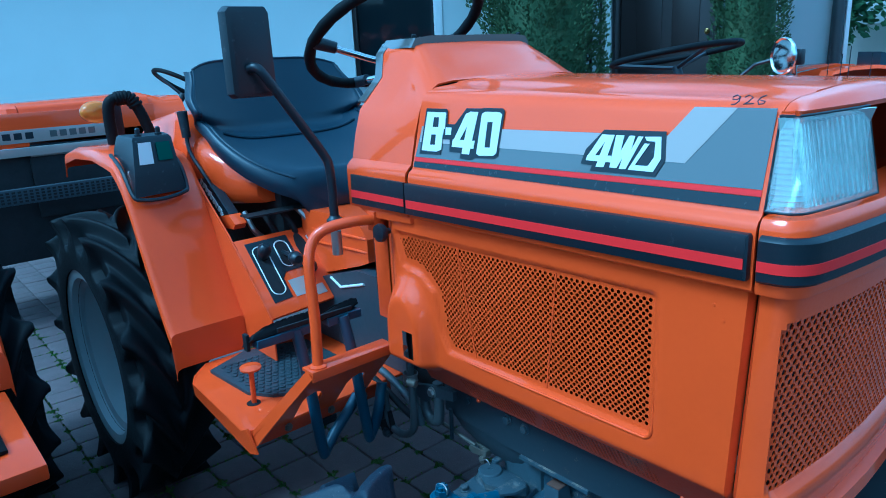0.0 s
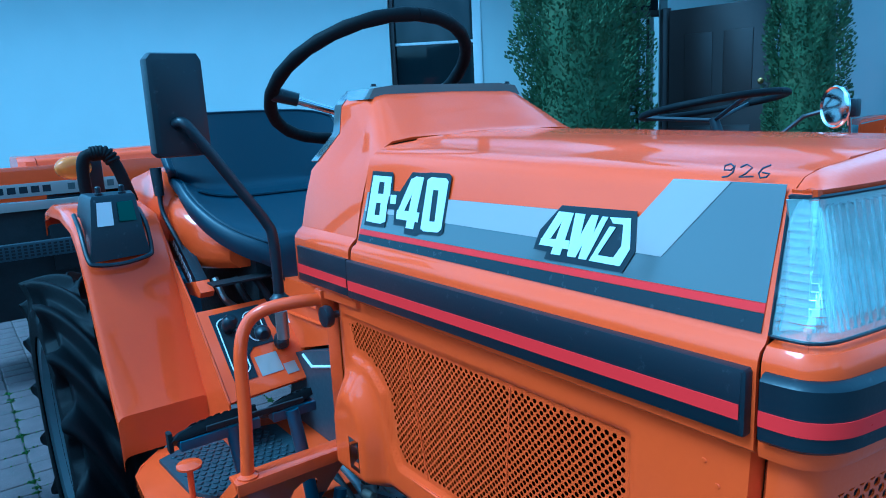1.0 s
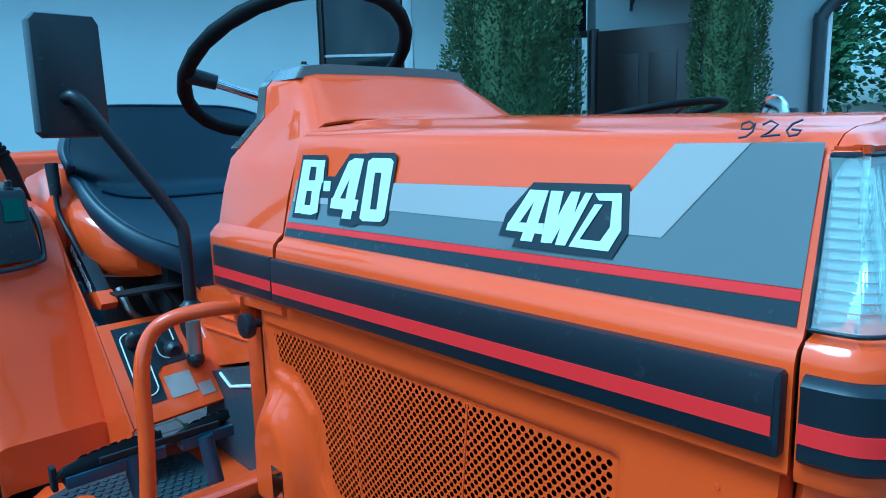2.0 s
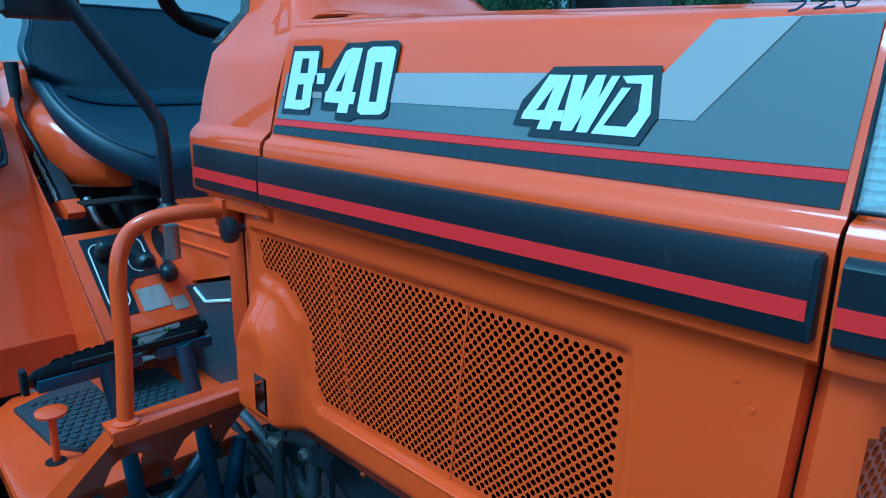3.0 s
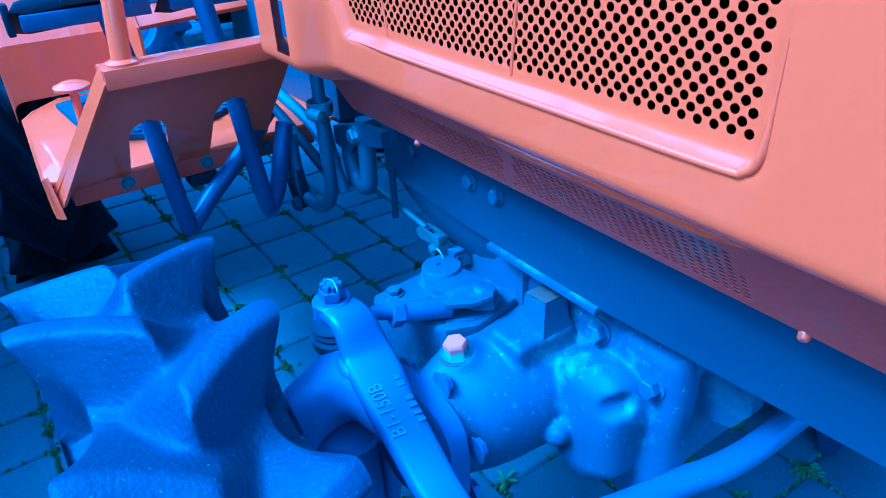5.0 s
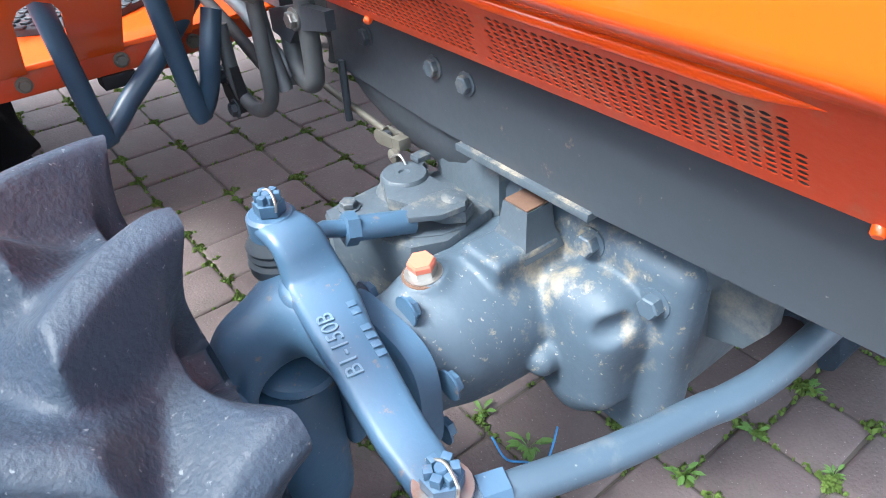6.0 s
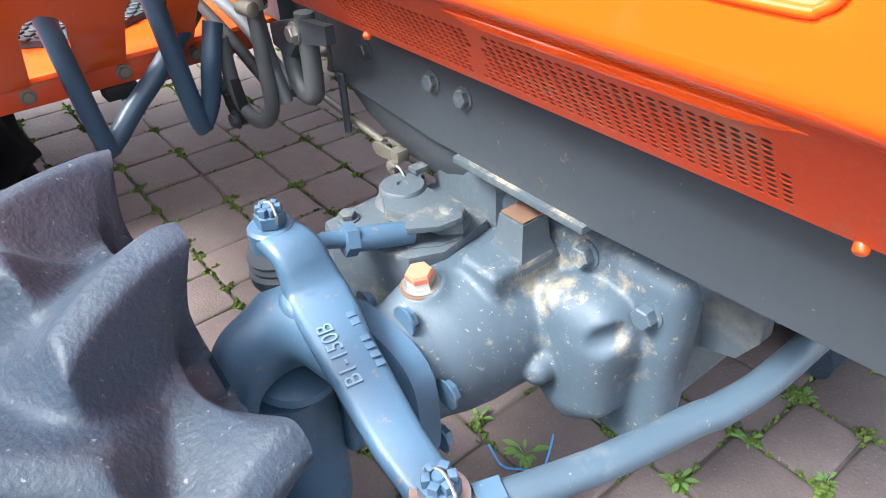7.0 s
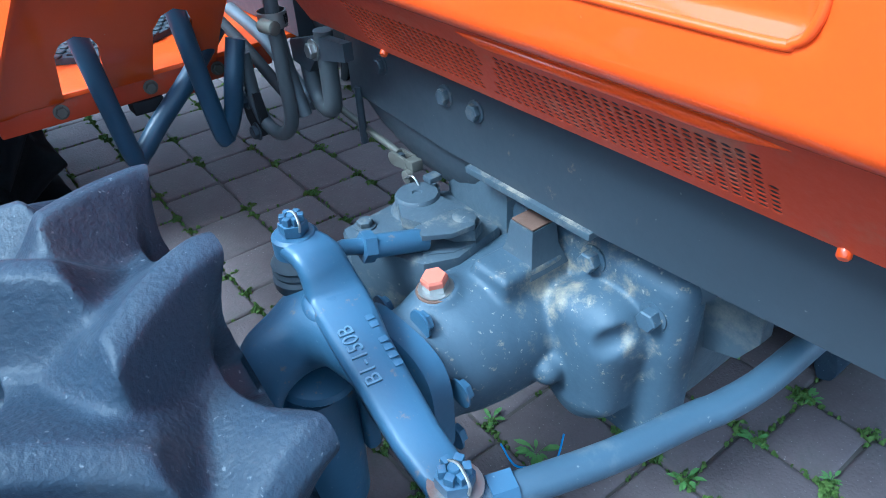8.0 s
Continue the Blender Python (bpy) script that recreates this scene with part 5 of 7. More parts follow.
stalk = part("mirror_stalk", tube(smooth_path([(-0.516, -0.452, 1.225), (-0.5, -0.445, 1.226), (-0.492, -0.43, 1.205), (-0.484, -0.375, 1.12), (-0.475, -0.335, 1.055), (-0.47, -0.326, 1.02), (-0.468, -0.326, 0.92)], 6), 0.0092, 12), BLACK_TRIM, tractor, "bent black mirror stalk")
part("stalk_foot", lathe([(0.017, 0), (0.017, 0.012), (0.012, 0.016), (0.01, 0.02)], aim((-0.468, -0.326, 0.908), (0, 0, 1)), 20), BLACK_TRIM, stalk)
part("stalk_sleeve", lathe([(0.011, 0), (0.011, 0.05)], aim((-0.468, -0.326, 0.845), (0, 0, 1)), 14), STEEL, stalk)

# seat
SEAT_S = [-1 + 2 * j / 26 for j in range(27)]


CREASE, WING = 0.08, 0.05


def seat_point(a, s):
    """a: 0 front lip, 0.5 crease, 1 top of the backrest; s: across."""
    if a < 0.5:
        k = a / 0.5
        half = 0.05 + 0.215 * math.sqrt(1 - (1 - k) ** 1.75)
        x = -0.915 - 0.275 * k + 0.02 * (1 - k) * (1 - s * s)
        z = 0.945 + CREASE * k - 0.012 * math.sin(k * math.pi) * (1 - s * s) - 0.06 * (1 - ease(k / 0.16)) ** 2
        z += WING * abs(s) ** 4 * k ** 1.5 - 0.03 * abs(s) ** 4 * (1 - k)
        y = s * half
    else:
        k = (a - 0.5) / 0.5
        half = 0.265 + 0.02 * ease(k / 0.3) - 0.035 * ease((k - 0.4) / 0.6)
        x = -1.19 - 0.075 * ease(k / 0.12) - 0.09 * k + 0.1 * abs(s) ** 3 * ease(k / 0.25) * (1 - 0.45 * k)
        z = 0.945 + CREASE + (0.31 - CREASE) * k + WING * abs(s) ** 4 * (1 - k) - 0.03 * abs(s) ** 5 * ease(k)
        y = s * half
    return Vector((x, y - 0.005, z))


rows = []
for i in range(41):
    a = i / 40
    back = ease((a - 0.45) / 0.2)
    row = [seat_point(a, s) for s in SEAT_S]
    for at, sg in ((0, -1), (-1, 1)):
        p = row[at]
        roll = [p + Vector((-0.02 * back * r, sg * w * (1 - 0.4 * back), -r * 0.022 * (1 - back))) for r, w in ((0.15, 0.005), (0.7, 0.011), (1.5, 0.012), (2.4, 0.004))]
        row = roll[::-1] + row if sg < 0 else row + roll
    rows.append(row)
front = [[p + Vector((d, 0, -h)) for p in rows[0]] for d, h in ((-0.012, 0.045), (0.002, 0.022))]
bm = sheet(front + rows, 0.008)
bmesh.ops.recalc_face_normals(bm, faces=bm.faces)
seat = part("seat", bm, VINYL, tractor, "black vinyl bucket seat", sharp=80)
seam = [seat_point(0.06 + 0.94 * i / 40, -0.965) + Vector((0, 0, 0.001)) for i in range(41)] + [seat_point(1, s) for s in SEAT_S[1:-1]] + [seat_point(1 - 0.94 * i / 40, 0.965) + Vector((0, 0, 0.001)) for i in range(41)]
part("piping", tube(seam, 0.0035, 6), VINYL, seat)
crease = [seat_point(0.5, s) + Vector((0.004, 0, 0.002)) for s in SEAT_S[2:-2]]
part("piping", tube(crease, 0.004, 6), VINYL, seat)
part("seat_box", box((-1.55, -0.16, 0.55), (-1.02, 0.2, 0.92), 0.02), DARK, tractor, "dark seat base")
part("seat_lever", tube(smooth_path([(-1.14, -0.29, 0.87), (-1.165, -0.298, 0.92), (-1.235, -0.312, 1.0), (-1.252, -0.312, 1.06)]), 0.006, 8), BLACK_TRIM, tractor, "thin black hand lever")
part("lever_grip", tube([(-1.25, -0.312, 1.045), (-1.258, -0.312, 1.118)], [0.012, 0.0145], 12), BLACK_TRIM, tractor, "black lever grip")
for k in range(7):
    x0 = -1.07 + 0.03 * (k % 4)
    part("linkage", tube(smooth_path([(x0, -0.25 + 0.04 * k, 0.84), (x0 + 0.03, -0.24 + 0.045 * k, 0.79), (x0 + 0.02, -0.2 + 0.03 * k, 0.75)]), 0.009, 8), DARK if k % 3 else STEEL, tractor, "control linkage")
part("floor_cover", box((-1.02, -0.284, 0.84), (-0.97, 0.24, 0.845)), DARK, tractor)

# lever slope with its black label plate
def on_gear(u, v, w):
    """u across from -y, v down the slope."""
    return Vector((-0.985 + 0.72 * v, u - 0.033, 0.785 - 0.69 * v)) + Vector((0.69, 0, 0.72)) * w
cons = part("lever_console", prism([(-0.295, 0.0), (0.233, 0.0), (0.233, 0.22), (-0.067, 0.22), (-0.107, 0.24), (-0.295, 0.25)], lambda u, v, w: on_gear(u, v, w - 0.01), 0.01, 0.002), ORANGE, tractor, "orange lever console")
part("console_side", prism([(-1.13, 0.9), (-1.0, 0.8), (-0.985, 0.785), (-0.8, 0.612), (-0.8, 0.5), (-0.97, 0.5), (-0.972, 0.585)], lambda u, v, w: (u, -0.3335 + w, v), 0.0045, 0.001), ORANGE, tractor, "orange side of the lever console")
plate = part("lever_plate", prism([(-0.272, 0.018), (-0.148, 0.014), (-0.146, 0.125), (-0.20, 0.128), (-0.215, 0.145), (-0.216, 0.205), (-0.27, 0.21)], lambda u, v, w: on_gear(u, v, 0.0005 + w), 0.0015), BLACK_TRIM, cons, "black gear label plate")


def slot(u0, v0, v1, half, parent):
    ring = [on_gear(u0 + half * math.cos(a), (v1 - half if math.sin(a) > 0 else v0 + half) + half * math.sin(a), 0.0035) for a in [2 * math.pi * k / 24 for k in range(25)]]
    part("slot_rim", tube(ring, 0.0017, 6), WHITE_DECAL, parent, "pale slot outline")
    part("slot_well", prism([(u0 + (half - 0.004) * math.cos(a), (v1 - half if math.sin(a) > 0 else v0 + half) + (half - 0.004) * math.sin(a)) for a in [2 * math.pi * k / 20 for k in range(20)]],
                            lambda u, v, w: on_gear(u, v, 0.0026 + w), 0.0006), DARK, parent, "dark lever slot")


slot(-0.243, 0.035, 0.19, 0.02, plate)
slot(-0.178, 0.03, 0.115, 0.02, plate)
part("slot_well", prism([(-0.118 + 0.016 * math.cos(a), 0.06 + 0.045 * math.sin(a)) for a in [2 * math.pi * k / 20 for k in range(20)]], lambda u, v, w: on_gear(u, v, 0.001 + w), 0.001), DARK, cons, "dark lever slot")
for u, v, knob in ((-0.243, 0.07, (-0.925, -0.272, 0.758)), (-0.178, 0.06, (-0.85, -0.222, 0.741)), (-0.118, 0.075, (-0.875, -0.168, 0.702))):
    foot_p, knob_p = on_gear(u, v, -0.005), Vector(knob)
    lev = part("gear_lever", tube([foot_p, knob_p], 0.006, 10), BLACK_TRIM, tractor, "gear lever")
    part("lever_knob", lathe([(0.008, -0.026), (0.015, -0.018), (0.0185, 0), (0.017, 0.012), (0.01, 0.019), (0, 0.02)], aim(knob_p, knob_p - foot_p), 20), BLACK_TRIM, lev, "black lever knob")
part("console_label", prism([(-0.148, 0.19), (-0.118, 0.188), (-0.116, 0.218), (-0.146, 0.22)], lambda u, v, w: on_gear(u, v, 0.0005 + w), 0.001), PALE_DECAL, cons, "small blue-grey label")
part("console_label", prism([(-0.207, 0.155), (-0.152, 0.152), (-0.15, 0.205), (-0.205, 0.208)], lambda u, v, w: on_gear(u, v, 0.0005 + w), 0.001), PALE_DECAL, cons, "pale paper label")
part("console_label", prism([(-0.092, 0.03), (-0.084, 0.03), (-0.084, 0.085), (-0.092, 0.085)], lambda u, v, w: on_gear(u, v, 0.0005 + w), 0.001), WHITE_DECAL, cons, "narrow white label")
ctl = part("speed_quadrant", prism([(-1.278, 0.918), (-1.186, 0.933), (-1.056, 0.845), (-1.139, 0.828)], lambda u, v, w: (u, -0.272 - w, v), 0.028, 0.003), BLACK_TRIM, tractor, "black quadrant plate with white marks")
for k in range(9):
    x0, z0 = -1.228 + 0.0142 * k, 0.916 - 0.0097 * k
    part("label_bar", prism([(x0, z0), (x0 + 0.009, z0 - 0.006), (x0 + 0.024 + 0.01 * (k % 2), z0 + 0.006 - 0.003 * (k % 3)), (x0 + 0.013, z0 + 0.014)], lambda u, v, w: (u, -0.3002 - w, v), 0.0008), WHITE_DECAL, ctl, smooth=False)
part("quadrant_bracket", prism([(-1.15, 0.824), (-1.05, 0.845), (-1.015, 0.822), (-1.03, 0.806), (-1.11, 0.8)], lambda u, v, w: (u, -0.27 - w, v), 0.034, 0.003), ORANGE, tractor, "orange bracket")
part("tunnel", prism([(-0.91, 0.49), (-0.91, 0.655), (-0.69, 0.718), (-0.56, 0.72), (-0.5, 0.66), (-0.5, 0.49)], lambda u, v, w: (u, -0.14 + w, v), 0.28, 0.012), CHASSIS, tractor, "dark grey transmission tunnel")
part("tunnel_line", tube([(-0.816, -0.142, 0.676), (-0.77, -0.142, 0.658), (-0.66, -0.142, 0.689)], 0.0035, 8), WHITE_DECAL, tractor, "thin white line on the tunnel")
part("column_cover", prism([(-0.98, 0.66), (-0.98, 0.84), (-0.70, 0.85), (-0.66, 0.80), (-0.66, 0.74), (-0.70, 0.725), (-0.9, 0.665)], lambda u, v, w: (u, -0.122 + w, v), 0.24, 0.01), ORANGE, tractor, "orange gearbox cover")
for z in (0.765, 0.80):
    part("cover_ridge", tube([(-0.92, -0.124, z - 0.01), (-0.72, -0.124, z), (-0.665, -0.12, z)], 0.004, 8), ORANGE, tractor)

# step, riser, floor
step = part("step_floor", prism([(-0.895, -0.51), (-0.86, -0.53), (-0.555, -0.545), (-0.53, -0.50), (-0.53, -0.13), (-0.955, -0.13), (-0.955, -0.46)], lambda u, v, w: (u, v, 0.482 + w), 0.006, 0.002), ORANGE, tractor, "orange footplate")
part("step_skirt", sheet([[(-0.955, -0.46, 0.488), (-0.955, -0.455, 0.465)], [(-0.9, -0.512, 0.488), (-0.9, -0.508, 0.455)], [(-0.86, -0.532, 0.488), (-0.86, -0.53, 0.455)], [(-0.56, -0.547, 0.488), (-0.528, -0.546, 0.446)], [(-0.535, -0.543, 0.5), (-0.505, -0.54, 0.452)]], 0.004), ORANGE, step, "orange footplate edge")


def riser(u, v, w):
    """u across from -y, v up the slope from 0 to 1."""
    return (-0.535 + 0.147 * v + 0.75 * w, u, 0.482 + 0.170 * v - 0.65 * w)


outline = [(-0.543, -0.1), (-0.49, 0.0), (-0.443, 0.0), (-0.443, 0.42), (-0.436, 0.5), (-0.42, 0.54), (-0.404, 0.5), (-0.396, 0.42), (-0.393, 0.0), (-0.335, 0.0), (-0.335, 0.44), (-0.326, 0.54), (-0.312, 0.58), (-0.296, 0.54), (-0.288, 0.44), (-0.288, 0.0), (-0.25, 0.0),
           (-0.25, 0.30), (-0.24, 1.0), (-0.463, 1.0)]
part("step_riser", prism(outline, riser, 0.005), ORANGE, step, "orange sloped riser with two arched openings", smooth=False)
part("riser_edge", sheet([[riser(-0.463, 1.0, -0.004), riser(-0.463, 1.0, 0.018)], [riser(-0.49, 0.6, -0.004), riser(-0.49, 0.6, 0.02)], [riser(-0.53, 0.0, -0.006), riser(-0.53, 0.0, 0.026)], [riser(-0.543, -0.12, -0.006), riser(-0.543, -0.12, 0.02)]], 0.004), ORANGE, step)
part("riser_flange", box((-0.412, -0.466, 0.648), (-0.372, -0.27, 0.655), 0.002), ORANGE, step, "orange upper flange")
part("riser_flange_lip", box((-0.376, -0.466, 0.634), (-0.371, -0.27, 0.655), 0.001), ORANGE, step)
part("flange_bolt", lathe([(0.007, 0), (0.006, 0.004), (0, 0.006)], aim((-0.39, -0.443, 0.655), (0, 0, 1)), 12), ORANGE, step)
# frame bars share the orange that has shade mixed into it
bar_frame = part("step_frame", box((-0.565, -0.52, 0.452), (-0.535, -0.17, 0.481), 0.003), ORANGE_SHADED, tractor, "frame bar under the footplate in the shaded orange")
part("frame_bar", box((-0.95, -0.30, 0.43), (-0.565, -0.27, 0.465), 0.004), ORANGE_SHADED, bar_frame)
for y in (-0.341, -0.25, -0.45):
    hex_bolt("bolt", (-0.534, y, 0.467), (1, 0, 0), 0.012, ZINC, bar_frame)
part("frame_clip", box((-0.56, -0.37, 0.436), (-0.53, -0.33, 0.453), 0.002), DARK, bar_frame)
mat_ = part("rubber_mat", prism([(-0.885, -0.475), (-0.70, -0.462), (-0.645, -0.425), (-0.60, -0.35), (-0.70, -0.2), (-0.88, -0.2), (-0.935, -0.36)], lambda u, v, w: (u, v, 0.4885 + w), 0.009, 0.003), MAT, tractor, "worn black rubber floor mat")
for i in range(14):
    for j in range(12):
        x, y = -0.872 + 0.0175 * i, -0.446 + 0.0185 * j + 0.009 * (i % 2)
        if inside([(-0.885, -0.475), (-0.70, -0.462), (-0.645, -0.425), (-0.60, -0.35), (-0.70, -0.2), (-0.88, -0.2), (-0.935, -0.36)], x, y):
            part("mat_stud", box((-0.0055, -0.0055, 0), (0.0055, 0.0055, 0.003), 0.001, None, pose(x, y, 0.4975, 0, 0, 45), 1), MAT, mat_)
pin = part("lock_pin", lathe([(0.006, -0.09), (0.006, -0.004), (0.024, 0), (0.024, 0.004), (0.012, 0.009), (0, 0.01)], aim((-0.652, -0.468, 0.575), (0.05, 0, 1)), 24), ORANGE, tractor, "orange lock pin with a round head")
part("pin_hole", lathe([(0.016, 0), (0.016, 0.0008)], aim((-0.655, -0.47, 0.4885), (0, 0, 1)), 20), DARK, step)
rail_pts = smooth_path([(-0.389, -0.275, 0.922), (-0.40, -0.33, 0.925), (-0.42, -0.375, 0.917), (-0.432, -0.402, 0.895), (-0.425, -0.42, 0.85), (-0.405, -0.43, 0.75), (-0.39, -0.442, 0.655)], 6)
railb = part("grab_rail", tube(rail_pts, 0.011, 14), ORANGE, tractor, "orange bent grab rail")
part("rail_foot", lathe([(0.018, 0), (0.018, 0.003), (0.012, 0.006)], aim((-0.39, -0.442, 0.655), (0, 0, 1)), 16), ORANGE, railb)
part("rail_bracket", box((-0.405, -0.29, 0.90), (-0.38, -0.265, 0.94), 0.003), ORANGE, railb)

# pedals
PAD = Matrix.Translation((-0.5, 0, 0.712)) @ pose(0, 0, 0, 0, -30, 0) @ Matrix.Translation((0.5, 0, -0.712))
for y0, y1, yr, arm_pts in ((-0.525, -0.375, -0.41, [(-0.50, -0.425, 0.70), (-0.49, -0.415, 0.60), (-0.488, -0.398, 0.415), (-0.495, -0.385, 0.402), (-0.505, -0.35, 0.43), (-0.512, -0.30, 0.47), (-0.53, -0.24, 0.52)]),
                            (-0.36, -0.265, -0.30, [(-0.49, -0.315, 0.70), (-0.478, -0.305, 0.60), (-0.472, -0.287, 0.415), (-0.476, -0.277, 0.402), (-0.472, -0.264, 0.43), (-0.464, -0.257, 0.47), (-0.47, -0.24, 0.52)])):
    pedal = part("pedal", prism([(y0, 0.004), (y0 + 0.01, 0.016), (y0 + 0.05, 0.024), (y1 - 0.03, 0.028), (y1, 0.026), (y1, 0.012), (y1 - 0.02, 0.006), (y0 + 0.02, 0.0)], lambda u, v, w: PAD @ Vector((-0.56 + w, u, 0.70 + v)), 0.06, 0.004), RUBBER_DARK, tractor, "black rubber-topped brake pedal")
    n = int((y1 - y0 - 0.03) / 0.014)
    for k in range(n):
        yy = y0 + 0.035 + 0.014 * k
        zz = 0.7222 + 0.004 * min(1, k / 3)
        part("tread_rib", box((-0.558, yy, zz), (-0.499, yy + 0.009, zz + 0.0022), 0.001, None, PAD, 1), RUBBER_DARK, pedal)
    part("pedal_plate", box((-0.52, y0 + 0.01, 0.683), (-0.492, y1, 0.701), 0.002), PEDAL_BLUE, pedal, "blue-grey pedal frame")
    part("pedal_arm", tube(smooth_path(arm_pts, 5), 0.0123, 14), PEDAL_BLUE, pedal, "blue-grey bent pedal arm")
part("pedal_latch", box((-0.495, -0.47, 0.706), (-0.489, -0.29, 0.716), 0.001), DARK, tractor, "pedal latch bar")
part("pedal_stop", box((-0.53, -0.529, 0.676), (-0.513, -0.521, 0.712), 0.002), DARK, tractor)

# pipes, clamp and throttle rod beside the housing
for pts, r, mat in (([(-0.47, -0.235, 0.50), (-0.465, -0.235, 0.45), (-0.455, -0.232, 0.415), (-0.43, -0.228, 0.402), (-0.40, -0.226, 0.412), (-0.377, -0.226, 0.44), (-0.374, -0.227, 0.5), (-0.376, -0.226, 0.56)], 0.009, HOSE),
                    ([(-0.33, -0.19, 0.55), (-0.33, -0.19, 0.48), (-0.335, -0.19, 0.455), (-0.36, -0.188, 0.45), (-0.38, -0.187, 0.47), (-0.385, -0.187, 0.52)], 0.0115, HOSE),
                    ([(-0.62, -0.2, 0.50), (-0.52, -0.205, 0.48), (-0.45, -0.205, 0.455), (-0.40, -0.205, 0.44)], 0.008, DARK),
                    ([(-0.60, -0.19, 0.52), (-0.5, -0.19, 0.50), (-0.42, -0.19, 0.46), (-0.38, -0.19, 0.445)], 0.009, RADIATOR),
                    ([(-0.385, -0.222, 0.62), (-0.383, -0.222, 0.56), (-0.384, -0.216, 0.5), (-0.37, -0.21, 0.44)], 0.0085, RADIATOR)):
    part("pipe", tube(smooth_path(pts), r, 12), mat, tractor, "bent oil pipe")
clamp = part("hose_clamp", lathe([(0.0165, 0), (0.0165, 0.018), (0.0155, 0.018), (0.0155, 0)], aim((-0.378, -0.226, 0.552), (0, 0, 1)), 28), STEEL, tractor, "worm-drive hose clamp")
part("clamp_screw", lathe([(0.008, 0), (0.008, 0.022), (0.005, 0.024)], aim((-0.362, -0.246, 0.561), (1, 0.2, 0)), 14), ZINC, clamp)
for k in range(7):
    part("clamp_notch", box((-0.001, 0.0162, 0.004), (0.001, 0.0172, 0.014), 0, None, aim((-0.378, -0.226, 0.552), (0, 0, 1)) @ pose(0, 0, 0, 0, 0, 120 + 14 * k)), DARK, clamp)
pb = part("pipe_bracket", prism([(-0.40, 0.50), (-0.40, 0.525), (-0.33, 0.545), (-0.27, 0.55), (-0.27, 0.53), (-0.34, 0.515), (-0.36, 0.495)], lambda u, v, w: (u, -0.2 + w, v), 0.012, 0.002), CHASSIS, tractor, "grey pipe bracket")
hex_bolt("bolt", (-0.337, -0.201, 0.528), (0, -1, 0), 0.016, STEEL, pb)
pf = part("pipe_flange", prism([(-0.50, 0.43), (-0.475, 0.455), (-0.455, 0.45), (-0.445, 0.42), (-0.455, 0.39), (-0.475, 0.385), (-0.495, 0.405)], lambda u, v, w: (u, -0.24 + w, v), 0.012, 0.003), DARK, tractor, "oval pipe flange")
hex_bolt("bolt", (-0.478, -0.241, 0.436), (0, -1, 0), 0.016, CHASSIS, pf)
hex_bolt("bolt", (-0.462, -0.241, 0.396), (0, -1, 0), 0.016, CHASSIS, pf)
trod = part("control_rod", tube([(-0.40, -0.145, 0.418), (-0.262, -0.148, 0.406)], 0.0045, 10), ZINC, tractor, "thin control rod with a clevis")
CLEVIS = aim((-0.245, -0.149, 0.402), (0, 0, 1)) @ pose(0, 0, 0, 0, 6, -2)
part("clevis", box((-0.024, -0.008, -0.007), (-0.006, 0.008, 0.007), 0.003, None, CLEVIS), ZINC, trod, "zinc-plated clevis")
for w0 in (-0.0085, 0.005):
    part("clevis_cheek", prism([(-0.01, -0.007), (0.018, -0.0085), (0.024, -0.0078), (0.0285, -0.0045), (0.03, 0), (0.0285, 0.0045), (0.024, 0.0078), (0.018, 0.0085), (-0.01, 0.007)], lambda u, v, w, q=w0: CLEVIS @ Vector((u, q + w, v)), 0.0035, 0.0008), ZINC, trod)
part("link_eye", prism([(0.008, -0.006), (0.026, -0.007), (0.03, 0), (0.026, 0.007), (0.008, 0.006), (0.0, -0.03), (0.004, -0.034)], lambda u, v, w: CLEVIS @ Vector((u, -0.003 + w, v)), 0.006), CHASSIS, trod)
part("clevis_pin", lathe([(0.0085, 0), (0.0085, 0.006), (0.005, 0.008)], aim((-0.228, -0.158, 0.392), (0, -1, 0)), 14), ZINC, trod)
part("cotter", tube(smooth_path([(-0.228, -0.166, 0.392), (-0.21, -0.166, 0.402), (-0.2, -0.164, 0.39), (-0.193, -0.163, 0.375)]), 0.0013, 6), STEEL, trod)
part("hanger", tube([(-0.335, -0.152, 0.47), (-0.335, -0.152, 0.395)], 0.005, 8), CHASSIS, trod)

# ---------------------------------------------------------------- other tractors of the row


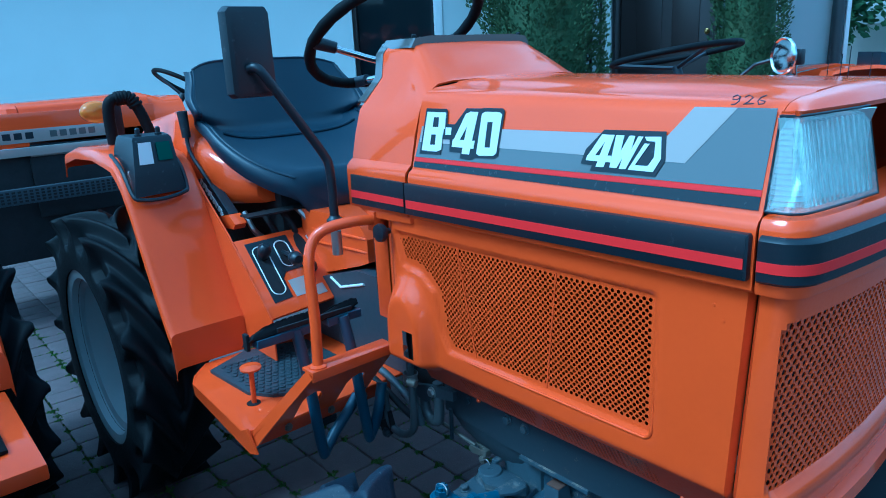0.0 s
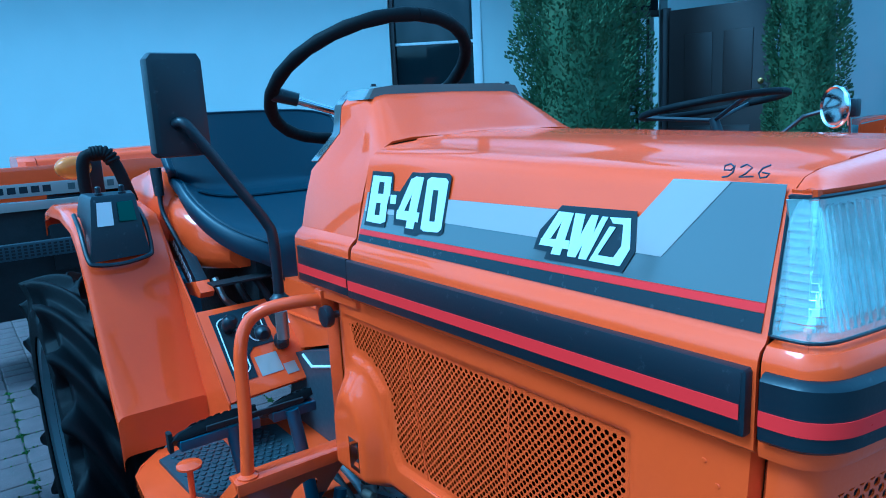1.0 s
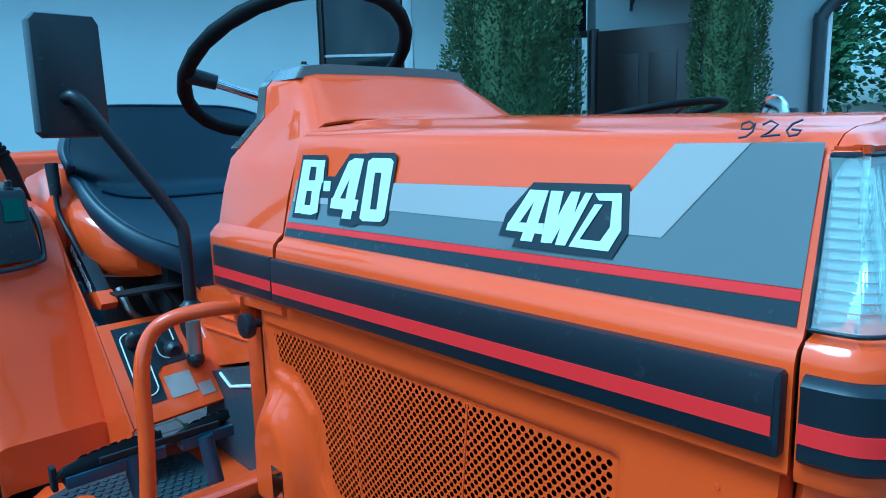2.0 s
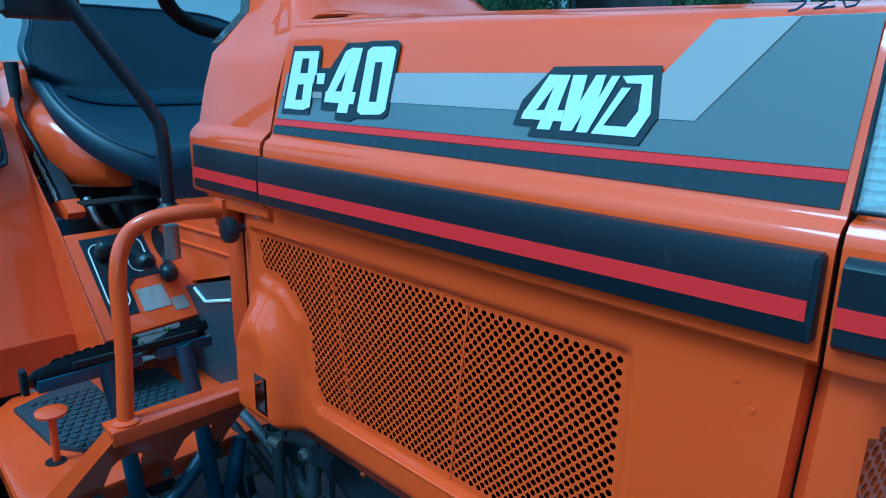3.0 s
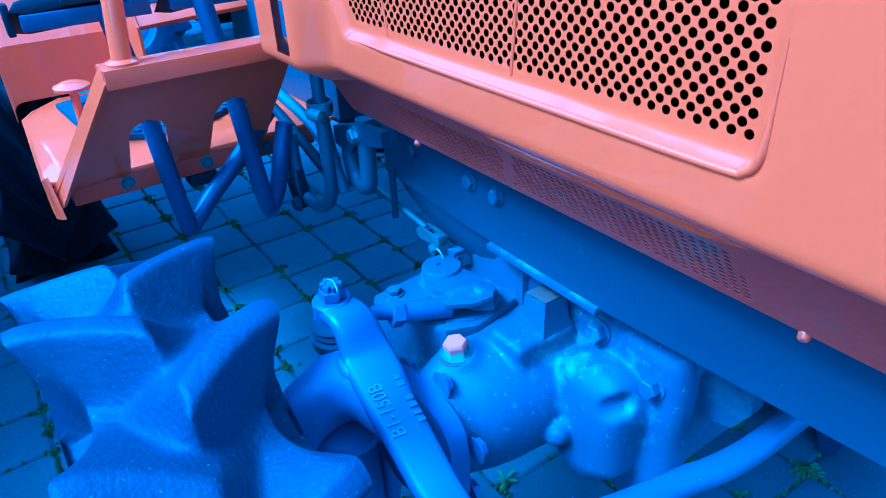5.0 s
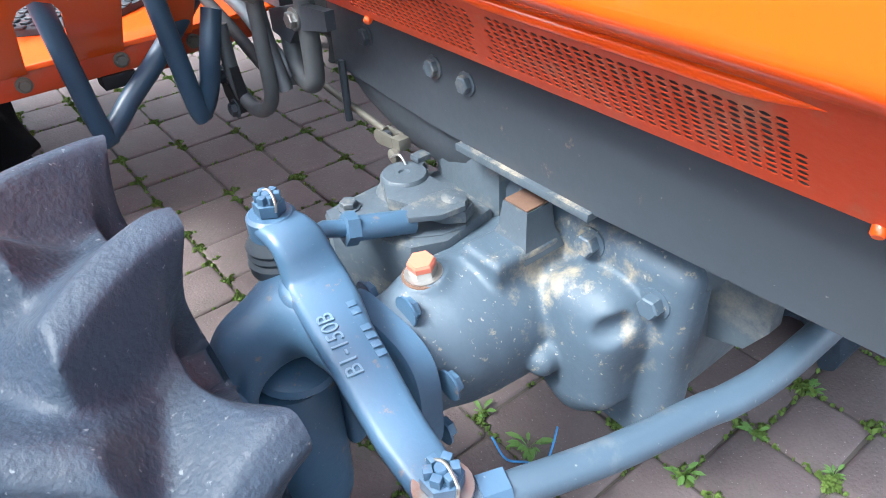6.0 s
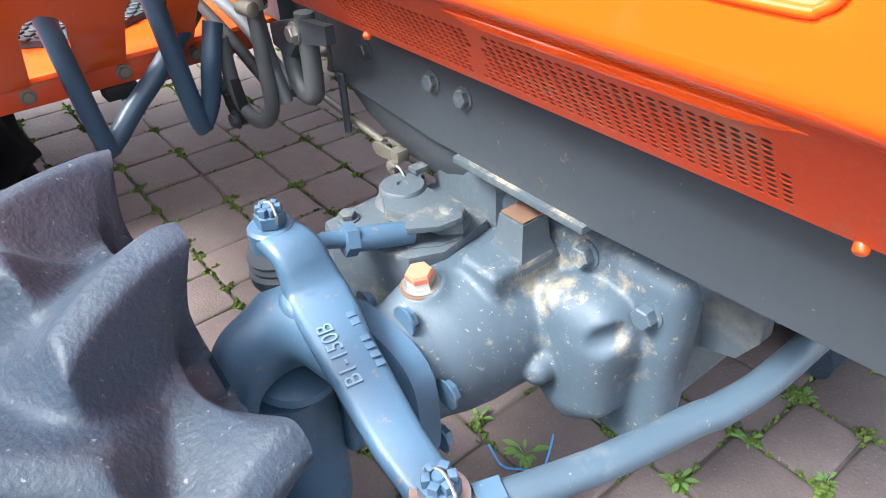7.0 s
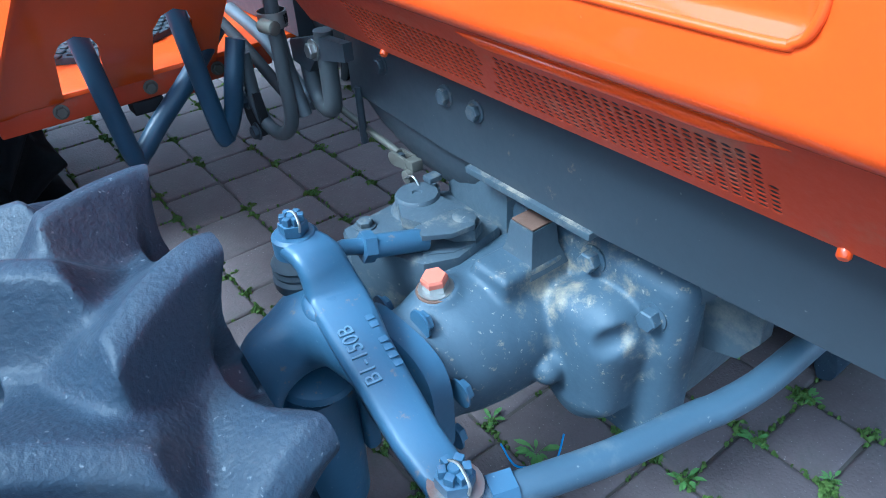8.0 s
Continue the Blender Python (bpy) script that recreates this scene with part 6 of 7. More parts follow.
def plain_tractor(m, label, low=ORANGE, wheel_z=1.285, wheel_r=0.2, wheel_tilt=-32, front_y=0.46, parts=("seat", "fender", "step")):
    t = thing("tractor", label, "tractor", "parked tractors", m)
    foot = 0.6 if low is ORANGE else 0.95
    part("hood", sheet([hood_section(x) for x in (-0.262, 0.1, 0.371)], -0.004), ORANGE, t)
    part("nose", loft([[(x, y * k, z) for y, z in ((-0.29, foot), (-0.29, 1.03), (-0.25, 1.15), (-0.2, 1.17), (0.2, 1.17), (0.25, 1.15), (0.29, 1.03), (0.29, foot))] for x, k in ((0.375, 1.0), (0.42, 0.98), (0.45, 0.85))]), ORANGE, t)
    for s in (-1, 1):
        p = part("side_panel", box((-0.35, min(s * 0.262, s * 0.276), 0.6), (0.366, max(s * 0.262, s * 0.276), 0.944), 0.004), low, t)
        part("vent", box((-0.25, min(s * 0.277, s * 0.279), 0.7), (0.23, max(s * 0.277, s * 0.279), 0.89), 0.001), DARK, p)
        part("trim_strip", box((-0.262, min(s * 0.2915, s * 0.298), 0.958), (0.36, max(s * 0.2915, s * 0.298), 1.016), 0.002), BLACK_TRIM, p)
        part("pale_stripe", box((-0.26, min(s * 0.2775, s * 0.281), 0.91), (0.36, max(s * 0.2775, s * 0.281), 0.94), 0.001), PALE_DECAL, p)
        part("chassis_rail", box((-0.5, min(s * 0.135, s * 0.15), 0.44), (0.44, max(s * 0.135, s * 0.15), 0.6), 0.002), CHASSIS, t)
        fr = part("fender", sheet([[(x, s * y, z - dz) for y, dz in ((0.562, 0.03), (0.555, 0.003), (0.42, 0), (0.293, 0.003), (0.287, 0.03))] for x, z in FENDER], 0.004), low, t, sharp=30)
        part("fender_wall", prism([(-1.74, 0.95), (-1.4, 1.02), (-1.24, 1.0), (-0.972, 0.585), (-0.966, 0.49), (-1.74, 0.6)], lambda u, v, w, q=s: (u, q * (0.285 + w), v), 0.006), low, fr, smooth=False)
        st = part("step", box((-0.95, min(s * 0.2, s * 0.54), 0.455), (-0.5, max(s * 0.2, s * 0.54), 0.49), 0.006), low, t)
        part("rubber_mat", box((-0.9, min(s * 0.25, s * 0.49), 0.491), (-0.6, max(s * 0.25, s * 0.49), 0.5), 0.003), RUBBER_DARK, st)
        wheel("rear_wheel", REAR_TYRE, REAR_RIM[s > 0], (-1.40, s * 0.53, 0.42), 7, t, "")
        wheel("front_wheel", FRONT_TYRE, FRONT_RIM[s > 0], (-0.08, s * front_y, 0.284), 5, t, "")
    part("cowl", loft([[(x, y, z) for y, z in ((-0.29, foot + 0.02), (-0.29, 1.03), (-0.22, z1 - 0.03), (-0.17, z1), (0.17, z1), (0.22, z1 - 0.03), (0.29, 1.03), (0.29, foot + 0.02))] for x, z1 in ((-0.267, 1.18), (-0.37, min(1.24, wheel_z - 0.05)), (-0.46, min(1.25, wheel_z - 0.04)))]), ORANGE, t)
    part("body", box((-1.5, -0.24, 0.35), (0.1, 0.24, 0.62), 0.03), DARK, t)
    part("seat", loft([[(x, y, z) for y, z in ((-0.2, z0), (-0.24, z0 + 0.05), (-0.22, z1), (0.22, z1), (0.24, z0 + 0.05), (0.2, z0))] for x, z0, z1 in ((-0.85, 0.82, 0.9), (-1.15, 0.82, 0.9), (-1.17, 0.82, 1.1), (-1.25, 0.86, 1.12))]), VINYL, t)
    part("seat_base", box((-1.4, -0.2, 0.5), (-0.95, 0.2, 0.83), 0.01), DARK, t)
    wm = pose(-0.585, 0.0, wheel_z, 0, wheel_tilt, 0)
    w = part("steering_wheel", tube([wm @ Vector((wheel_r * math.cos(2 * math.pi * k / 40), wheel_r * math.sin(2 * math.pi * k / 40), 0)) for k in range(41)], 0.0135, 10), RUBBER_DARK, t)
    for a in (90, 210, 330):
        d = Vector((math.cos(radians(a)), math.sin(radians(a)), 0))
        part("spoke", tube([wm @ Vector((0, 0, -0.06)), wm @ (d * wheel_r)], 0.009, 8), BLACK_TRIM, w)
    part("column", tube([wm @ Vector((0, 0, -0.05)), (-0.44, 0, 1.0)], 0.02, 10), BLACK_TRIM, t)
    return t


tr_b = plain_tractor(pose(-0.22, -1.42, 0), "orange tractor parked alongside, seen at its mudguard", front_y=0.36)
tr_c = plain_tractor(pose(-0.235, 1.40, 0) @ Matrix.Scale(0.86, 4), "smaller orange tractor parked alongside with a wide steering wheel", wheel_z=1.397, wheel_r=0.273, wheel_tilt=-9)
cm = part("round_mirror", lathe([(0.0, 0.0), (0.05, 0.001), (0.06, 0.003), (0.066, -0.002), (0.07, 0.004), (0.068, 0.012), (0.03, 0.025), (0, 0.03)], aim((-0.0686, -0.1167, 1.376), (0.5, 0.86, 0)), 32), CHROME, tr_c, "round chrome mirror")
part("mirror_clamp", box((-0.035, -0.11, 1.341), (0.0, -0.07, 1.402), 0.01), BLACK_TRIM, cm)
part("mirror_rod", tube([(-0.03, -0.09, 1.361), (-0.015, -0.07, 1.1)], 0.007, 8), CHROME, cm)
part("lever", tube([(-0.45, 0.1, 1.2), (-0.3, 0.16, 1.34), (-0.2, 0.2, 1.37)], 0.008, 8), BLACK_TRIM, tr_c)
for k, x in enumerate((-0.06, -0.01, 0.02, 0.1)):
    part("aerial_rod", tube([(x, 0.3, 1.1), (x + 0.005, 0.3, 1.4 - 0.03 * (k % 2))], 0.002, 6), BLACK_TRIM, tr_c)
tr_a = plain_tractor(pose(-3.52, 0.0, -0.06, 0, 0, -90), "orange tractor with a pale side stripe parked crosswise behind", DARK, wheel_z=1.2)
sign = part("side_badge", box((0.0, 0.2985, 0.985), (0.65, 0.302, 1.05), 0.001), PALE_DECAL, tr_a, "pale badge plate with plain marks")
part("bonnet_side", box((-0.27, 0.28, 0.966), (1.0, 0.298, 1.13), 0.006), ORANGE, tr_a, "orange bonnet side")
for k in range(6):
    part("badge_bar", box((0.585 - 0.05 * k, 0.302, 1.003), (0.62 - 0.05 * k, 0.3035, 1.035)), DARK_DECAL, sign)
for k in range(5):
    part("badge_bar", box((0.228 - 0.045 * k, 0.302, 1.003), (0.26 - 0.045 * k, 0.3035, 1.035)), GREY_DECAL, sign)
part("pale_strip", box((-0.2, 0.28, 0.918), (1.0, 0.303, 0.964), 0.004), PALE_DECAL, tr_a, "pale grey lower strip")
board = part("footboard", box((-0.02, 0.43, 0.71), (1.0, 0.47, 0.785), 0.004), CHASSIS, tr_a, "grey mesh footboard")
for k in range(40):
    for q in range(4):
        part("mesh_gap", box((0.965 - 0.025 * k, 0.4705, 0.72 + 0.015 * q), (0.98 - 0.025 * k, 0.4715, 0.73 + 0.015 * q)), DARK, board)
# added dark volume: hides the bright wall and stands for shade below
part("dark_filler", box((-0.3, -0.25, 0.38), (0.95, 0.25, 0.93), 0.01), DARK, tr_a, "dark filler box added for the shade under the bonnet")
tr_d = plain_tractor(pose(-0.5, 6.5, 0, 0, 0, 40), "far orange tractor at the end of the yard", wheel_z=1.25)

# ---------------------------------------------------------------- building behind the row
WALL = pose(-4.40, 3.42, 0, 0, 0, 50.4)


def wall_piece(name, lo, hi, mat, label="", bevel=0.0):
    ob = part(name, box(lo, hi, bevel), mat, None, label, smooth=bool(bevel))
    ob.matrix_world = WALL
    return tagged(ob, kind="structure", category="wall")


def in_wall(name, lo, hi, mat, parent, label="", bevel=0.004):
    return part(name, box(lo, hi, bevel), mat, parent, label)


# front wall in pieces round the window and the door recess
wall_piece("wall_front", (-7.0, 0, -0.1), (-0.83, 0.3, 3.4), PLASTER, "white plastered house wall")
wall_piece("wall_under_window", (-0.83, 0, -0.1), (-0.03, 0.3, 1.05), PLASTER)
wall_piece("wall_over_window", (-0.83, 0, 2.75), (-0.03, 0.3, 3.4), PLASTER)
wall_piece("wall_pier", (-0.03, 0, -0.1), (1.05, 0.3, 3.4), PLASTER, "white plastered pier")
wall_piece("wall_over_door", (1.05, 0.0, 2.7), (1.7, 0.3, 3.4), PLASTER)
wall_piece("wall_reveal", (1.05, 0.3, -0.1), (1.15, 0.9, 3.4), PLASTER_WARM)
wall_piece("wall_beside_door", (1.7, 0.0, -0.1), (3.86, 0.3, 3.4), PLASTER, "white plastered wall beside the door")
wall_piece("wall_recess", (1.05, 0.9, -0.1), (1.8, 1.1, 3.4), PLASTER_WARM)
wall_piece("wall_side", (3.71, 0.3, -0.1), (3.86, 6.0, 3.4), PLASTER)
wall_piece("wall_rear", (-7.0, 6.0, -0.1), (3.86, 6.2, 3.4), PLASTER)
win = tagged(thing("window_1", "dark window with a white frame", "window", m=WALL), kind="structure")
in_wall("window_frame", (-0.06, -0.01, 1.05), (0.02, 0.12, 2.75), WHITE_PVC, win, "white frame post")
in_wall("window_frame", (-0.83, 0.05, 1.05), (-0.79, 0.12, 2.75), DOOR_BROWN, win)
in_wall("pane", (-0.79, 0.09, 1.05), (-0.06, 0.1, 2.75), PANE, win, "dark glass pane", 0.001)
in_wall("window_rail", (-0.79, 0.07, 1.86), (-0.06, 0.11, 1.885), WHITE_PVC, win)
in_wall("window_sill", (-0.86, -0.05, 1.02), (0.04, 0.05, 1.05), WHITE_PVC, win)
# no room is built: a dark slab gives the gloom behind the pane
wall_piece("dark_slab_behind_window", (-0.9, 0.7, 0.5), (0.0, 0.75, 2.9), DOOR_BROWN, "dark slab added behind the window for the unlit interior")
door = tagged(thing("door_1", "dark brown panelled house door standing open", "door", m=WALL), kind="structure")
DM = pose(1.73, -0.02, 0.0, 0, 0, -34)
leaf = part("door_leaf", box((0, -0.05, 0.02), (0.86, 0, 2.02), 0.006, None, DM), DOOR_BROWN, door, "dark brown door leaf")
for u in (0.14, 0.47):
    for z0, z1 in ((1.2, 1.8), (0.25, 1.0)):
        part("door_panel", box((u, -0.058, z0), (u + 0.24, -0.049, z1), 0.008, None, DM), DOOR_BROWN, door)
part("door_knob", lathe([(0.024, 0), (0.024, 0.012), (0.012, 0.02), (0.016, 0.04), (0.012, 0.05), (0, 0.052)], DM @ aim((0.78, -0.05, 1.36), (0, -1, 0)), 20), BRASS, door, "brass door knob")
in_wall("door_frame", (1.66, -0.01, 0), (1.73, 0.1, 2.05), DOOR_BROWN, door)
in_wall("transom_frame", (1.15, 0.3, 2.02), (1.72, 0.36, 2.08), DOOR_BROWN, door)
in_wall("transom_pane", (1.15, 0.34, 2.08), (1.7, 0.35, 2.7), PANE, door, "transom glass", 0.001)
in_wall("inner_door", (1.2, 0.5, 0), (1.66, 0.55, 2.02), DOOR_BROWN, door)
in_wall("white_post", (1.52, 0.28, 0), (1.58, 0.33, 2.0), WHITE_PVC, door, "pale inner door edge")
for k in range(14):
    in_wall("blind_slat", (1.24, 0.46, 0.9 + 0.07 * k), (1.52, 0.48, 0.93 + 0.07 * k), WHITE_PVC, door, "", 0.002)
canopy = tagged(thing("canopy", "small dark canopy on a black bracket over the door", "canopy", m=WALL), kind="structure")
part("canopy_sheet", sheet([[(1.95, -0.0, 2.62), (3.1, -0.0, 2.62)], [(1.95, -0.5, 2.52), (3.1, -0.5, 2.52)], [(1.95, -0.85, 2.36), (3.1, -0.85, 2.36)]], 0.012), PIPE_GREY, canopy)
for u in (2.02, 3.0):
    part("bracket", tube([(u, -0.02, 2.2), (u, -0.02, 2.6), (u, -0.6, 2.47), (u, -0.3, 2.42), (u, -0.02, 2.25)], 0.015, 8), BLACK_TRIM, canopy)
pipe = tagged(thing("downpipe", "dark grey rainwater downpipe at the house corner", "pipe", m=WALL), kind="structure")
part("pipe", tube(smooth_path([(3.76, -0.08, 0), (3.76, -0.08, 1.9), (3.78, -0.08, 2.1), (3.91, -0.1, 2.25), (4.26, -0.3, 2.4)]), 0.055, 14), PIPE_GREY, pipe)
part("pale_edge", box((3.83, -0.1, 0), (3.87, -0.02, 2.15), 0.004), WHITE_PVC, pipe, "pale corner edge")
eave = part("eaves", sheet([[(-7.2, -0.4, 3.15), (4.7, -0.4, 2.62)], [(-7.2, 0.4, 3.4), (4.7, 0.4, 2.95)], [(-7.2, 3.5, 5.2), (4.7, 3.5, 4.8)]], 0.08), ROOF, None, "grey roof with overhanging eaves", smooth=False)
eave.matrix_world = WALL
tagged(eave, kind="structure", category="roof")
plate_w = part("wall_plate", box((3.17, -0.02, 0.2), (3.24, 0.0, 1.95), 0.003), WHITE_PVC, None, "pale board on the wall")
plate_w.matrix_world = WALL
tagged(plate_w, kind="structure", category="board")


def foliage(name, m, shape, count, size, mat, label, trunk, seed, group="", core=None):
    """shape(rng) -> a point of the crown and its outward direction."""
    rng = random.Random(seed)
    t = thing(name, label, "tree", group, m)
    verts, faces = [], []
    for _ in range(count):
        p, out = shape(rng)
        out = (out + Vector((rng.uniform(-.6, .6), rng.uniform(-.6, .6), rng.uniform(-.1, .9)))).normalized()
        side = out.cross(Vector((rng.uniform(-1, 1), rng.uniform(-1, 1), rng.uniform(-1, 1)))).normalized()
        s = size * rng.uniform(0.6, 1.4)
        k = len(verts)
        verts += [p - side * s * 0.12, p + out * s * 0.5 - side * s * 0.38, p + out * s * 1.1, p + out * s * 0.45 + side * s * 0.36, p + side * s * 0.12]
        faces.append((k, k + 1, k + 2, k + 3, k + 4))
    mesh_ob("crown", verts, faces, mat, t, "", smooth=False)
    if core:
        part("inner_growth", loft([[(core(z) * math.cos(a) * (1 + 0.1 * math.sin(3 * a + 9 * z)), core(z) * math.sin(a) * (1 + 0.1 * math.sin(3 * a + 9 * z)), z0) for a in [k * math.pi / 12 for k in range(24)]]
                                   for z, z0 in [(k / 14, 0.12 + k / 14 * (trunk * 1.65)) for k in range(15)]]), mat, t)
    part("trunk", tube([(0, 0, 0), (0.01, 0, trunk * 0.5), (0, 0.01, trunk)], [0.06, 0.045, 0.015], 10), BARK, t)
    return t


def girth(z, r):
    return r * (0.55 + 0.45 * math.sin(math.pi * min(1, z * 1.15 + 0.25))) * (1 - 0.7 * z ** 4)


def thuja(h, r):
    def shape(rng):
        z = rng.random() ** 0.8
        a = rng.uniform(0, 2 * math.pi)
        lump = 1 + 0.10 * math.sin(3 * a + z * 9) + 0.42 * noise.noise(Vector((2.6 * math.cos(a), 2.6 * math.sin(a), z * h * 2.6)))
        rad = girth(z, r) * lump * rng.uniform(0.8, 1.0)
        return Vector((rad * math.cos(a), rad * math.sin(a), 0.1 + z * h)), Vector((math.cos(a), math.sin(a), 0.6))
    return shape


foliage("thuja", WALL @ pose(0.82, -0.75, 0), thuja(4.6, 0.5), 72000, 0.024, LEAF, "dense green conifer shrub against the house wall", 2.6, 3, "shrubs by the door", lambda z: 0.7 * girth(z, 0.5))
foliage("thuja", WALL @ pose(2.6, -0.72, 0), thuja(4.4, 0.3), 44000, 0.022, LEAF, "slim green conifer shrub beside the open door", 2.6, 5, "shrubs by the door", lambda z: 0.7 * girth(z, 0.3))


def crown(rx, rz, z0):
    def shape(rng):
        a, b = rng.uniform(0, 2 * math.pi), math.acos(rng.uniform(-1, 1))
        lump = 1 + 0.2 * math.sin(3 * a + 2 * b) + 0.15 * math.sin(5 * a - 3 * b)
        k = rng.uniform(0.5, 1) ** 0.5 * lump
        n = Vector((math.sin(b) * math.cos(a), math.sin(b) * math.sin(a), math.cos(b)))
        return Vector((n.x * rx * k, n.y * rx * k, z0 + n.z * rz * k)), n
    return shape


for k, (u, w, rx, rz, z0) in enumerate(((6.6, 6.5, 1.3, 1.6, 2.6), (9.0, 10.0, 2.4, 2.6, 4.0), (13.5, 9.0, 2.4, 2.4, 3.2))):
    foliage("tree", WALL @ pose(u, w, 0), crown(rx, rz, z0), 9000, 0.13, LEAF_FAR, "leafy green tree beyond the house corner", z0, 20 + k, "far trees")
# walls out of view, added to cut low sky light and darken reflections
for name, lo, hi in (("unseen_wall_side", (-26, -11.6, -0.1), (9, -11.2, 2.4)), ("unseen_wall_end", (8.6, -11.2, -0.1), (9, 3, 3.2))):
    tagged(part(name, box(lo, hi), UNSEEN_WALL, None, "plain wall out of view, added to darken low reflections", smooth=False), category="wall", kind="structure")
fence = part("boundary_wall", box((4.3, 11.5, -0.1), (30, 11.8, 1.6)), PLASTER_WARM, None, "low pale wall at the far end")
fence.matrix_world = WALL
tagged(fence, kind="structure", category="wall")

# ---------------------------------------------------------------- ground and paving
gm = bpy.data.meshes.new("ground")
gm.from_pydata([(-300, -300, -0.006), (300, -300, -0.006), (300, 300, -0.006), (-300, 300, -0.006)], [], [(0, 1, 2, 3)])
gm.materials.append(SAND)
ground = tagged(new("ground", gm), "sandy bed with earth between the paving stones", "ground", kind="structure")
paving = tagged(new("pavement"), "reddish-brown concrete block paving with mossy joints", "paving", kind="structure")


def stone_shape(length, width, corner=0.009):
    a, b = length / 2, width / 2
    plan = [(-a + corner, -b), (a - corner, -b), (a, -b + corner), (a, b - corner), (a - corner, b), (-a + corner, b), (-a, b - corner), (-a, -b + corner)]
    rings = [[(x, y, -0.05) for x, y in plan], [(x, y, -0.005) for x, y in plan], [(x * (1 - 0.005 / length), y * (1 - 0.005 / width), -0.0012) for x, y in plan], [(x * (1 - 0.013 / length), y * (1 - 0.013 / width), 0.0) for x, y in plan]]
    verts = [v for r in rings for v in r]
    faces = [(8 * q + k, 8 * q + (k + 1) % 8, 8 * q + 8 + (k + 1) % 8, 8 * q + 8 + k) for q in range(3) for k in range(8)] + [tuple(range(24, 32))]
    return verts, faces


rng = random.Random(11)
LINES = [0.27 + 0.134 * k for k in range(0, 45)][::-1] + [0.145, 0.015, -0.125] + [-0.26 - 0.134 * k for k in range(0, 26)]
LENGTHS = (0.095, 0.125, 0.155, 0.185)
shapes = {}
far_v, far_f, joints = [], [], []
count = 0
for y1, y0 in zip(LINES, LINES[1:]):
    x = -8.0 - rng.uniform(0, 0.1)
    if abs(y0 - 0.145) < 1e-6:
        fixed = [-0.011, 0.124, 0.219]
    elif abs(y0 - 0.015) < 1e-6:
        fixed = [-0.011, 0.1]
    else:
        fixed = []
    while x < 2.6:
        length = rng.choice(LENGTHS)
        for f in fixed:
            if x + 0.07 < f < x + length + 0.07:
                length = f - x
        width = y1 - y0
        key = (round(length, 3), round(width, 3))
        if key not in shapes:
            v, f = stone_shape(length - 0.0032, width - 0.0032, 0.006)
            me = bpy.data.meshes.new("stone")
            me.from_pydata(v, [], f)
            me.polygons.foreach_set("use_smooth", [True] * len(me.polygons))
            me.set_sharp_from_angle(angle=radians(50))
            me.materials.append(STONE)
            shapes[key] = (me, v, f)
        me, v, f = shapes[key]
        cx, cy = x + length / 2, (y0 + y1) / 2
        dz, turn = rng.uniform(-0.003, 0.0), rng.uniform(-0.8, 0.8)
        joints.append((x, y0, y1, length))
        if -1.75 < cx < 0.5 and -0.3 < cy < 0.75 and count < 300:
            o = new("stone", me)
            o.parent = paving
            o.matrix_basis = pose(cx, cy, dz, rng.uniform(-0.7, 0.7), rng.uniform(-0.7, 0.7), turn)
            count += 1
        else:
            k = len(far_v)
            m = pose(cx, cy, dz, 0, 0, turn)
            far_v += [tuple(m @ Vector(p)) for p in v]
            far_f += [tuple(q + k for q in face) for face in f]
        x += length
mesh_ob("paving_field", far_v, far_f, STONE, paving, "", sharp=50, kind="stuff")

# moss in the joints
mv, mf = [], []
rng = random.Random(5)


def tuft(x, y, s):
    for _ in range(3):
        a = rng.uniform(0, 2 * math.pi)
        dx, dy = math.cos(a) * s, math.sin(a) * s
        k = len(mv)
        h = s * rng.uniform(0.15, 0.6)
        mv.extend([(x - dx, y - dy, -0.008), (x + dx, y + dy, -0.008), (x + dx * 0.6 + dy * 0.5, y + dy * 0.6 - dx * 0.5, h * 0.7), (x - dy * 0.3, y + dx * 0.3, h), (x - dx * 0.7 - dy * 0.2, y - dy * 0.7 + dx * 0.2, h * 0.6)])
        mf.append((k, k + 1, k + 2, k + 3, k + 4))


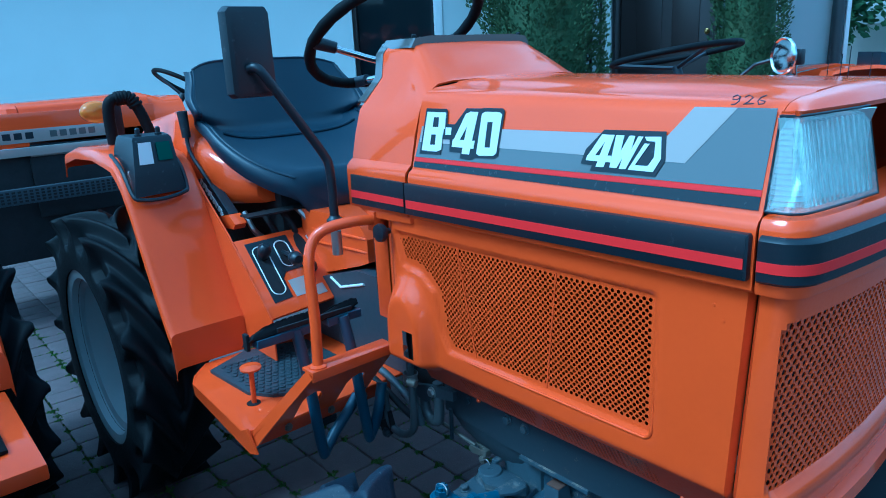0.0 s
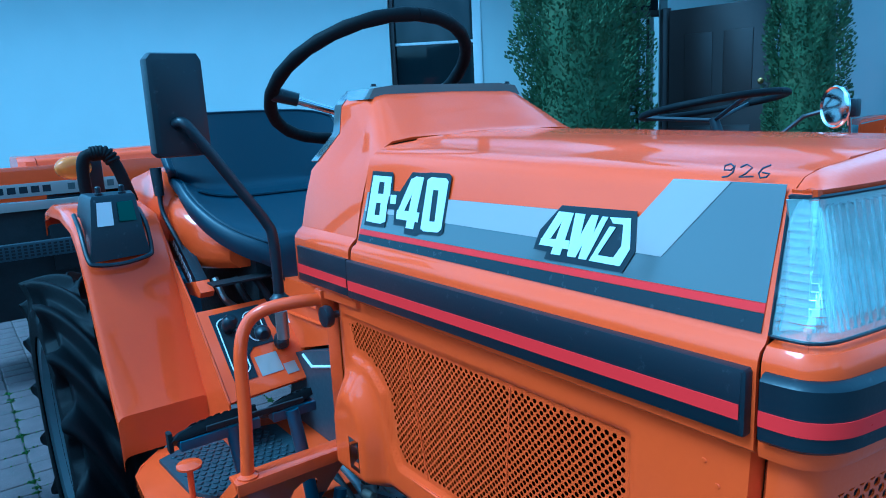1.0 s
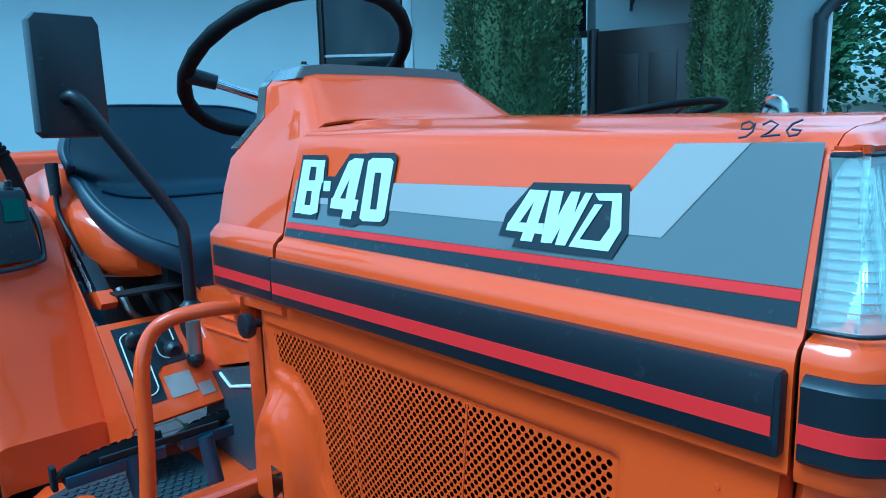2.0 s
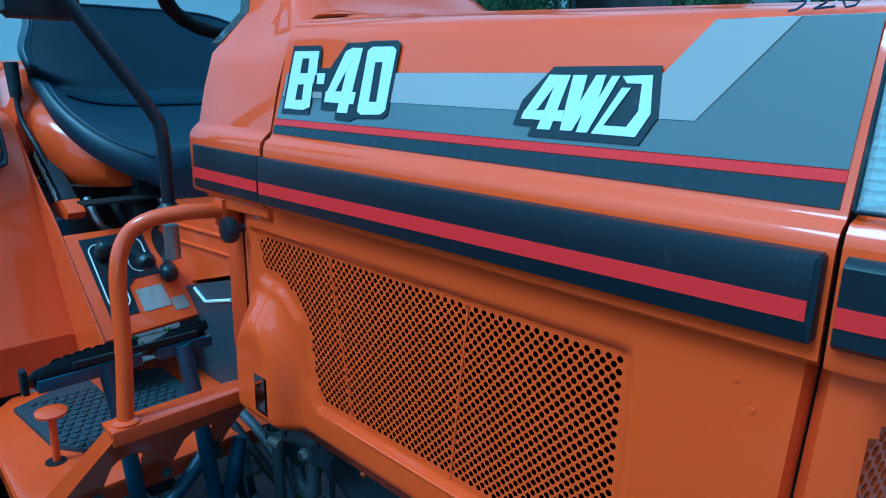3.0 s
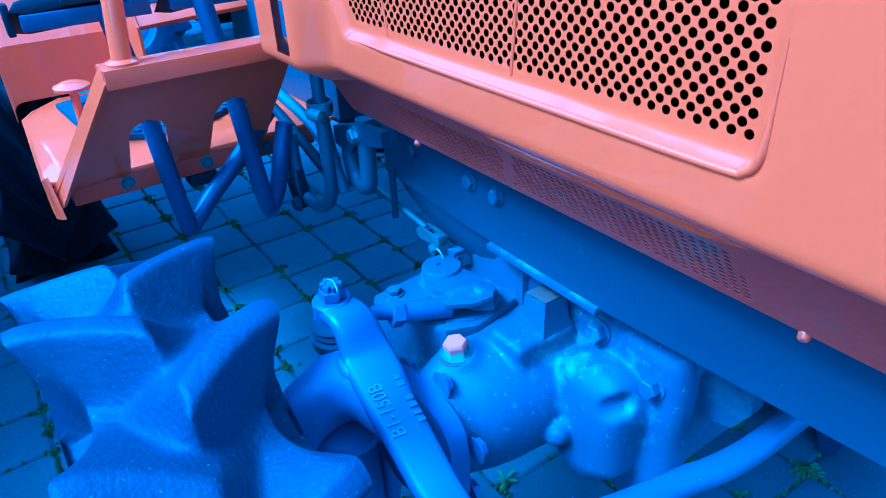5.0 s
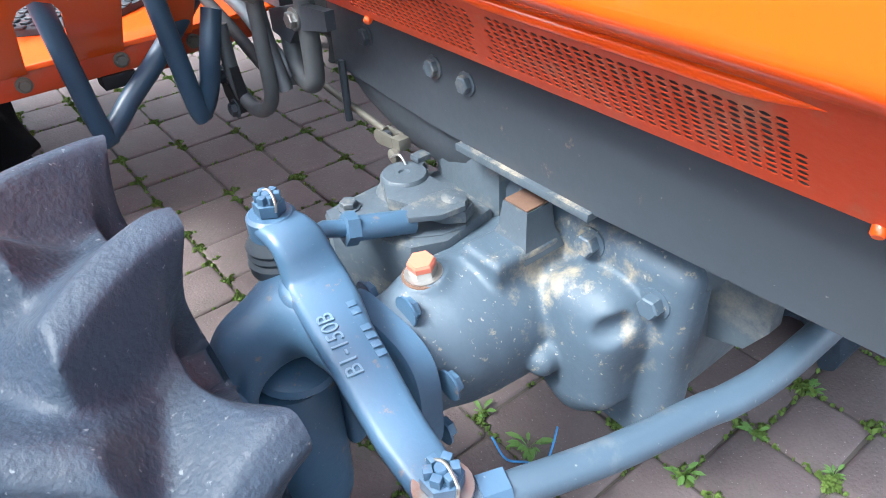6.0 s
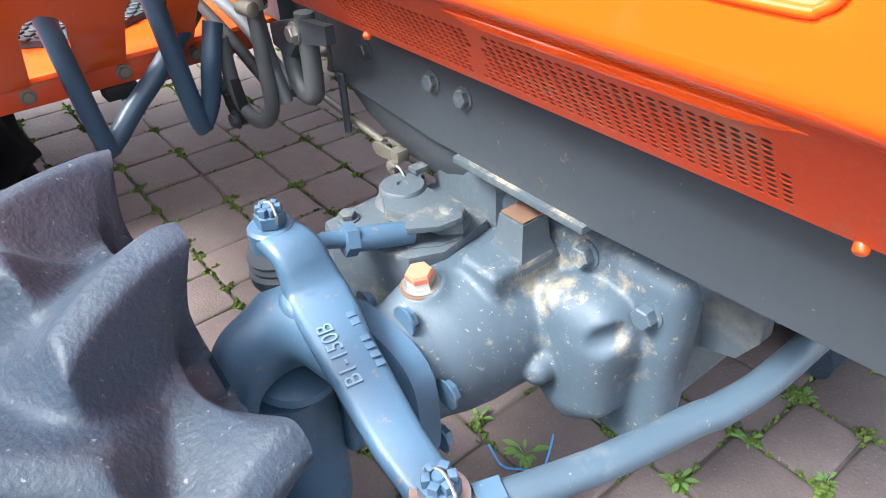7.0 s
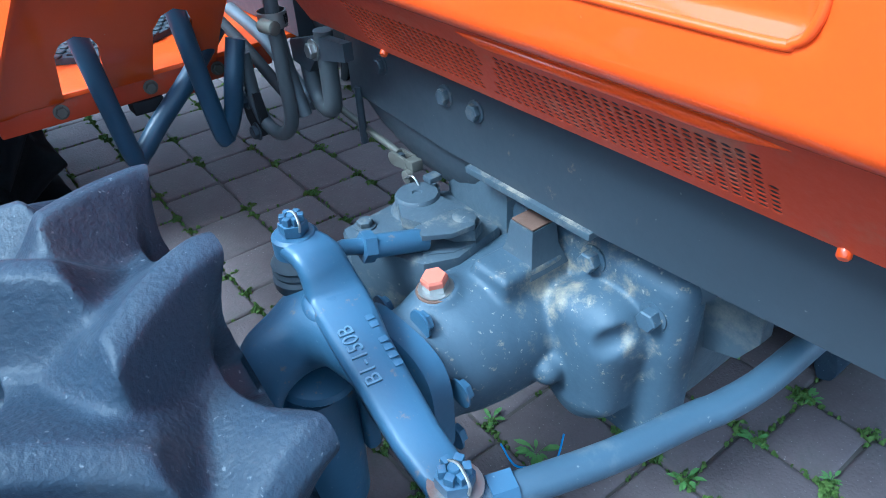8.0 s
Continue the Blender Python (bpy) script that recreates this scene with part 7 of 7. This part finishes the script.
for x, y0, y1, length in joints:
    if not (-3.2 < x < 0.8 and -0.9 < y1 < 1.6):
        continue
    heavy = min(1.0, noise.noise(Vector((x * 2.1, y0 * 2.1, 3.0))) * 0.7 + 0.62)
    if rng.random() < 0.45 + 0.5 * heavy:
        for _ in range(int(9 + 26 * heavy)):
            tuft(x + rng.gauss(0, 0.007), y0 + rng.gauss(0, 0.007) if rng.random() < 0.5 else y1 + rng.gauss(0, 0.008), rng.uniform(0.003, 0.008))
    for _ in range(int(26 * heavy * rng.random())):
        tuft(x + rng.uniform(0, length), y0 + rng.gauss(0, 0.0018), rng.uniform(0.002, 0.0045))
    for _ in range(int(18 * heavy * rng.random())):
        tuft(x + rng.gauss(0, 0.0018), rng.uniform(y0, y1), rng.uniform(0.002, 0.0045))
tagged(mesh_ob("moss", mv, mf, MOSS, None, "", smooth=False), "tufts of green moss in the paving joints", "moss", kind="stuff")


def weed(x, y, leaves, size, seed):
    r = random.Random(seed)
    t = thing("weed", "small leafy green weed growing from a paving joint", "weed", "weeds in the joints", pose(x, y, -0.006))
    for k in range(leaves):
        a = r.uniform(0, 2 * math.pi)
        d = Vector((math.cos(a), math.sin(a), 0))
        s = Vector((-d.y, d.x, 0))
        L, up = size * r.uniform(0.5, 1.1), r.uniform(0.3, 1.1)
        base = d * L * 0.35 + Vector((0, 0, L * up * 0.6))
        pts = [base, base + d * L * .25 + s * L * .14 + Vector((0, 0, L * .12)), base + d * L * .6 + s * L * .15 + Vector((0, 0, L * .14)), base + d * L * 0.9 + Vector((0, 0, L * .08)), base + d * L * .6 - s * L * .15 + Vector((0, 0, L * .14)), base + d * L * .25 - s * L * .14 + Vector((0, 0, L * .12))]
        mesh_ob("leaf", pts + [Vector((0, 0, 0)), base + Vector((0, 0, 0.001)), base + s * 0.0015], [(0, 1, 2, 3, 4, 5), (6, 7, 8)], WEED, t, "", smooth=False)
    return t


for k, (x, y, n, s) in enumerate(((-0.142, -0.11, 8, 0.03), (-0.06, -0.10, 13, 0.045), (0.098, 0.018, 12, 0.035), (0.121, 0.14, 9, 0.03), (-0.04, 0.265, 8, 0.03), (0.055, 0.155, 5, 0.024), (0.0, 0.10, 6, 0.022), (0.22, 0.16, 6, 0.025), (0.13, 0.27, 7, 0.03), (-0.02, 0.03, 5, 0.02))):
    weed(x, y, n + 4, s * 0.62, 40 + k)
string = part("twine", tube(smooth_path([(-0.10, -0.13, 0.002), (-0.06, -0.14, 0.004), (-0.03, -0.125, 0.012), (-0.005, -0.14, 0.003), (-0.02, -0.1, 0.03), (-0.03, -0.08, 0.05)]), 0.0016, 6), BLUE_STRING, None)
tagged(string, "scrap of blue twine on the paving", "twine")
